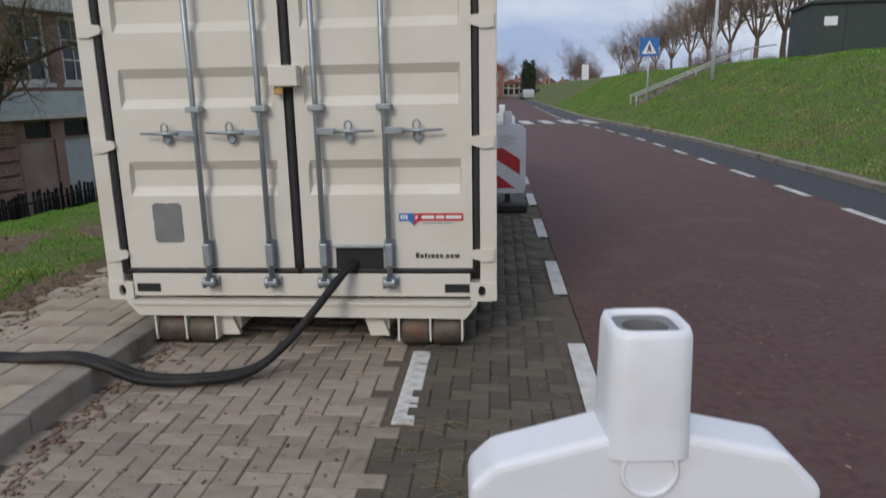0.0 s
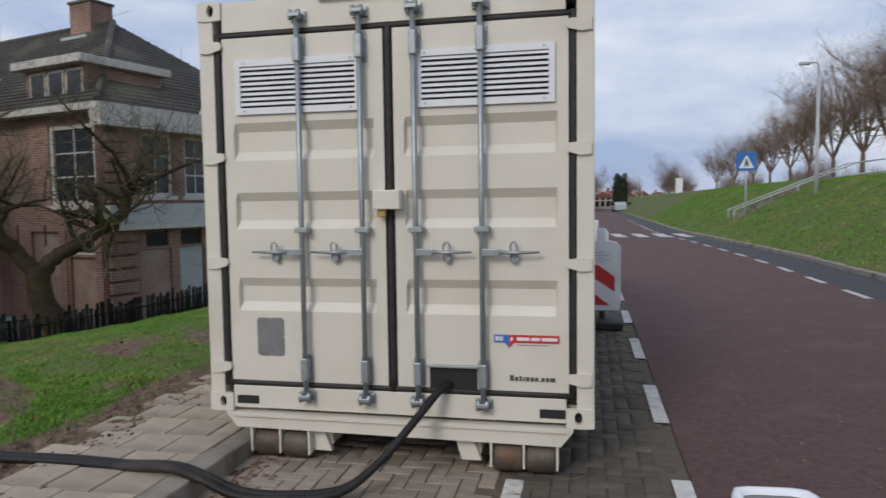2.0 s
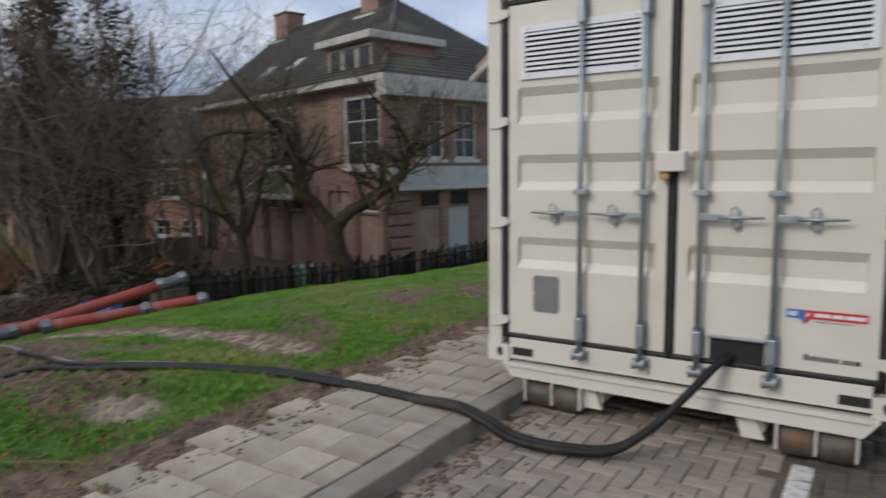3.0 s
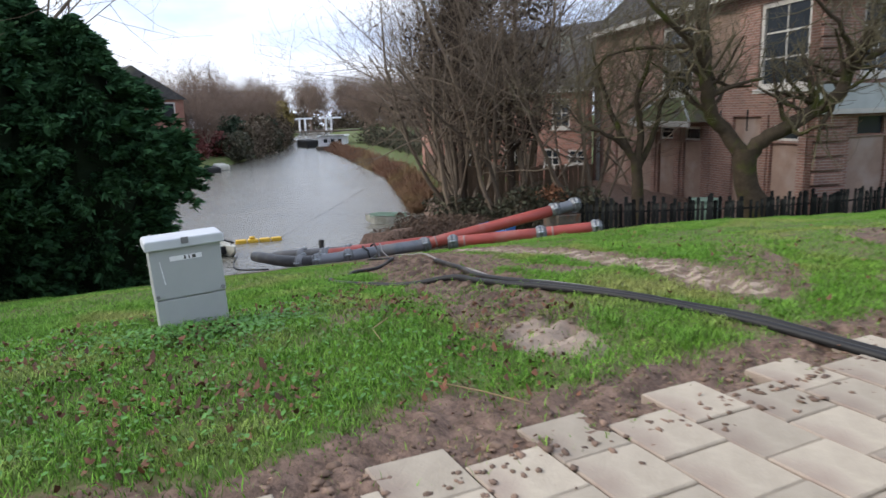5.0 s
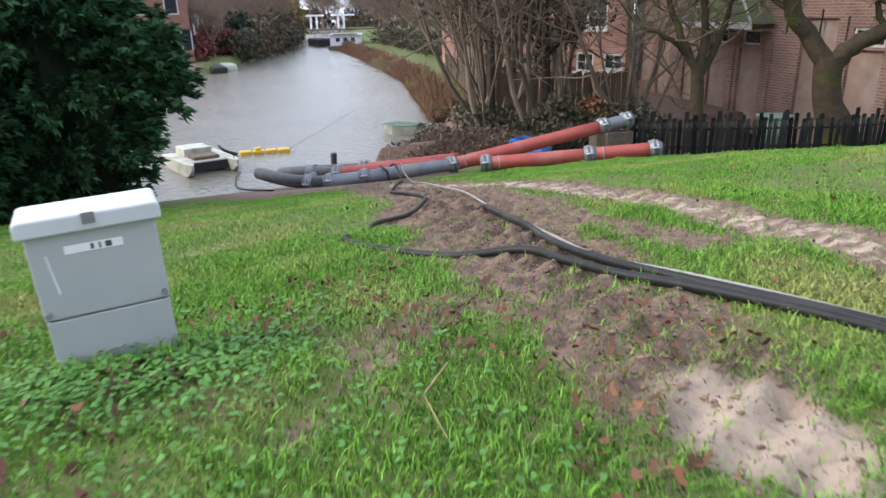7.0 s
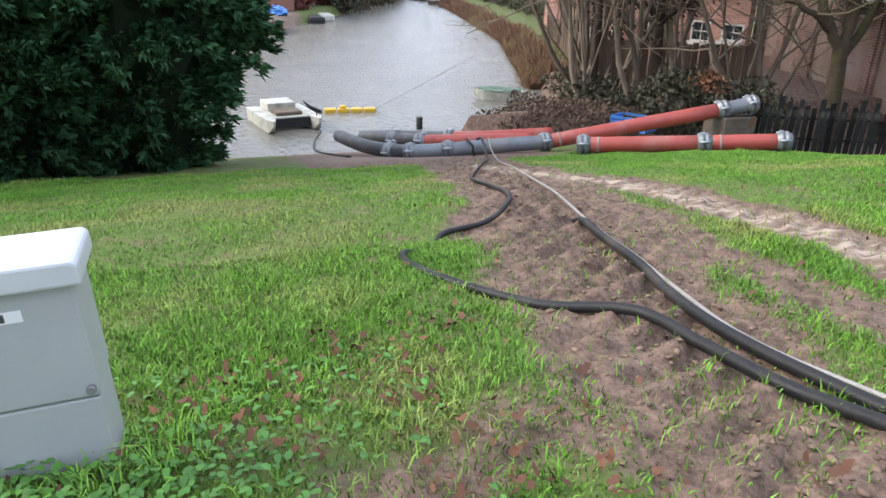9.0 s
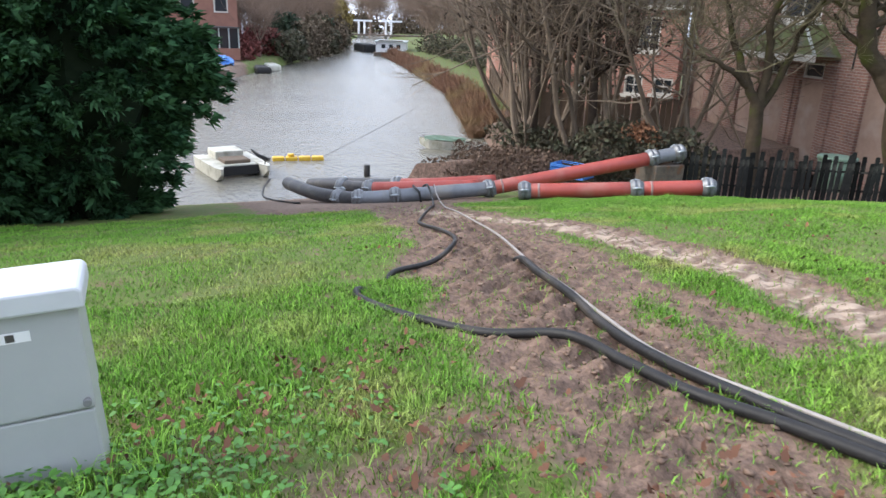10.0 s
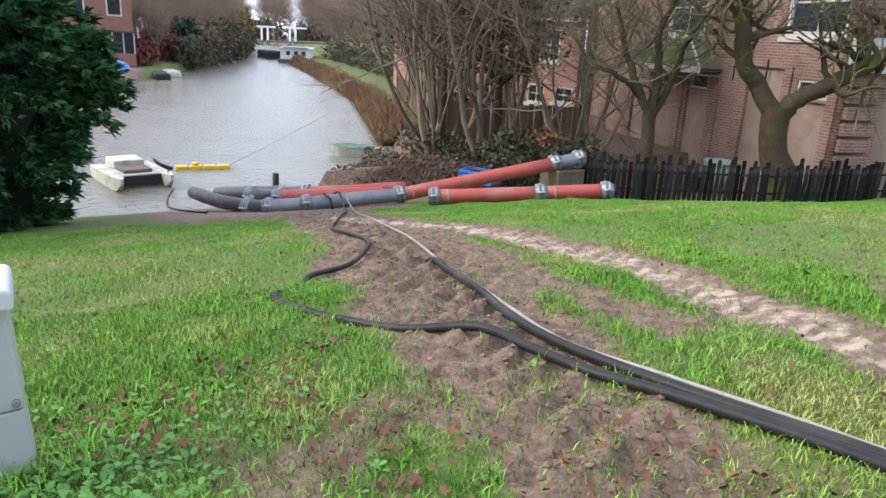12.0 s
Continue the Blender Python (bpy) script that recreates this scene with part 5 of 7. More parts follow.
    tube(bm := bmesh.new(), [(0.4, -0.4, ze + .2), (*r0, zr + 0.03)], 0.10, 8)
    tube(bm, [(*r0, zr + .03), (*r1, zr + .03)], 0.10, 8)
    part("ridge_tiles", bm, M_GREYROOF, rf)
    for x in (-5.7, -12.6):
        ch = placed(part("chimney", B(x - 0.55, x + 0.55, 3.6, 4.5, 7.1, 8.75, bev=0.02), M_BRICK, h, "square brick chimney stack"), HM)
        part("cap", B(x - 0.6, x + 0.6, 3.55, 4.55, 8.75, 8.83), M_STEELD, ch)
        part("flashing", B(x - 0.65, x + 0.65, 3.3, 3.6, 7.45, 7.55), M_LEDGE, ch)
    # dormer over the corner window
    dm = placed(part("dormer", B(-3.25, -0.7, 0.05, 2.6, 4.45, 5.55), M_BRICK, h, "flat-roofed dormer with white fascia"), HM)
    part("dormer_roof", B(-3.5, -0.45, -0.25, 2.8, 5.55, 5.78, bev=0.02), M_TRIM, dm)
    for x in (-3.0, -2.2, -1.4):
        part("pane", B(x, x + 0.6, 0.035, 0.048, 4.75, 5.4), M_GLASS, dm)
        part("window_frame", ring_plate(bmesh.new(), [(x - .06, 4.69), (x + .66, 4.69), (x + .66, 5.46), (x - .06, 5.46)], [(x, 4.75), (x + .6, 4.75), (x + .6, 5.4), (x, 5.4)], 0.02, 0.048), M_TRIM, dm)
    for x, t in ((-6.9, 0.33), (-8.9, 0.30)):
        y, z = -0.4 + 4.4 * t, ze + 0.17 + 3.58 * t
        q = placed(part("skylight", B(-0.32, 0.32, -0.35, 0.35, -0.02, 0.07), M_LEDGE, h, "small pale roof light"), HM @ pose(x, y, z, 39, 0, 0))
    # east gable with white bargeboards
    bm = prism(bmesh.new(), [(3.4, ze + .16), (7.6, ze + .16), (5.5, ze + 1.9)], -0.30, 0.5)
    placed(part("gable", bm, M_BRICKP, h), EM)
    tube(bm := bmesh.new(), [(3.1, -0.36, ze + .12), (5.5, -0.36, ze + 2.05), (7.9, -0.36, ze + .12)], 0.12, 4)
    placed(part("bargeboard", bm, M_TRIM, h, "white bargeboard with fretwork"), EM)
    # mossy canopy
    bm = bmesh.new()
    v = [bm.verts.new(p) for p in ((-8.5, -0.75, 0.80), (-4.45, -0.75, 0.80), (-4.45, -0.003, 0.80), (-8.5, -0.003, 0.80), (-7.6, -0.003, 1.62), (-5.4, -0.003, 1.62), (-5.6, -0.35, 1.45), (-7.4, -0.35, 1.45))]
    for fc in ((0, 1, 6, 7), (1, 2, 5, 6), (3, 0, 7, 4), (7, 6, 5, 4), (0, 3, 2, 1)):
        bm.faces.new([v[k] for k in fc])
    cn = placed(part("canopy", bm, M_MOSS, h, "mossy hipped canopy with white fascia"), HM)
    part("fascia", B(-8.55, -4.4, -0.82, -0.752, 0.66, 0.84), M_TRIM, cn)
    part("hip_flashing", T([(-5.6, -0.36, 1.47), (-4.5, -0.74, 0.84)], 0.04, 6), M_LEDGE, cn)
    part("hip_flashing", T([(-7.4, -0.36, 1.47), (-8.45, -0.74, 0.84)], 0.04, 6), M_LEDGE, cn)
    # closed back
    placed(part("wall", B(-L_, -L_ + 0.35, 0.36, D_, zb, ze), M_BRICK, h), HM)
    placed(part("wall", B(-L_ + .36, -0.36, D_ - .35, D_, zb, ze), M_BRICK, h), HM)
    placed(part("floor_slab", B(-L_ + .36, -.36, .36, D_ - .36, 0.95, 1.15), M_DARK, h), HM)
    return h


villa()


def waterside_house():
    h = thing("waterside_house", "red brick waterside house with arched white windows", "house")
    q, d = Vector((-25.0, 19.2, 0)), Vector((-0.96, -0.28, 0)).normalized()
    n = Vector((0.28, -0.96, 0)).normalized()
    m = Matrix(((-d.x, -n.x, 0, q.x), (-d.y, -n.y, 0, q.y), (0, 0, 1, 0), (0, 0, 0, 1)))
    wins = [(-1.23, -0.33, -1.03, -0.41), (-2.58, -1.71, -1.15, -0.39), (-2.14, -1.15, 0.54, 1.79)]
    arch = [(-4.94, -4.07, -1.45, 0.1), (-6.60, -6.0, -1.45, 0.1), (-7.85, -7.1, -1.55, 0.05)]
    placed(part("wall", holed_wall(bmesh.new(), -11, -0.2, -2.4, 2.05, wins + arch, 0, 0.3), M_BRICK2, h), m)
    for w in wins:
        sash(h, *w, 0.06, m, 2, 2, fr=0.07)
    for w in arch:
        o, i = [], []
        cx, r = (w[0] + w[1]) / 2, (w[1] - w[0]) / 2
        for k in range(9):
            a = math.pi * k / 8
            o.append((cx + r * math.cos(a), w[3] - r + r * math.sin(a)))
            i.append((cx + (r - .07) * math.cos(a), w[3] - r + (r - .07) * math.sin(a)))
        o = [(w[1], w[2])] + o + [(w[0], w[2])]
        i = [(w[1] - .07, w[2] + .07)] + i + [(w[0] + .07, w[2] + .07)]
        g = placed(part("arched_window", ring_plate(bmesh.new(), o, i, -0.03, 0.06), M_TRIM, h, "white arched window with glazing bars"), m)
        part("pane", B(w[0], w[1], 0.065, 0.075, w[2], w[3]), M_GLASS, g)
        for x in (cx - r * .36, cx + r * .36):
            part("glazing_bar", B(x - .018, x + .018, 0.0, 0.05, w[2], w[3] - .1), M_TRIM, g)
        for z in np.linspace(w[2] + .3, w[3] - r, 3):
            part("glazing_bar", B(w[0] + .05, w[1] - .05, 0.0, 0.05, z - .018, z + .018), M_TRIM, g)
        bm = bmesh.new()
        for s in (-1, 1):
            prism(bm, [(cx + s * r * 1.0, w[3] - r * .05), (cx + s * r, w[3] + .02), (cx + s * r * .3, w[3] + .02)], 0.0, 0.1)
        part("arch_brick", bm, M_BRICK2, g)
    placed(part("cornice", B(-11.1, -0.1, -0.28, 0.3, 2.05, 2.2), M_TRIM, h), m)
    bm = bmesh.new()
    v = [bm.verts.new(p) for p in ((-11.2, -0.3, 2.2), (-0.1, -0.3, 2.2), (-0.1, 7, 2.2), (-11.2, 7, 2.2), (-10, 3.3, 5.3), (-0.1, 3.3, 5.3))]
    for fc in ((0, 1, 5, 4), (2, 3, 4, 5), (3, 0, 4), (1, 2, 5), (0, 3, 2, 1)):
        bm.faces.new([v[k] for k in fc])
    placed(part("roof", bm, M_GREYROOF, h), m)
    placed(part("wall", B(-11, -10.7, 0.3, 6.8, -2.4, 2.05), M_BRICK2, h), m)
    st = placed(part("stair", B(-3.7, -3.0, -1.2, -0.003, -2.3, -1.35), M_BRICK2, h), m)
    for k in range(4):
        part("step", B(-3.9 - 0.001 * k, -3.72, -1.2 + .3 * k, -0.95 + .3 * k, -2.3, -2.0 + .2 * k), M_TRIM, st)
    return h


waterside_house()


# ---- plants ----
class Twigs:
    """Collects tapered tubes as plain vertex and face lists."""

    def __init__(self):
        self.v, self.f = [], []

    def tube(self, pts, radii, sides):
        base, up = len(self.v), None
        for i, p in enumerate(pts):
            d = (pts[min(i + 1, len(pts) - 1)] - pts[max(i - 1, 0)])
            d = d.normalized() if d.length > 1e-6 else Vector((0, 0, 1))
            if up is None:
                up = d.orthogonal().normalized()
            up = up - d * up.dot(d)
            up = up.normalized() if up.length > 1e-5 else d.orthogonal().normalized()
            s = d.cross(up)
            for k in range(sides):
                a = 2 * math.pi * k / sides
                self.v.append(p + (math.cos(a) * up + math.sin(a) * s) * float(radii[i]))
        for i in range(len(pts) - 1):
            for k in range(sides):
                k2 = (k + 1) % sides
                self.f.append((base + i * sides + k, base + i * sides + k2, base + (i + 1) * sides + k2, base + (i + 1) * sides + k))

    def mesh(self, name, material, smooth=True):
        me = raw(name, self.v, self.f, material)
        me.polygons.foreach_set("use_smooth", np.full(len(me.polygons), smooth))
        return me


def grow(tw, rng, p, d, length, r, level, up=0.12, wild=0.35, kids=(4, 5, 5, 4), shrink=0.62):
    """A limb that wanders, and its side shoots."""
    segs = 5 if level < 2 else 3
    pts, radii = [p.copy()], [r]
    q, dd = p.copy(), d.copy()
    for k in range(segs):
        dd = (dd + Vector((rng.uniform(-wild, wild), rng.uniform(-wild, wild), rng.uniform(-wild, wild) + up))).normalized()
        q = q + dd * (length / segs)
        pts.append(q.copy())
        radii.append(max(0.0035, r * (1 - 0.62 * (k + 1) / segs)))
    tw[0 if level == 0 or r > 0.045 else 1].tube(pts, radii, 7 if r > 0.05 else (4 if r > 0.012 else 3))
    if level >= len(kids):
        return
    for k in range(kids[level]):
        t = rng.uniform(0.3, 1.0)
        i = min(segs - 1, int(t * segs))
        s = pts[i].lerp(pts[i + 1], t * segs - i)
        side = Vector((rng.gauss(0, 1), rng.gauss(0, 1), rng.gauss(0.15, 0.7))).normalized()
        nd = (dd * rng.uniform(0.4, 0.9) + side).normalized()
        grow(tw, rng, s, nd, length * rng.uniform(0.45, 0.8) * (shrink / 0.62), max(0.004, radii[i] * rng.uniform(0.45, 0.62)), level + 1, up, wild, kids, shrink)


def garden_tree(name_label, base, trunk, limbs, seed, kids=(5, 6, 6, 4), twig=None):
    rng = random.Random(seed)
    t = thing("tree", name_label, "tree", "bare garden trees")
    wood, fine = Twigs(), Twigs()
    wood.tube(smooth_path([Vector(p) for p in trunk[0]], 4), list(np.interp(np.linspace(0, 1, 4 * (len(trunk[0]) - 1) + 1), np.linspace(0, 1, len(trunk[1])), trunk[1])), 12)
    for pts, radii in limbs:
        sp = smooth_path([Vector(p) for p in pts], 4)
        rr = list(np.interp(np.linspace(0, 1, len(sp)), np.linspace(0, 1, len(radii)), radii))
        sp = [p + Vector((rng.uniform(-.03, .03), rng.uniform(-.03, .03), rng.uniform(-.03, .03))) for p in sp]
        wood.tube(sp, rr, 9)
        for k in range(int(len(sp) * .3), len(sp)):
            for _ in range(2 if k > len(sp) * 0.35 else 1):
                side = Vector((rng.gauss(0, 1), rng.gauss(0, 1), rng.gauss(0.4, 0.7))).normalized()
                grow((wood, fine), rng, sp[k], side, rng.uniform(0.7, 1.6), rr[k] * rng.uniform(0.3, 0.5), 1, 0.14, 0.45, kids)
    for nm, o, material in (("trunk", wood, M_BARK), ("crown", fine, twig or M_TWIGG)):
        ob = new(nm, o.mesh(nm, material))
        ob.parent = t
    return t


RV = Vector((0.496, 0.868, 0))


def rp(b, lat, z, dep=0.0):
    v = Vector((b[0], b[1], 0)) + RV * lat + Vector((-0.868, 0.496, 0)) * dep
    return (v.x, v.y, z)


b1 = (-12.25, 13.45)
garden_tree("gnarled bare tree with a mossy forked trunk behind the fence", b1,
            ([rp(b1, .50, -1.75), rp(b1, .30, -1.1), rp(b1, .04, -0.6), rp(b1, -.06, -0.1), rp(b1, -.06, 0.32)], [0.46, 0.33, 0.26, 0.25, 0.27]),
            [([rp(b1, -.12, 0.18), rp(b1, -.42, 0.62, .1), rp(b1, -.78, 1.1, .1), rp(b1, -.98, 1.6), rp(b1, -1.05, 2.1, -.1), rp(b1, -1.5, 2.7, -.3), rp(b1, -2.3, 3.4, -.5), rp(b1, -3.0, 4.4, -.3)], [0.19, 0.17, 0.16, 0.15, 0.12, 0.08, 0.05, 0.02]),
             ([rp(b1, 0, 0.2), rp(b1, .38, 0.58, -.1), rp(b1, .85, 0.82, -.1), rp(b1, 1.4, 1.12, 0), rp(b1, 1.9, 1.5, 0), rp(b1, 2.2, 2.2, .2), rp(b1, 2.6, 2.85, .2), rp(b1, 3.0, 3.8, .2)], [0.19, 0.16, 0.16, 0.15, 0.14, 0.11, 0.07, 0.02]),
             ([rp(b1, -1.02, 1.9), rp(b1, -.85, 2.6, .4), rp(b1, -1.1, 3.5, .6), rp(b1, -.8, 4.5, .5)], [0.09, 0.07, 0.045, 0.015]),
             ([rp(b1, 2.1, 2.0), rp(b1, 2.7, 2.4, -.4), rp(b1, 3.3, 2.7, -.6), rp(b1, 4.0, 2.9, -.5)], [0.08, 0.055, 0.035, 0.012]),
             ([rp(b1, 2.15, 2.1), rp(b1, 1.6, 2.9, -.3), rp(b1, .9, 3.5, -.5), rp(b1, .3, 4.2, -.5)], [0.07, 0.05, 0.03, 0.012]),
             ([rp(b1, -1.4, 2.55), rp(b1, -2.1, 2.6, .3), rp(b1, -2.9, 2.5, .5), rp(b1, -3.6, 2.0, .4)], [0.06, 0.045, 0.03, 0.01])], 11, (2, 4, 3))
b2 = (-14.0, 11.85)
garden_tree("bare bushy tree with greenish twigs beside the villa", b2,
            ([rp(b2, .06, -1.9), rp(b2, .02, -1.0), rp(b2, 0, -0.4), rp(b2, -.05, .1)], [0.20, 0.15, 0.13, 0.12]),
            [([rp(b2, -.03, -0.1), rp(b2, -.35, .55), rp(b2, -.6, 1.2, .2), rp(b2, -.9, 2.0, .2), rp(b2, -1.1, 2.8)], [0.10, 0.08, 0.06, 0.04, 0.015]),
             ([rp(b2, 0, 0), rp(b2, .06, .8), rp(b2, -.1, 1.6, -.2), rp(b2, .2, 2.5, -.2), rp(b2, .1, 3.3)], [0.10, 0.08, 0.06, 0.04, 0.015]),
             ([rp(b2, 0, -0.15), rp(b2, .35, .5, .2), rp(b2, .55, 1.3, .2), rp(b2, 1.0, 2.2, .1), rp(b2, 1.3, 2.9)], [0.08, 0.07, 0.05, 0.03, 0.012]),
             ([rp(b2, -.2, .3), rp(b2, -.8, .7, -.3), rp(b2, -1.4, 1.0, -.2), rp(b2, -1.9, 1.6)], [0.06, 0.05, 0.03, 0.012])], 5, (3, 5, 4))


def thicket():
    """Multi-stemmed bare shrubs on the right bank."""
    rng = random.Random(3)
    for x, y, n, h in ((-19.6, 10.4, 10, 6.5), (-21.5, 11.4, 10, 7.0), (-18.2, 11.4, 8, 7.0), (-23.8, 12.6, 9, 7.5), (-20.0, 12.6, 5, 8.0), (-26.5, 13.6, 9, 7.0), (-30.0, 14.8, 9, 7.0), (-34.0, 16.2, 8, 6.5), (-17.0, 12.6, 6, 5.5), (-22.5, 14.2, 8, 8.0)):
        t = thing("shrub", "bare many-stemmed shrub with tangled brown twigs on the bank", "shrub", "waterside shrubs")
        wood, fine = Twigs(), Twigs()
        for k in range(n):
            p = Vector((x + rng.uniform(-.6, .6), y + rng.uniform(-.6, .6), -2.0))
            d = Vector((rng.gauss(0, .35), rng.gauss(0, .35), 1)).normalized()
            r = rng.choice((0.035, 0.05, 0.075))
            grow((wood, fine), rng, p, d, h * rng.uniform(.7, 1.05), r, 0, 0.09, 0.19, (7, 4, 3) if k % 2 else (6, 4, 3), 0.52)
        for nm, o, material in (("trunk", wood, M_TWIGL), ("crown", fine, M_TWIGL)):
            if o.f:
                ob = new(nm, o.mesh(nm, material))
                ob.parent = t


thicket()


def leaf_cloud(name, centre, radii, n, size, material, seed, label, category, group="", droop=0.0, kind=""):
    """A mass of small leaf blades filling a lumpy ellipsoid."""
    rs = np.random.RandomState(seed)
    d = rs.normal(size=(n, 3))
    d /= np.linalg.norm(d, axis=1)[:, None]
    lump = 1 + 0.18 * np.sin(d[:, 0] * 5 + seed) + 0.15 * np.sin(d[:, 1] * 7 + d[:, 2] * 5)
    r = rs.uniform(0.3, 1.0, n) ** 0.45 * lump
    c = np.array(centre) + d * r[:, None] * np.array(radii)
    a, b = rs.normal(size=(n, 3)), rs.normal(size=(n, 3))
    a /= np.linalg.norm(a, axis=1)[:, None]
    b /= np.linalg.norm(b, axis=1)[:, None]
    s = size * rs.uniform(0.5, 1.3, n)[:, None]
    v = np.stack([c - a * s * .5, c + b * s * .35, c + a * s * .6 - [0, 0, droop], c - b * s * .35], 1).reshape(-1, 3)
    return tagged(new(name, raw(name, v, np.arange(4 * n).reshape(-1, 4), material)), label, category, group, kind)


for k, (x, y, z, rx_, ry_, rz_, n) in enumerate(((-17.6, 11.2, -1.5, 1.3, 1.0, .75, 2600), (-19.4, 10.2, -1.75, 1.2, .9, .55, 2000), (-16.2, 12.0, -1.4, .9, .8, .6, 1500), (-21.8, 11.0, -1.8, 1.4, .8, .5, 1500))):
    leaf_cloud("undergrowth", (x, y, z), (rx_, ry_, rz_), n, 0.13, M_IVY, 20 + k, "dark ivy and bramble undergrowth below the shrubs", "undergrowth", "waterside undergrowth", 0.03)
leaf_cloud("copper_bush", (-17.0, 11.6, -1.05), (.45, .45, .35), 500, 0.10, mat("copper_leaves", (0.26, 0.12, 0.06), (0.20, 0.09, 0.045), 3, .8, rand=.3), 41, "small bush with withered copper leaves", "bush")
leaf_cloud("dead_brush", (-18.4, 8.7, -2.15), (1.7, 1.6, .70), 13000, 0.085, mat("dead_brush", (0.125, 0.080, 0.052), (0.085, 0.055, 0.037), 3, .9, rand=.4), 43, "heap of brown dead reeds and brush at the waterline", "brush heap", droop=0.02, kind="stuff")


def conifer(x, y, z, r, h, seed, lean=0.0):
    """A dense cypress: trunk, near-black core coloured as inner shade, and drooping sprays over an uneven surface."""
    t = thing("conifer", "dense dark green cypress reaching down to the grass", "conifer", "cypress hedge")
    rs = np.random.RandomState(seed)
    part("trunk", T([(x, y, z - 0.3), (x, y, z + h * 0.8)], [0.16, 0.03], 8), M_BARK, t)

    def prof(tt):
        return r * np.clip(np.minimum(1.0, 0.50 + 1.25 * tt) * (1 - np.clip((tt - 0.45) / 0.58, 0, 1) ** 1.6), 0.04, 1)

    # added core under the sprays; its dark colour is the shade between boughs
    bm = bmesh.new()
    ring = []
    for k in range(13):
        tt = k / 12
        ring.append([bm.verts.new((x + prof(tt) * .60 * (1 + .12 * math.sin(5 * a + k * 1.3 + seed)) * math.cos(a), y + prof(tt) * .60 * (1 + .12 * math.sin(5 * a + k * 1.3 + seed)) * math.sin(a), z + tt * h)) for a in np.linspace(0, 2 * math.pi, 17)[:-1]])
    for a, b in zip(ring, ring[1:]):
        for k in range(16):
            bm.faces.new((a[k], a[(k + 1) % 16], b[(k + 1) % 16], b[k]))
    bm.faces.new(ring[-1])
    part("heart", bm, M_INNER_SHADE, t)
    # boughs: each a flat fan that reaches out and droops, set with sprays
    nb, per = 330, 95
    n = nb * per
    bt, ba = rs.uniform(0, 1.0, nb) ** 0.9, rs.uniform(0, 2 * math.pi, nb)
    reach = prof(bt) * rs.uniform(0.86, 1.22, nb)
    wide = rs.uniform(0.10, 0.20, nb)
    q = rs.uniform(0.45, 1.0, (nb, per)) ** 0.7
    sp_a = ba[:, None] + rs.normal(0, 1, (nb, per)) * (wide / np.maximum(reach, .3))[:, None] * 1.5 * (1.25 - q)
    rr = (reach[:, None] * q + rs.normal(0, .04, (nb, per))).ravel()
    a = sp_a.ravel()
    zz = (z + bt[:, None] * h + .30 * q - .62 * np.clip(q - .62, 0, 1) + rs.normal(0, .05, (nb, per))).ravel()
    c = np.stack([x + rr * np.cos(a), y + rr * np.sin(a), zz], -1)
    out = np.stack([np.cos(a), np.sin(a), np.full(n, 0.35)], -1) + rs.normal(0, .35, (n, 3))
    out /= np.linalg.norm(out, axis=1)[:, None]
    side = np.cross(out, rs.normal(size=(n, 3)))
    side /= np.linalg.norm(side, axis=1)[:, None]
    ln = rs.uniform(0.09, 0.24, n)[:, None]
    V_, F_ = [], []
    base = 0
    for q, (w, l_, sp) in enumerate(((0.13, 1.0, 0.0), (0.12, .8, .5), (0.12, .8, -.5))):
        dirv = out + side * sp
        dirv /= np.linalg.norm(dirv, axis=1)[:, None]
        tip = c + dirv * ln * l_ - np.array([0, 0, 1.0]) * ln * 0.18
        s2 = np.cross(dirv, side) * 0.4 + side
        mid = c + dirv * ln * l_ * .45
        tri = np.stack([c, mid + s2 * ln * w, tip, mid - s2 * ln * w], 1).reshape(-1, 3)
        V_.append(tri)
        F_.append(np.arange(4 * n).reshape(-1, 4) + base)
        base += 4 * n
    ob = new("foliage", raw("foliage", np.concatenate(V_), np.concatenate(F_), M_CONIFER))
    ob.parent = t
    return t


for k, (x, y, r, h) in enumerate(((-15.3, 0.15, 1.75, 4.7), (-14.9, -1.5, 1.95, 5.6), (-16.4, -0.7, 1.8, 5.6), (-14.4, -3.5, 2.0, 5.2), (-13.8, -5.6, 2.0, 5.0), (-16.2, -3.4, 1.9, 5.6))):
    conifer(x, y, float(height(x, y)) - 0.1 if height(x, y) > -2.2 else -1.9, r, h, 50 + k)

# bare sapling in front of the hedge and a bare tree behind it
rng = random.Random(77)
for (x, y, z, d, ln, r, lab) in ((-12.4, -1.6, -1.1, (0.1, 0.35, 1), 2.6, 0.028, "pale leafless sapling in front of the hedge"), (-21.5, -3.0, -1.8, (0, .1, 1), 7.5, 0.16, "tall bare tree behind the hedge")):
    t = thing("sapling" if r < .1 else "tree", lab, "tree")
    wood, fine = Twigs(), Twigs()
    grow((wood, fine), rng, Vector((x, y, z)), Vector(d).normalized(), ln, r, 0, 0.12, 0.22, (7, 5, 3) if r < .1 else (9, 6, 5, 3), 0.62)
    for nm, o in (("trunk", wood), ("crown", fine)):
        ob = new(nm, o.mesh(nm, M_TWIG))
        ob.parent = t


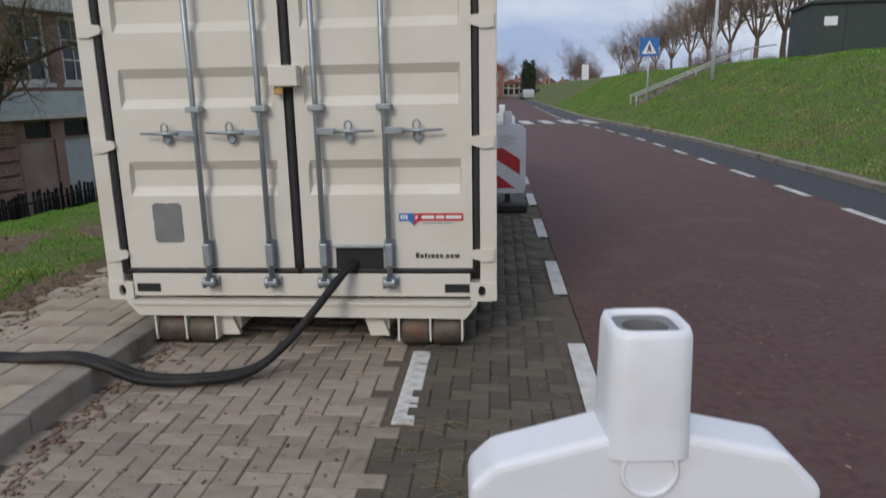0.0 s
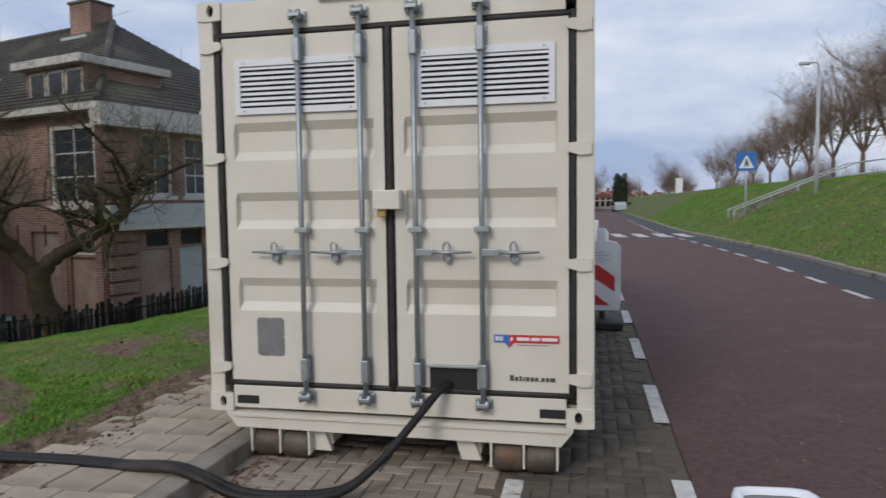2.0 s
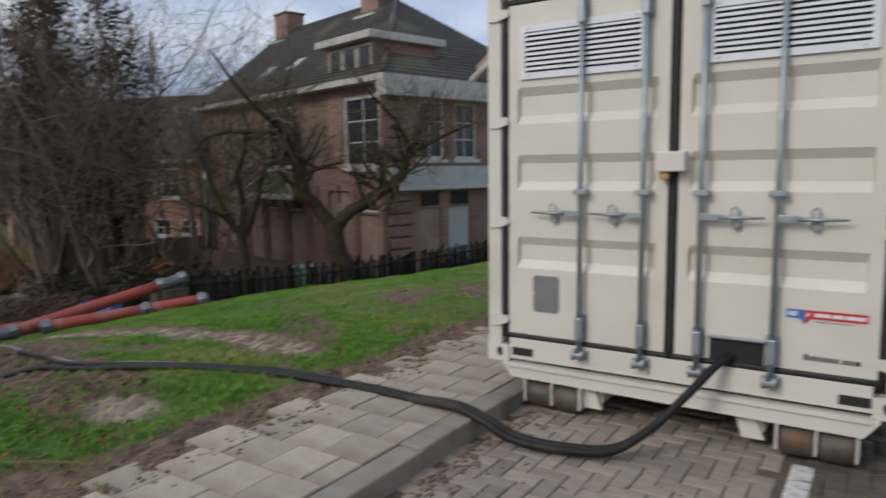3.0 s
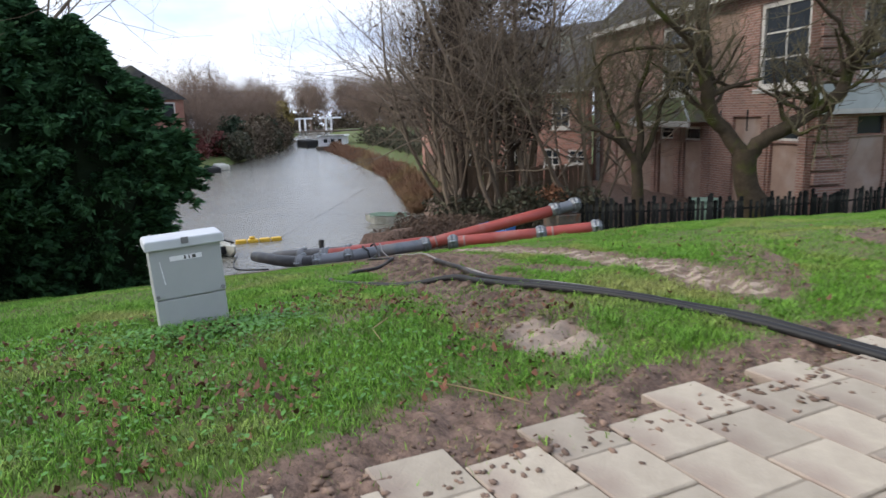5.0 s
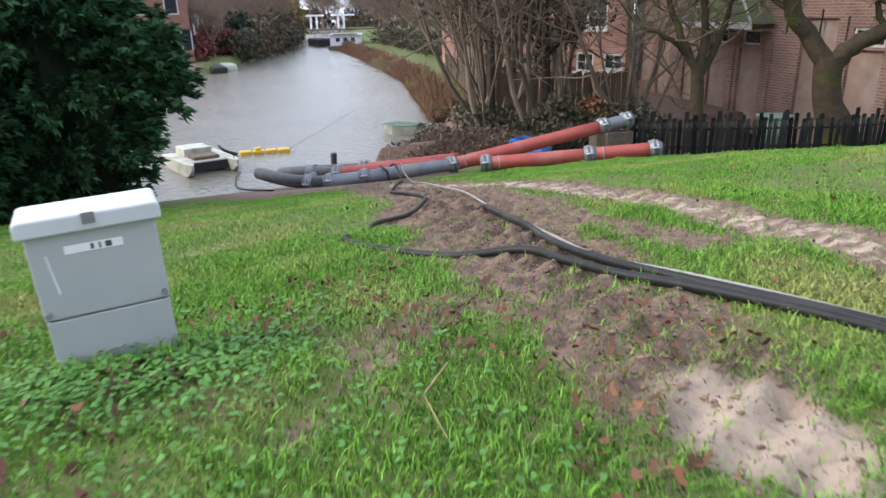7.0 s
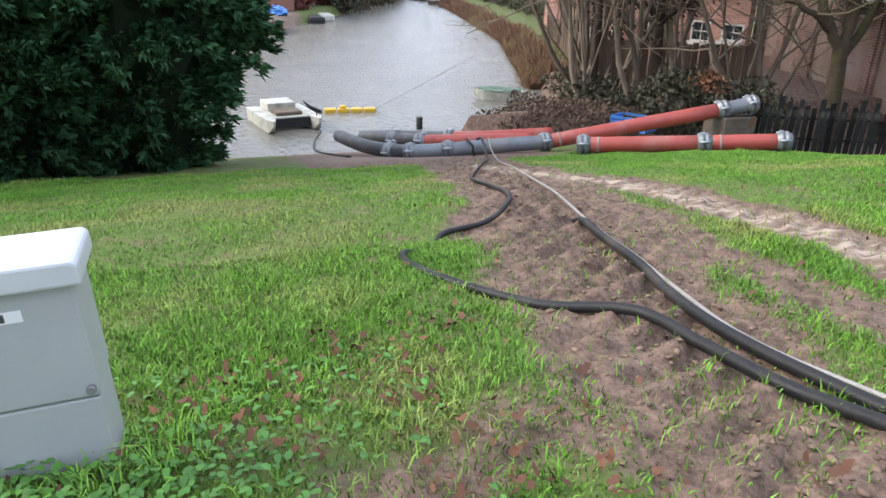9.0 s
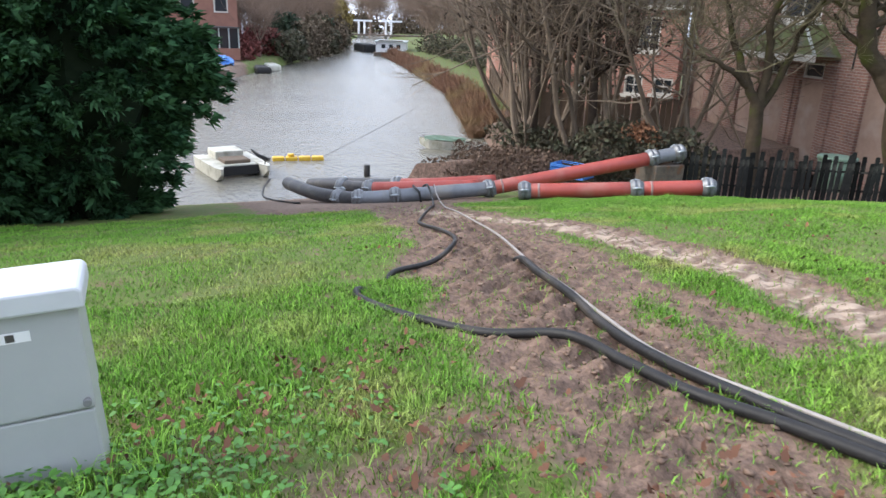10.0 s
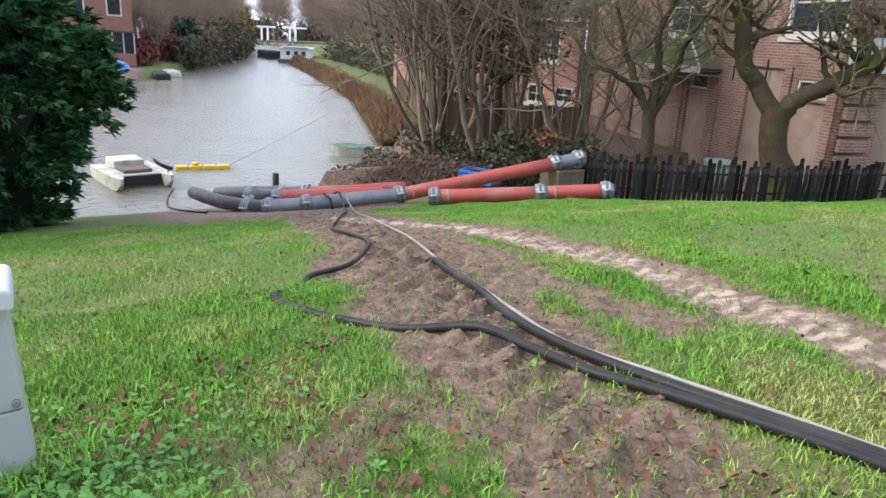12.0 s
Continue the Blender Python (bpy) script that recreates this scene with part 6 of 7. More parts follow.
# ---- row of bare trees on the dike and far woods ----
def park_tree_mesh(seed, h):
    rng = random.Random(seed)
    wood, fine = Twigs(), Twigs()
    r = h * 0.022
    top = Vector((0, 0, h * 0.28))
    wood.tube([Vector((0, 0, -0.3)), Vector((0.05, 0, h * .14)), top], [r * 1.3, r, r * .85], 8)
    for k in range(7):
        a = 2 * math.pi * k / 7 + rng.uniform(-.3, .3)
        d = Vector((math.cos(a) * .62, math.sin(a) * .62, 1)).normalized()
        grow((wood, fine), rng, top, d, h * rng.uniform(.5, .68), r * .5, 0, 0.14, 0.14, (10, 8, 5), 0.52)
    return wood.mesh("trunk", M_TWIGP), fine.mesh("crown", M_TWIGP)


PARK = [park_tree_mesh(s, 9.0) for s in (1, 2, 3)]


def park_tree(k, x, y, z, s, turn, label, group):
    t = thing("tree", label, "tree", group)
    t.matrix_basis = pose(x, y, z, 0, 0, turn) @ Matrix.Scale(s, 4)
    for nm, me in zip(("trunk", "crown"), PARK[k % 3]):
        ob = new(nm, me)
        ob.parent = t
    return t


for k, (x, y, s) in enumerate(((16.6, 33.0, .95), (15.8, 38.5, .95), (17.3, 45, .98), (18.2, 52, 1.0), (18.6, 59, 1.0), (19.2, 67, 1.0), (20, 76, 1.0), (21, 88, .95), (22, 101, .95), (22.5, 116, .95), (23, 134, .95))):
    park_tree(k, x, y, float(height(x, y)) - 0.05, s * 0.86, 57 * k, "bare winter tree in a row on the dike", "trees on the dike")
rng = random.Random(9)
for k in range(30):
    y = 150 + 14 * (k % 6)
    x = 2 + 2.4 * k + rng.uniform(-3, 3)
    park_tree(k, x, y, 0.5, rng.uniform(.6, .95), rng.uniform(0, 360), "distant bare tree in a wood", "distant woods")
for k in range(26):
    x = -55 - 5.0 * (k % 17) - rng.uniform(0, 5)
    lft = k % 2
    y = float(on_line(LEFT_BANK if lft else RIGHT_BANK, x)) + (-rng.uniform(4, 14) if lft else rng.uniform(5, 16))
    park_tree(k, x, y, -1.8, rng.uniform(.55, .95), rng.uniform(0, 360), "bare tree along the canal bank", "canal bank trees")
for k in range(22):
    x = -175 - 3 * (k % 5)
    park_tree(k, x, 5 + 4.4 * k, -1.8, rng.uniform(.8, 1.2), rng.uniform(0, 360), "distant bare tree beyond the bridge", "distant woods")
for k in range(16):
    park_tree(k, -205 - 6 * (k % 4), 42 + 3.2 * k, -1.8, rng.uniform(1.1, 1.6), rng.uniform(0, 360), "distant bare tree closing the canal view", "distant woods")
for k in range(12):
    park_tree(k, -34 - 5 * k, float(on_line(RIGHT_BANK, -34 - 5 * k)) + rng.uniform(6, 11), -1.8, rng.uniform(.5, .75), rng.uniform(0, 360), "bare tree on the far garden bank", "canal bank trees")

for k in range(9):
    x = -60 - 4.2 * k
    park_tree(k, x, float(on_line(LEFT_BANK, x)) - rng.uniform(2.0, 4.5), -1.8, rng.uniform(.45, .75), rng.uniform(0, 360), "bare tree leaning over the canal", "canal bank trees")
for k in range(9):
    x = -31 - 5.5 * k
    leaf_cloud("undergrowth", (x, float(on_line(RIGHT_BANK, x)) + 5.5, -1.1), (2.8, 1.6, .9 + .3 * (k % 3)), 1500, .24, M_IVY, 140 + k, "dark bramble undergrowth beyond the canal path", "undergrowth", "path undergrowth", 0.05)
# brushwood that closes the foot of the far woods and the left bank
M_BRUSH = mat("far_brushwood", (0.150, 0.115, 0.085), (0.095, 0.078, 0.052), 0.5, 0.95, rand=0.45, spec=0.1)
for k in range(16):
    leaf_cloud("brushwood", (-182 - 5 * (k % 3), 2 + 6.4 * k, -.2), (4, 5.2, 2.6 + .7 * (k % 3)), 1500, .75, M_BRUSH, 200 + k, "distant bare brushwood under the trees", "brushwood", "far brushwood", 0.1)
for k in range(9):
    x = -63 - 5.2 * k
    leaf_cloud("brushwood", (x, float(on_line(LEFT_BANK, x)) - 1.0, -1.0 + .25 * (k % 3)), (3.0, 1.5, 1.3 + .5 * (k % 3)), 1900, .33, M_BRUSH if k % 3 else M_IVY, 230 + k, "tangled brown brushwood leaning over the canal edge", "brushwood", "bank brushwood", 0.1)


def alder(x, y, h, seed):
    """A tall bare alder with small dark cones and catkins in its crown."""
    rng = random.Random(seed)
    t = thing("tree", "tall dark bare alder hung with small cones on the bank", "tree", "waterside alders")
    wood, fine = Twigs(), Twigs()
    stem = [Vector((x + .10 * math.sin(k * 1.3 + seed) * k / 4, y + .08 * math.cos(k * 1.1) * k / 4, -2.0 + h * k / 8)) for k in range(9)]
    wood.tube(stem, list(np.linspace(.13, .02, 9)), 8)
    cones = []
    for k in range(34):
        q = rng.uniform(.22, .98)
        i = min(7, int(q * 8))
        p = stem[i].lerp(stem[i + 1], q * 8 - i)
        a = rng.uniform(0, 2 * math.pi)
        d = Vector((math.cos(a), math.sin(a), rng.uniform(.35, .9))).normalized()
        ln = h * .24 * (1.15 - q)
        grow((wood, fine), rng, p, d, ln, .028 * (1.2 - q) + .006, 1, 0.08, 0.22, (0, 6, 4), 0.6)
        for _ in range(70):
            cones.append(p + d * ln * rng.uniform(.35, 1.25) + Vector((rng.gauss(0, .2), rng.gauss(0, .2), rng.gauss(0, .2))))
    for nm, o in (("trunk", wood), ("crown", fine)):
        ob = new(nm, o.mesh(nm, M_ALDER))
        ob.parent = t
    c = np.array(cones)
    rs = np.random.RandomState(seed)
    u, w = rs.normal(0, .035, c.shape), rs.normal(0, .035, c.shape)
    ob = new("catkin_crown", raw("catkin_crown", np.stack([c - u, c + w, c + u, c - w], 1).reshape(-1, 3), np.arange(4 * len(c)).reshape(-1, 4), M_ALDER))
    ob.parent = t
    return t


M_ALDER = mat("dark_alder_bark", (0.060, 0.045, 0.034), (0.038, 0.029, 0.023), 4, 0.95, rand=0.3, spec=0.1)
for k, (x, y, h) in enumerate(((-20.3, 10.5, 9.5), (-21.9, 11.3, 10.5), (-23.6, 12.3, 10.0), (-19.2, 11.6, 9.0), (-26.0, 13.2, 9.0))):
    alder(x, y, h, 300 + k)
# reeds along the right bank, one mass
rs = np.random.RandomState(8)
n = 26000
x = -24.5 - 60 * rs.uniform(0, 1, n) ** 1.5
y = np.array(on_line(RIGHT_BANK, x)) + 0.15 + np.abs(rs.normal(0, 0.55, n))
h_ = rs.uniform(0.15, 0.75, n) * (0.75 + 0.45 * wobble(x, y, 0.8, 2.0)) * np.clip((-x - 20.5) / 6, 0.3, 1)
dx, dy = rs.normal(0, .16, n), rs.normal(0, .16, n)
zb_ = np.maximum(height(x, y), WATER) - .05
w_ = 0.010 + 0.0005 * (-x)
a_ = rs.uniform(0, 6.28, n)
v = np.stack([np.stack([x - w_ * np.cos(a_), y - w_ * np.sin(a_), zb_], -1), np.stack([x + w_ * np.cos(a_), y + w_ * np.sin(a_), zb_], -1), np.stack([x + dx, y + dy, zb_ + h_], -1)], 1).reshape(-1, 3)
tagged(new("reeds", raw("reeds", v, np.arange(3 * n).reshape(-1, 3), M_REED)), "dry brown reeds along the canal bank", "reeds", kind="stuff")


# ---- on and by the water ----
def catamaran():
    b = thing("catamaran", "small weathered white catamaran boat moored at the slip", "boat", at=(-20.5, 2.7, WATER), turn=12)
    for s in (-1, 1):
        bm = bmesh.new()
        rows = []
        for t, w, zb, zt in ((0, .05, .28, .46), (.12, .15, .02, .45), (.5, .19, -.1, .44), (1, .19, -.1, .44)):
            yy = 1.1 * 0 + (1.25 - 2.9 * t)
            rows.append([bm.verts.new((yy, s * .78 + dx_, z)) for dx_, z in ((-w, zt), (-w * .7, zb), (w * .7, zb), (w, zt))])
        for a, c in zip(rows, rows[1:]):
            for k in range(4):
                bm.faces.new((a[k], a[(k + 1) % 4], c[(k + 1) % 4], c[k]))
        bm.faces.new(rows[0])
        bm.faces.new(rows[-1][::-1])
        part("hull", bm, M_BOATW, b, "algae-stained white hull")
    part("deck", B(-1.6, 0.6, -.62, .62, .36, .44, bev=.02), M_BOATW, b)
    part("front_beam", B(.55, .68, -.66, .66, .10, .40), M_DARK, b)
    part("cabin", B(-1.5, -.5, -.5, .5, .44, .72, bev=.04), M_BOATW, b)
    part("bench", B(-.4, .4, -.45, .45, .44, .56, bev=.02), M_TWIG, b)
    part("rail_post", T([(.9, .78, .44), (.9, .78, .66)], .02, 6), M_DARK, b)
    b.matrix_basis = pose(-20.5, 2.7, WATER, 0, 0, 12) @ Matrix.Scale(0.68, 4)
    return b


catamaran()
fl = thing("float_boom", "yellow segmented float boom drifting on the canal", "float", at=(-21.9, 4.45, WATER), turn=84)
for k in range(4):
    part("float", B(-.68 + .34 * k, -.37 + .34 * k, -.11, .11, -.03, .10, bev=.03), M_YELLOW, fl)
part("cap", T([(-.2, 0, .10), (-.2, 0, .17)], .08, 10), M_YELLOW, fl)
part("motor", T([(-.75, .02, .0), (-1.05, .1, .12), (-1.2, .15, .28)], [.06, .05, .02], 8), M_DARK, fl)
solo("mooring_rope", T(smooth_path([(-21.95, 5.1, WATER + .05), (-24.5, 7.2, WATER + .3), (-27.5, 10, WATER + .8)], 8), .006, 5), M_HOSE, "thin dark line running over the water", "rope")
solo("mooring_post", T([(-19.6, 5.68, -2.9), (-19.6, 5.68, -2.04), (-19.6, 5.68, -2.02)], [.075, .075, .06], 12), M_RUBBER, "black round mooring post at the bank", "post")
solo("slip_rope", T(smooth_path([(-18.9, 3.3, -2.1), (-17.6, 3.0, -2.0), (-16.4, 2.9, -1.9), (-15.2, 3.3, -1.72)], 6), .02, 6), M_HOSE, "rope lying over the muddy slipway", "rope")


def dinghy(x, y, turn):
    b = thing("dinghy", "small open boat under a green tarpaulin", "boat", at=(x, y, WATER), turn=turn)
    bm = bmesh.new()
    rows = []
    for t, w, z0, z1 in ((0, .06, .2, .52), (.2, .38, -.05, .45), (.5, .52, -.1, .40), (.85, .48, -.08, .40), (1, .42, 0, .42)):
        yy = -1.25 + 2.5 * t
        rows.append([bm.verts.new((dx_, yy, z)) for dx_, z in ((-w, z1), (-w * .7, z0), (w * .7, z0), (w, z1))])
    for a, c in zip(rows, rows[1:]):
        for k in range(3):
            bm.faces.new((a[k], a[k + 1], c[k + 1], c[k]))
    bm.faces.new(rows[0])
    bm.faces.new(rows[-1][::-1])
    part("hull", bm, M_BOATW, b)
    bm = bmesh.new()
    g = [[bm.verts.new(((i - 3) * .17 * (1 - .5 * abs(j - 3) / 4), -1.0 + j * .33, .42 + .16 * (1 - abs(i - 3) / 3) + .05 * math.sin(i * 2 + j))) for i in range(7)] for j in range(7)]
    for j in range(6):
        for i in range(6):
            bm.faces.new((g[j][i], g[j][i + 1], g[j + 1][i + 1], g[j + 1][i]))
    part("tarpaulin", bm, M_TARPG, b, "sagging green tarpaulin")
    part("seat", B(-.4, .4, .95, 1.12, .3, .34), M_BOATW, b)
    return b


dinghy(-23.0, 9.5, -30).matrix_basis = pose(-22.9, 9.0, WATER, 0, 0, -24) @ Matrix.Scale(0.62, 4)
cr = thing("crate", "blue plastic crate on the bank", "crate", at=(-16.75, 9.6, -1.86), turn=30)
for z in (0.0, .12, .22):
    part("rim", ring_plate(bmesh.new(), [(-.42, z), (.42, z), (.42, z + .05), (-.42, z + .05)], [(-.38, z + .015), (.38, z + .015), (.38, z + .035), (-.38, z + .035)], -.26, -.24), M_TARP, cr)
    part("rim", ring_plate(bmesh.new(), [(-.42, z), (.42, z), (.42, z + .05), (-.42, z + .05)], [(-.38, z + .015), (.38, z + .015), (.38, z + .035), (-.38, z + .035)], .24, .26), M_TARP, cr)
part("side", B(-.42, .42, -.238, .238, .0, .03), M_TARP, cr)
for x in (-.42, .40):
    part("side", B(x, x + .02, -.26, .26, 0, .27), M_TARP, cr)
gb = thing("garden_bin", "green plastic garden bin behind the fence", "bin", at=(-13.25, 13.3, -1.55), turn=20)
part("tub", T([(0, 0, 0), (0, 0, .60)], [.26, .34], 14), M_TARPG, gb)
part("rim", T([(0, 0, .60), (0, 0, .66)], [.36, .36], 14), M_TARPG, gb)
hb = thing("houseboat", "white flat-roofed houseboat with small windows", "houseboat", at=(-78.4, 24.5, WATER), turn=-20)
part("hull", B(-6, 1.9, -1.85, 1.85, -.3, .38, bev=.1), M_STEELD, hb)
part("cabin", B(-5.5, 1.5, -1.6, 1.6, .38, 1.42, bev=.04), M_WHITE, hb)
part("roof", B(-5.7, 1.7, -1.75, 1.75, 1.42, 1.52), M_LEDGE, hb)
part("flower_box", B(1.0, 1.6, -1.3, 1.3, 1.52, 1.62), M_STEELD, hb)
for y in (-1.0, -.2, .6):
    part("window", B(1.5, 1.52, y, y + .42, .8, 1.2), M_GLASS, hb)
solo("barge", B(-90, -85, 23.2, 25.0, WATER - .2, WATER + .9, bev=.2), M_DARK, "small dark barge on the canal", "boat")
br = thing("drawbridge", "white wooden drawbridge across the canal far away", "bridge", at=(-148.7, 43, 0), turn=0)
for y in (-3.2, 2.6):
    for dy in (-.6, .6):
        part("post", B(-.2, .2, y + dy - .16, y + dy + .16, -2.4, 1.2), M_WHITE, br)
part("beam", B(-.25, .25, -6, -1.0, 1.0, 1.35), M_WHITE, br)
part("beam", B(-.25, .25, 0.5, 5.5, 1.05, 1.40), M_WHITE, br)
part("deck", B(-2, 2, -14, 14, -1.75, -1.45), M_STEELD, br)


def simple_house(x, y, z, w, d, h, rh, turn, wallm, roofm, label, storeys=2, bays=3):
    t = thing("house", label, "house", "far houses", at=(x, y, z), turn=turn)
    part("wall", B(-w / 2, w / 2, -d / 2, d / 2, 0, h), wallm, t)
    bm = prism(bmesh.new(), [(-w / 2 - .25, h), (w / 2 + .25, h), (0, h + rh)], -d / 2 - .2, d / 2 + .2)
    rf = part("roof", bm, roofm, t)
    part("chimney", B(-.3, .3, d * .2, d * .2 + .6, h + rh * .6, h + rh + .7), wallm, rf)
    for s in range(storeys):
        z0 = .8 + s * h / storeys
        for k in range(bays):
            xx = -w / 2 + w * (k + .5) / bays
            q = part("window", B(xx - .5, xx + .5, -d / 2 - .05, -d / 2 - .005, z0, z0 + 1.3), M_TRIM, t)
            part("pane", B(xx - .4, xx + .4, -d / 2 - .06, -d / 2 - .052, z0 + .1, z0 + 1.2), M_GLASS, q)
            yy = -d / 2 + d * (k + .5) / bays
            q = part("window", B(w / 2 + .005, w / 2 + .05, yy - .45, yy + .45, z0, z0 + 1.3), M_TRIM, t)
            part("pane", B(w / 2 + .052, w / 2 + .06, yy - .36, yy + .36, z0 + .1, z0 + 1.2), M_GLASS, q)
    return t


simple_house(-60, 2.0, -1.7, 7, 8, 4.6, 2.4, 105, M_FARBRICK, M_GREYROOF, "waterside brick house with grey tiled roof and conservatory")
cv = thing("conservatory", "white glazed conservatory at the waterside house", "conservatory", at=(-55.6, 4.6, -1.7), turn=15)
part("frame", B(-1.2, 1.2, -1.4, 1.4, 0, .8), M_FARBRICK, cv)
for y in np.linspace(-1.36, 1.36, 5):
    part("mullion", B(1.12, 1.2, y - .035, y + .035, .8, 2.1), M_LEDGE, cv)
part("pane", B(-1.15, 1.1, -1.35, 1.35, .8, 2.1), M_GLASS, cv)
part("roof", B(-1.3, 1.3, -1.5, 1.5, 2.1, 2.2), M_GREYROOF, cv)
simple_house(-68, 3.5, -1.7, 6, 8, 3.4, 2.4, 105, M_FARBRICK, M_GREYROOF, "waterside brick house with dark tiled roof")
simple_house(-76, 6.5, -1.7, 6, 8, 3.2, 2.4, 105, M_WHITE, M_GREYROOF, "white gabled waterside house")
for k, (x, y, w, h, m, r) in enumerate(((-7.5, 92, 8, 5, M_FARBRICK, M_FARROOF), (-6, 104, 7, 5, M_WHITE, M_FARROOF), (-3.6, 116, 8, 5, M_FARBRICK, M_FARROOF), (-1.2, 128, 4.4, 3.6, M_FARBRICK, M_FARROOF), (2.4, 140, 3.2, 2.6, M_BEIGE, M_FARROOF), (4.7, 162, 4, 2.8, M_FARBRICK, M_FARROOF), (9.2, 176, 5, 2.6, M_WHITE, M_FARROOF), (13.2, 184, 5, 2.6, M_FARBRICK, M_FARROOF), (17.5, 186, 5, 2.2, M_BEIGE, M_FARROOF), (-16, 84, 9, 5, M_FARBRICK, M_FARROOF))):
    simple_house(x, y, -0.4, w, 7, h, w * .38, 5 * (k % 3), m, r, "far village house with tiled roof")
for k, (x, y, z, r) in enumerate(((-57, 6.2, -1.2, 1.6), (-64, 8.8, -1.0, 1.8), (-70, 11.3, -.6, 2.0))):
    leaf_cloud("bush", (x, y, z), (r, r, r * .9), 1500, .35, mat("red_hedge", (.16, .04, .035), (.11, .035, .03), 2, .9, rand=.3) if k < 2 else M_EVERG, 60 + k, "clipped hedge by the far canal bank", "hedge", "canal bank hedges")
bm = bmesh.new()
bmesh.ops.create_icosphere(bm, subdivisions=4, radius=1.0)
for v in bm.verts:
    c = v.co.copy()
    lump = 1 + .22 * math.sin(c.x * 5 + 1) * math.sin(c.y * 6) + .12 * math.sin(c.z * 11 + c.x * 9)
    v.co = (-50.6 + .8 * c.x * lump, 4.8 + .62 * c.y * lump, -1.62 + max(c.z, -.1) * .42 * lump + .05 * math.sin(c.y * 14))
solo("tarpaulin", bm, M_TARP, "heap under a blue tarpaulin on the quay", "tarpaulin")
solo("quay", B(-58, -44, 4.0, 4.6, -2.9, -1.6), M_STEELD, "low brick quay wall of the left bank", "quay", kind="structure")
for k, (x, y) in enumerate(((-55, 8.4), (-52.5, 7.4))):
    solo("rowing_boat", B(x - 1.2, x + 1.2, y - .5, y + .5, WATER - .1, WATER + .4, bev=.15), M_BOATW if k == 0 else M_DARK, "small moored rowing boat", "boat", "moored rowing boats")
wl_ = leaf_cloud("willow", (-100, 23.0, .9), (2.2, 2.2, 2.6), 3000, .5, mat("willow_yellow", (.26, .20, .06), (.20, .15, .05), 2, .9, rand=.3), 71, "yellowish weeping willow by the canal", "tree", droop=.5)
for k in range(2):
    x = -68 - 16 * k
    leaf_cloud("evergreen", (x, float(on_line(LEFT_BANK, x)) - 2.5, -.1), (1.8, 1.6, 1.9), 1400, .4, M_EVERG, 80 + k, "dark evergreen shrub on the canal bank", "shrub", "bank evergreens")
for k in range(6):
    leaf_cloud("roadside_bush", (-5.5 - .3 * k, 62 + 7 * k, .6), (1.8, 2.6, 1.5), 900, .35, M_EVERG, 90 + k, "dark evergreen bush by the road", "bush", "roadside bushes")
sp_ = leaf_cloud("spruce", (5.9, 134, 3.2), (1.3, 1.3, 3.6), 2200, .5, M_EVERG, 99, "tall dark spruce among the village roofs", "tree", droop=.3)


# ---- by the dike ----
sg = thing("crossing_sign", "blue pedestrian crossing sign on a grey pole", "traffic sign", at=(6.67, 32.5, 0.4), turn=0)
part("pole", T([(0, 0, -.2), (0, 0, 3.2)], .04, 10), M_POST, sg)
bd_ = part("plate", B(-.42, .42, -.06, -.045, 2.45, 3.25, bev=.004), M_BLUE, sg)
part("triangle", prism(bmesh.new(), [(-.32, 2.56), (.32, 2.56), (0, 3.13)], -.068, -.062), M_WHITE, bd_)
part("symbol", prism(bmesh.new(), [(-.10, 2.62), (-.04, 2.62), (0, 2.74), (.05, 2.62), (.11, 2.62), (.05, 2.86), (.02, 2.98), (-.02, 2.98), (-.05, 2.84)], -.074, -.069), M_INK, bd_)
lp = thing("street_lamp", "tall grey street lamp on the dike slope", "street lamp", at=(8.73, 29.9, 1.3), turn=0)
part("pole", T([(0, 0, -.3), (0, 0, 1.5), (0, 0, 5.4)], [.085, .075, .05], 12), M_POST, lp)
part("arm", T(smooth_path([(0, 0, 5.4), (-.03, 0, 5.55), (-.15, 0, 5.62), (-.35, 0, 5.6)], 4), .03, 8), M_POST, lp)
part("lantern", B(-.72, -.32, -.10, .10, 5.53, 5.65, bev=.03), M_POST, lp)
gx_ = thing("transformer_kiosk", "dark green transformer kiosk on the dike", "kiosk", at=(10.95, 26.3, 2.25), turn=-8)
part("body", B(0, 3.2, 0, 3.0, -.1, 2.0, bev=.01), M_GBOX, gx_)
part("roof", prism(bmesh.new(), [(-.12, 2.0), (3.3, 2.0), (3.3, 2.28), (-.12, 2.1)], -.12, 3.1), M_GBOX, gx_)
part("notice", B(.38, .80, -.012, -.002, 1.25, 1.55), M_WHITE, gx_)
part("door_seam", B(1.05, 1.07, -.006, -.001, 0, 1.95), M_DARK, gx_)
rl = thing("stair_railing", "pale steel handrail beside steps up the dike", "railing")
for off in (0, 1.3):
    for dz in (0.95, 0.45):
        part("rail", T([(6.2, 32.7 + off, .35 + dz - .2), (6.35, 32.7 + off, .42 + dz - .2), (11.0, 32.2 + off, 2.35 + dz - .2), (12.0, 32.1 + off, 2.45 + dz - .2)], .03, 8), M_POST, rl)
    for x in (6.25, 8.76, 11.0):
        part("post", T([(x, 32.7 - (x - 6.2) * .1 + off, float(height(x, 32.7)) - .2), (x, 32.7 - (x - 6.2) * .1 + off, float(np.interp(x, (6.2, 11), (.40, 2.35))) + .75)], .03, 8), M_POST, rl)
stp = thing("dike_steps", "concrete steps climbing the grassy dike", "steps")
for k in range(12):
    x = 6.4 + .38 * k
    part("step", B(x, x + .42, 32.75, 33.9, float(height(x, 33.0)) - .15, float(height(x + .3, 33.0)) + .04), M_KERB, stp)
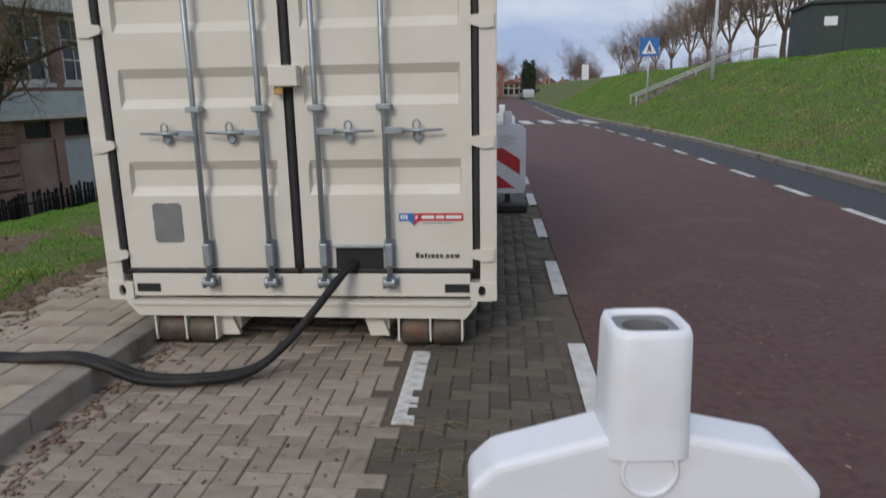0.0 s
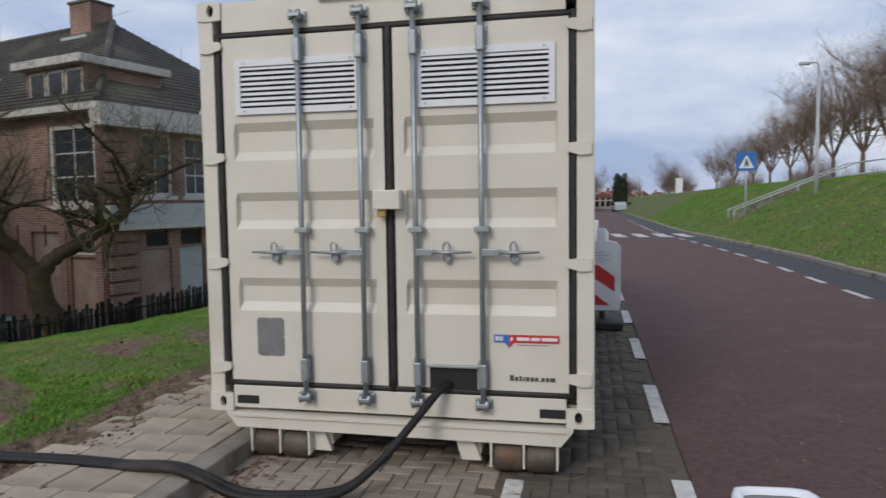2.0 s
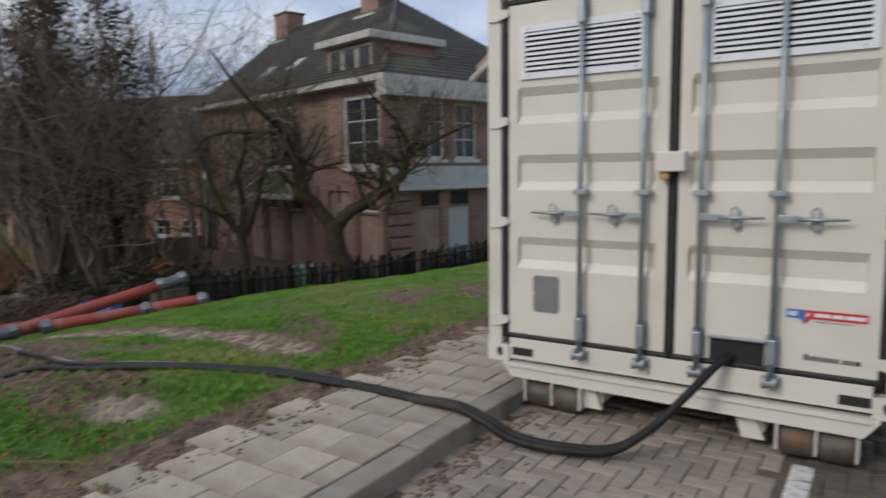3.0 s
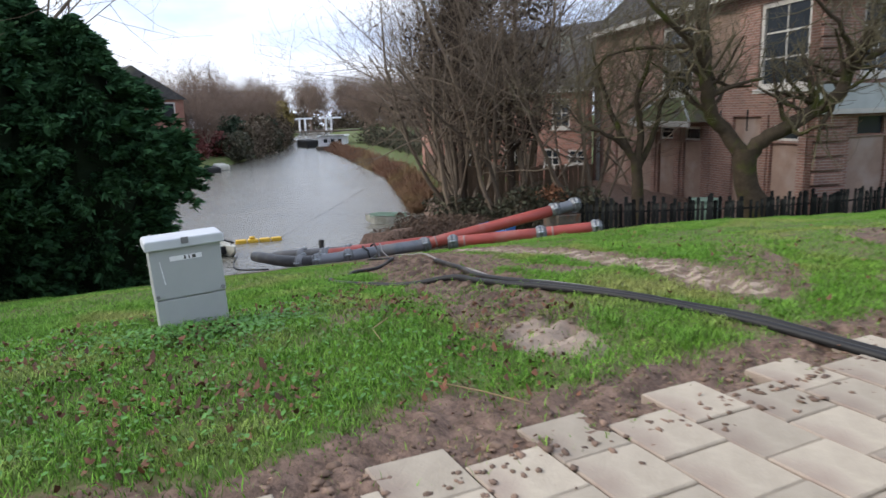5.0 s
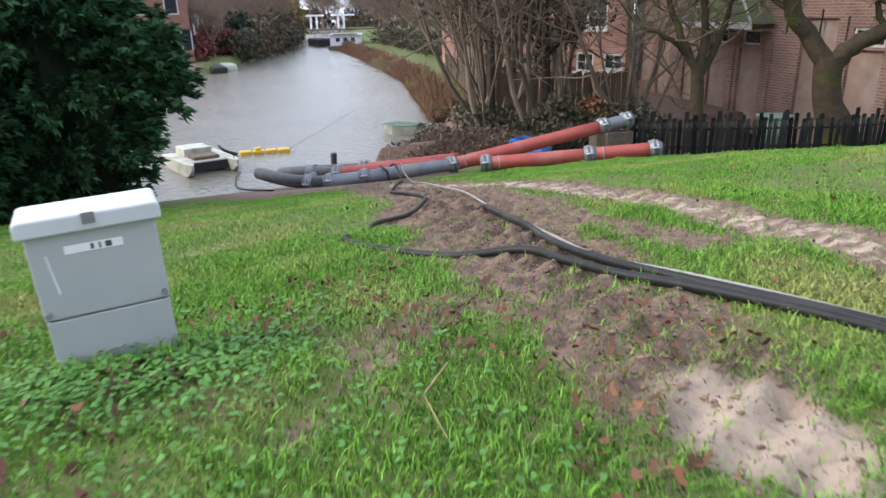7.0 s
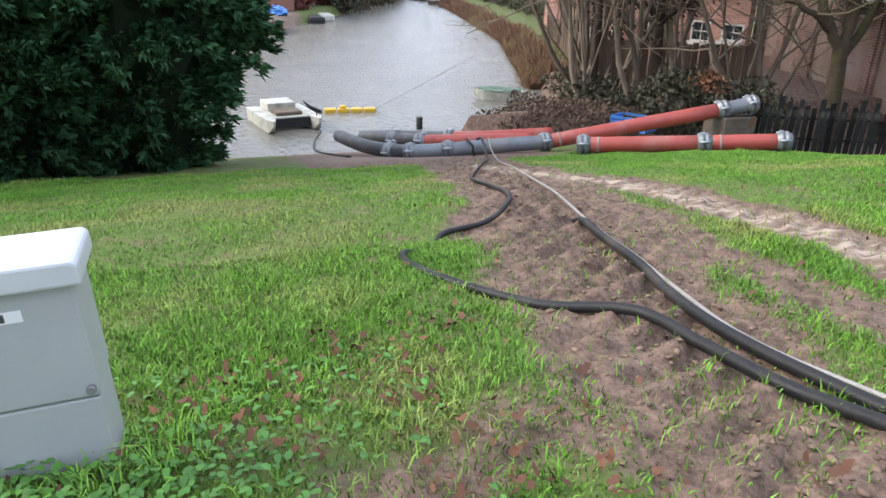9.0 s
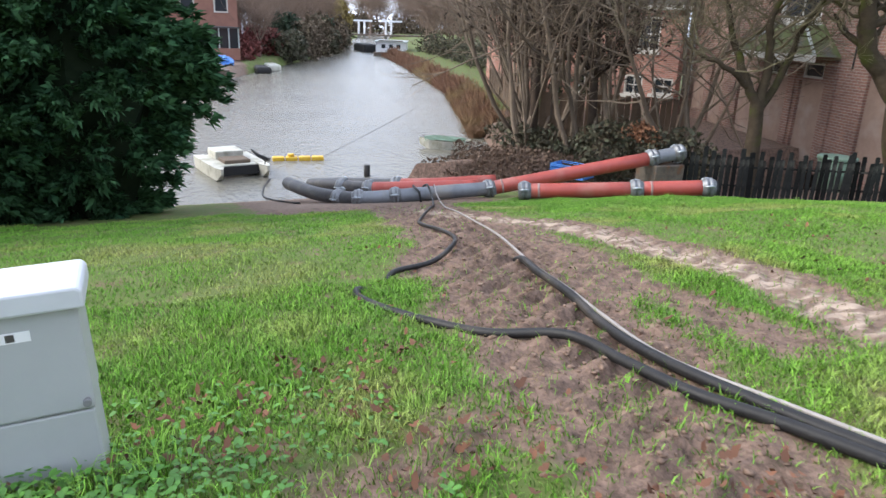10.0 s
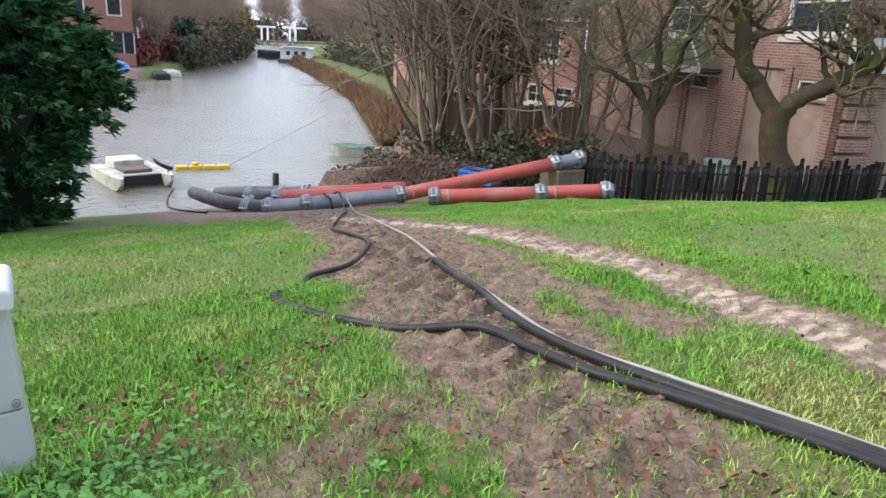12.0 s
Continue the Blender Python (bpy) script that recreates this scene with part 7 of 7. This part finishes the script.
cl = thing("white_column", "slim white roadside column far off", "column", at=(9.7, 79.6, 1.0))
part("shaft", B(-.35, .35, -.3, .3, -.3, 3.0), M_WHITE, cl)


def car(x, y, turn, material, label):
    c = thing("car", label, "car", "parked cars", at=(x, y, .0), turn=turn)
    bm = prism(bmesh.new(), [(-2.0, .3), (2.0, .3), (2.05, .75), (1.1, .9), (.6, 1.4), (-1.3, 1.42), (-1.95, .95)], -.8, .8)
    part("body", bm, material, c)
    part("window", prism(bmesh.new(), [(-1.5, .95), (.95, .95), (.55, 1.32), (-1.25, 1.34)], -.81, .81), M_GLASS, c)
    for wx in (-1.25, 1.3):
        for wy in (-.82, .64):
            part("wheel", T([(wx, wy, .31), (wx, wy + .18, .31)], .31, 14), M_RUBBER, c)
    return c


car(4.4, 105, 95, M_POST, "grey parked car far along the road")
car(6.0, 116, 92, M_DARK, "dark parked car far along the road")
car(7.8, 128, 92, M_WHITE, "white parked car far along the road")
for k, (x, y) in enumerate(((-2.2, 62), (-1.2, 84), (8.6, 118))):
    q = thing("street_lamp", "slim far street lamp", "street lamp", "far street lamps", at=(x, y, 0))
    part("pole", T([(0, 0, 0), (0, 0, 5)], .06, 8), M_POST, q)
    part("lantern", B(-.5, .05, -.08, .08, 4.95, 5.07), M_POST, q)

# ---- turf, weeds and leaves ----
rs = np.random.RandomState(4)


def blades(name, n, xr, yr, hmin, hmax, wid, material, label, keep, seed, plain=False):
    rs = np.random.RandomState(seed)
    x, y = rs.uniform(*xr, n), rs.uniform(*yr, n)
    k = keep(x, y, rs)
    x, y = x[k], y[k]
    n = len(x)
    z = height(x, y) + np.where((x < -2.35) & (x > -14) & (y > -3) & (y < 16), relief(x, y), np.where(x > 5.6, .05 * wobble(x, y, 1.1, .3), 0)) - .01
    clump = 0.85 + 0.28 * np.clip(wobble(x, y, 2.7, 4.0) + wobble(x, y, 6.1, 1.0) * .6, -.7, 1.0)
    h = rs.uniform(hmin, hmax, n) * clump
    a = rs.uniform(0, 2 * np.pi, n)
    lean = rs.uniform(.25, 1.0, n) * h
    b = rs.uniform(0, 2 * np.pi, n)
    w = wid * rs.uniform(.6, 1.4, n)
    p0 = np.stack([x - w * np.cos(a), y - w * np.sin(a), z], -1)
    p1 = np.stack([x + w * np.cos(a), y + w * np.sin(a), z], -1)
    mx, my = x + .35 * lean * np.cos(b), y + .35 * lean * np.sin(b)
    m0 = np.stack([mx - .7 * w * np.cos(a), my - .7 * w * np.sin(a), z + .62 * h], -1)
    m1 = np.stack([mx + .7 * w * np.cos(a), my + .7 * w * np.sin(a), z + .62 * h], -1)
    tip = np.stack([x + lean * np.cos(b), y + lean * np.sin(b), z + h * .92], -1)
    if plain:
        return tagged(new(name, raw(name, np.stack([p0, p1, tip], 1).reshape(-1, 3), np.arange(3 * n).reshape(-1, 3), material)), label, "grass", kind="stuff")
    v = np.stack([p0, p1, m1, m0, tip], 1).reshape(-1, 3)
    i = np.arange(n)[:, None] * 5
    f_ = np.concatenate([i + [0, 1, 2], i + [0, 2, 3], i + [3, 2, 4]], 1).reshape(-1, 3)
    return tagged(new(name, raw(name, v, f_, material)), label, "grass", kind="stuff")


def sparse(x, y, rs):
    m = mud(x, y)
    return (rs.uniform(0, 1, len(x)) > np.clip(m * 1.25 - .05 + .25 * wobble(x, y, 5.0, 2.2), 0, .955)) & (x < -3.2)


blades("grass", 300000, (-7.6, -3.2), (-.4, 5.6), .018, .062, .0026, M_GRASS, "short bright green winter grass", sparse, 1)
blades("grass", 260000, (-13.5, -7.6), (-1.5, 9.5), .02, .05, .0042, M_GRASS, "short bright green winter grass on the slope", sparse, 2, True)
blades("grass", 260000, (-12.5, -3.3), (5.6, 16), .02, .05, .0045, M_GRASS, "short bright green winter grass beside the pavement", sparse, 3, True)
blades("grass", 80000, (-14, -5.5), (-6, -.4), .03, .07, .006, M_GRASS, "short bright green winter grass by the hedge", sparse, 5, True)
blades("grass", 170000, (4.6, 13), (8, 60), .04, .10, .011, M_GRASS, "bright green grass on the dike slope", lambda x, y, rs: x - road_shift(y) > 5.7, 6, True)

blades("dead_grass", 170000, (-8.5, -3.3), (-.2, 6.5), .010, .032, .0017, M_THATCH, "pale dead grass stalks in the turf", lambda x, y, rs: rs.uniform(0, 1, len(x)) < .12 + .75 * np.clip(mud(x, y) * (1.3 - mud(x, y)) * 2.4, 0, 1), 7, True)


def tufts(seed, n, xr, yr, h, group_label, extra=()):
    rs = np.random.RandomState(seed)
    pts = [(rs.uniform(*xr), rs.uniform(*yr), 1.0) for _ in range(n)] + list(extra)
    V_, F_, c = [], [], 0
    for x, y, s in pts:
        if s == 1.0 and mud(x, y) > .45:
            continue
        z = gz(x, y) - .01
        for k in range(int(34 * s)):
            b, l_ = rs.uniform(0, 6.28), h * s * rs.uniform(.6, 1.3)
            ln = l_ * rs.uniform(.25, 1.0)
            ox, oy = x + rs.normal(0, .025 * s), y + rs.normal(0, .025 * s)
            w = .0019
            sx, sy = -w * math.sin(b), w * math.cos(b)
            mx, my = ox + ln * .45 * math.cos(b), oy + ln * .45 * math.sin(b)
            V_ += [(ox - sx, oy - sy, z), (ox + sx, oy + sy, z), (mx + sx * .8, my + sy * .8, z + l_ * .72), (mx - sx * .8, my - sy * .8, z + l_ * .72), (ox + ln * math.cos(b), oy + ln * math.sin(b), z + l_ * .78)]
            F_ += [(c, c + 1, c + 2), (c, c + 2, c + 3), (c + 3, c + 2, c + 4)]
            c += 5
    return tagged(new("grass_tufts", raw("grass_tufts", V_, F_, M_GRASS)), group_label, "grass", kind="stuff")


tufts(12, 480, (-7.5, -3.5), (-.2, 5.4), .055, "taller tufts of grass in the turf", [(-5.62, 1.2, 1.9), (-5.58, 1.08, 1.7), (-5.64, 1.3, 1.6), (-5.6, .85, 1.5), (-5.62, .72, 1.3), (-5.75, 1.25, 1.6), (-4.3, 2.95, 1.8), (-4.5, 3.0, 1.6), (-3.9, 3.1, 1.7), (-4.05, 2.95, 1.6)])
tufts(13, 60, (-12, -3.6), (5.5, 14), .07, "taller tufts of grass beyond the rut")


def weeds():
    rs = np.random.RandomState(31)
    V_, F_, c = [], [], 0
    for k in range(3200):
        if k < 1500:
            x, y = -5.45 + rs.normal(0, .16), .95 + rs.normal(0, .28)
        else:
            x, y = rs.uniform(-6.2, -3.6), rs.uniform(-.2, 2.0)
        if mud(x, y) > .5:
            continue
        z = gz(x, y) + rs.uniform(.015, .06)
        a, r, t = rs.uniform(0, 6.28), rs.uniform(.006, .015), rs.uniform(-.5, .5)
        ca, sa = math.cos(a), math.sin(a)
        for dx_, dy_, dz in ((-1, 0, 0), (-.4, .7, .2), (.5, .6, .1), (1.2, 0, -.2), (.5, -.6, .1), (-.4, -.7, .2)):
            V_.append((x + r * (dx_ * ca - dy_ * sa), y + r * (dx_ * sa + dy_ * ca), z + r * (dz + t * dx_)))
        F_.append(tuple(range(c, c + 6)))
        c += 6
    return tagged(new("weeds", raw("weeds", V_, F_, M_WEED)), "low broad-leaved weeds in the turf", "weeds", kind="stuff")


weeds()


def leaves():
    rs = np.random.RandomState(32)
    V_, F_, c = [], [], 0
    for k in range(2900):
        if k < 1500 or k >= 2100:
            x, y = rs.uniform(-6.4, -3.35), rs.uniform(-.1, 3.0)
        elif k < 1650:
            x, y = -3.45 + rs.normal(0, .12), rs.uniform(.5, 6)
        elif k < 1720:
            x, y = -5.42 + rs.normal(0, .07), 1.02 + rs.normal(0, .1)
        else:
            x, y = rs.uniform(-9, -3.4), rs.uniform(2, 7)
        if wobble(x, y, 2.2, 8.0) < -.05 and (k < 1500 or k >= 2100):
            continue
        if wet(x, y) > .1 or (mud(x, y) > .75 and rs.uniform() < .8) or (x > -3.6 and rs.uniform() < .6):
            continue
        z = gz(x, y) + rs.uniform(.012, .04)
        a, r = rs.uniform(0, 6.28), rs.uniform(.007, .021) if k % 6 else rs.uniform(.018, .026)
        tx, ty, cu = rs.normal(0, .5), rs.normal(0, .5), rs.uniform(.2, 1.7)
        ca, sa = math.cos(a), math.sin(a)
        pts = ((-1.0, 0), (-.3, .55), (.1, .35), (.35, .6), (1.1, 0), (.35, -.6), (.1, -.35), (-.3, -.55))
        for dx_, dy_ in pts:
            V_.append((x + r * (dx_ * ca - dy_ * sa), y + r * (dx_ * sa + dy_ * ca), z + r * (dx_ * tx + dy_ * ty + cu * (dx_ * dx_ + dy_ * dy_) * .6)))
        F_.append(tuple(range(c, c + 8)))
        c += 8
    return tagged(new("fallen_leaves", raw("fallen_leaves", V_, F_, M_LEAF)), "brown fallen leaves scattered on the turf", "leaves", kind="stuff")


leaves()


def clods():
    """Lumps of churned earth along the ruts, at the pavement's edge and in the gutter."""
    rs = np.random.RandomState(33)
    V_, F_, c = [], [], 0
    ico = bmesh.new()
    bmesh.ops.create_icosphere(ico, subdivisions=1, radius=1)
    iv = np.array([v.co for v in ico.verts])
    ico.verts.index_update()
    jf = np.array([[v.index for v in f_.verts] for f_ in ico.faces])
    ico.free()
    for k in range(4200):
        if k < 2300:
            t = rs.uniform(0, 1)
            i = min(len(RUT) - 2, int(t * (len(RUT) - 1)))
            a, b, s = RUT[i], RUT[i + 1], t * (len(RUT) - 1) - i
            x, y = a[0] + (b[0] - a[0]) * s + rs.normal(0, .28), a[1] + (b[1] - a[1]) * s + rs.normal(0, .28)
            r, z = rs.uniform(.003, .012), gz(x, y)
        elif k < 3600:
            x, y = -3.35 + rs.normal(0, .13), rs.uniform(.2, 7)
            r, z = rs.uniform(.004, .016), max(gz(x, y), .115 if x > -3.3 else 0)
        elif k < 4050:
            x, y = -2.2 + abs(rs.normal(0, .10)), rs.uniform(1.2, 4.4)
            r, z = rs.uniform(.004, .016), .0
        else:
            x, y = rs.uniform(-2.1, -.7), rs.uniform(2.2, 3.6)
            r, z = rs.uniform(.003, .009), .0
        v = iv * (1 + .35 * rs.normal(size=(len(iv), 1))) * np.array([r * rs.uniform(.8, 1.6), r * rs.uniform(.8, 1.6), r * .6]) + np.array([x, y, z + r * .1])
        V_.append(v)
        F_.append(jf + c)
        c += len(iv)
    return tagged(new("earth_clods", raw("earth_clods", np.concatenate(V_), np.concatenate(F_), mat("wet_earth", (.135, .085, .060), (.22, .145, .10), 20, .85, rand=.35))), "lumps of brown earth along ruts and kerb", "earth", kind="stuff")


clods()


def straw():
    rs = np.random.RandomState(34)
    tw = Twigs()
    for k in range(170):
        x, y = -.28 + rs.normal(0, .28), 2.75 + rs.normal(0, .32)
        if k > 120:
            x, y = rs.uniform(-1.3, .3), rs.uniform(2.2, 4.5)
        a, l_ = rs.normal(.3, .8), rs.uniform(.03, .14)
        p = Vector((x, y, .008))
        q = p + Vector((math.cos(a) * l_, math.sin(a) * l_, rs.uniform(0, .006)))
        tw.tube([p, p.lerp(q, .5) + Vector((rs.normal(0, .01), rs.normal(0, .01), .004)), q], [.0016, .0018, .001], 3)
    for p0, p1, p2 in (((-5.0, 1.9), (-4.85, 1.75), (-4.62, 1.72)), ((-4.0, 1.7), (-3.8, 1.85), (-3.6, 1.95))):
        tw.tube([Vector((*p, gz(*p) + .03)) for p in (p0, p1, p2)], [.003, .0035, .002], 4)
    return tagged(new("straw", tw.mesh("straw", mat("straw", (.30, .215, .11), (.22, .155, .08), 8, .9))), "loose dry straw stalks on paving and grass", "straw", kind="stuff")


straw()


def grit():
    """Small pale stones and bits of leaf on the carriageway."""
    rs = np.random.RandomState(35)
    n = 900
    x, y = rs.uniform(.55, 5.3, n), 1.5 + 22 * rs.uniform(0, 1, n) ** 1.6
    r = rs.uniform(.004, .013, n)
    a = rs.uniform(0, 6.28, n)
    v = []
    for dx_, dy_, z in ((-1, -.6, .003), (1, -.5, .003), (.8, .7, .004), (-.7, .6, .004), (0, 0, .009)):
        v.append(np.stack([x + r * (dx_ * np.cos(a) - dy_ * np.sin(a)), y + r * (dx_ * np.sin(a) + dy_ * np.cos(a)), np.full(n, z)], -1))
    v = np.stack(v, 1).reshape(-1, 3)
    i = np.arange(n)[:, None] * 5
    f_ = np.concatenate([i + [0, 1, 4], i + [1, 2, 4], i + [2, 3, 4], i + [3, 0, 4]], 1).reshape(-1, 3)
    return tagged(new("road_grit", raw("road_grit", v, f_, mat("grit", (.26, .20, .15), (.12, .08, .06), 3, .9, rand=.6))), "small stones and leaf crumbs on the carriageway", "grit", kind="stuff")


grit()

# ---- paving pieces ----
def chip(w, l_, h, name, material):
    bm = bmesh.new()
    e = 0.006
    lo = [bm.verts.new(p) for p in ((-w / 2, -l_ / 2, -h), (w / 2, -l_ / 2, -h), (w / 2, l_ / 2, -h), (-w / 2, l_ / 2, -h))]
    md = [bm.verts.new((v.co.x, v.co.y, -e)) for v in lo]
    hi = [bm.verts.new((v.co.x - math.copysign(e, v.co.x), v.co.y - math.copysign(e, v.co.y), 0)) for v in lo]
    for a, b in ((lo, md), (md, hi)):
        for k in range(4):
            bm.faces.new((a[k], a[(k + 1) % 4], b[(k + 1) % 4], b[k]))
    bm.faces.new(hi)
    return finish(name, bm, material)


# slabs of 0.3 m in half bond, rows across the pavement
rng = random.Random(6)
SLAB, HALF = chip(.293, .293, .05, "slab", M_SLAB), chip(.143, .293, .05, "slab", M_SLAB)
y, row = -1.2, 0
while y < 13.0:
    x = -2.424
    first = True
    while x > -3.24 - .04 * math.sin(y * 1.7):
        half = first and row % 2 == 0
        w = .15 if half else .30
        o = new("slab", HALF if half else SLAB)
        o.parent = pavement
        o.matrix_basis = pose(x - w / 2, y + .15, .117 + rng.uniform(-.004, .004), rng.uniform(-.6, .6), rng.uniform(-.6, .6), rng.uniform(-.5, .5))
        x -= w
        first = False
    y += .30
    row += 1

# clinker bricks of the bay in herringbone, white ones for the bay line
BR = {m.name: (chip(.098, .200, .03, "brick", m), chip(.200, .098, .03, "brick", m)) for m in (M_PAVER, M_PAVERD, M_LINE)}
spots = []
u = .1035
for i in range(-40, 90):
    for j in range(-40, 90):
        # elbow pattern: each stair step holds one upright and one flat brick
        k = (i - j) % 4
        if k == 0:
            spots.append(((i + .5) * u, (j + 1.0) * u, 0))
        elif k == 1:
            spots.append(((i + 1.0) * u, (j + .5) * u, 1))
rest_v, rest_f, rest_m = {}, {}, {}
count = 0
spots = [(x - 2.6, y + 1.3, k) for x, y, k in spots]
spots = [s for s in spots if -2.25 < s[0] < .33 and 1.3 < s[1] < 12 and (s[1] < 5.2 or s[0] > -.45)]
spots.sort(key=lambda s: abs(s[1] - 3.0) + .3 * abs(s[0] + 1.2))
for x, y, k in spots:
    m = M_PAVER if x < -.62 else M_PAVERD
    if -.64 < x < -.48 and 3.2 < y < 4.2:
        continue
    mt = pose(x, y, -.001 + rng.uniform(-.0035, .0035), rng.uniform(-.9, .9), rng.uniform(-.9, .9), rng.uniform(-1, 1))
    if count < 300:
        o = new("brick", BR[m.name][k])
        o.parent = bay
        o.matrix_basis = mt
        count += 1
    else:
        me = BR[m.name][k]
        vs, fs = rest_v.setdefault(m.name, []), rest_f.setdefault(m.name, [])
        base = len(vs)
        vs += [tuple(mt @ v.co) for v in me.vertices]
        fs += [tuple(base + q for q in p.vertices) for p in me.polygons]
for nm, vs in rest_v.items():
    o = new("brick_field", raw("brick_field", vs, rest_f[nm], bpy.data.materials[nm]))
    o.parent = bay
    tagged(o, kind="stuff")
for k in range(9):
    for dx_ in (-.585,):
        o = new("brick", BR["road_paint"][0] if False else BR["road_paint"][1])
        o.parent = bay
        o.matrix_basis = pose(-.535, 3.25 + .1035 * k, .001, 0, 0, rng.uniform(-1, 1)) @ Matrix.Diagonal((.55, 1, 1, 1))
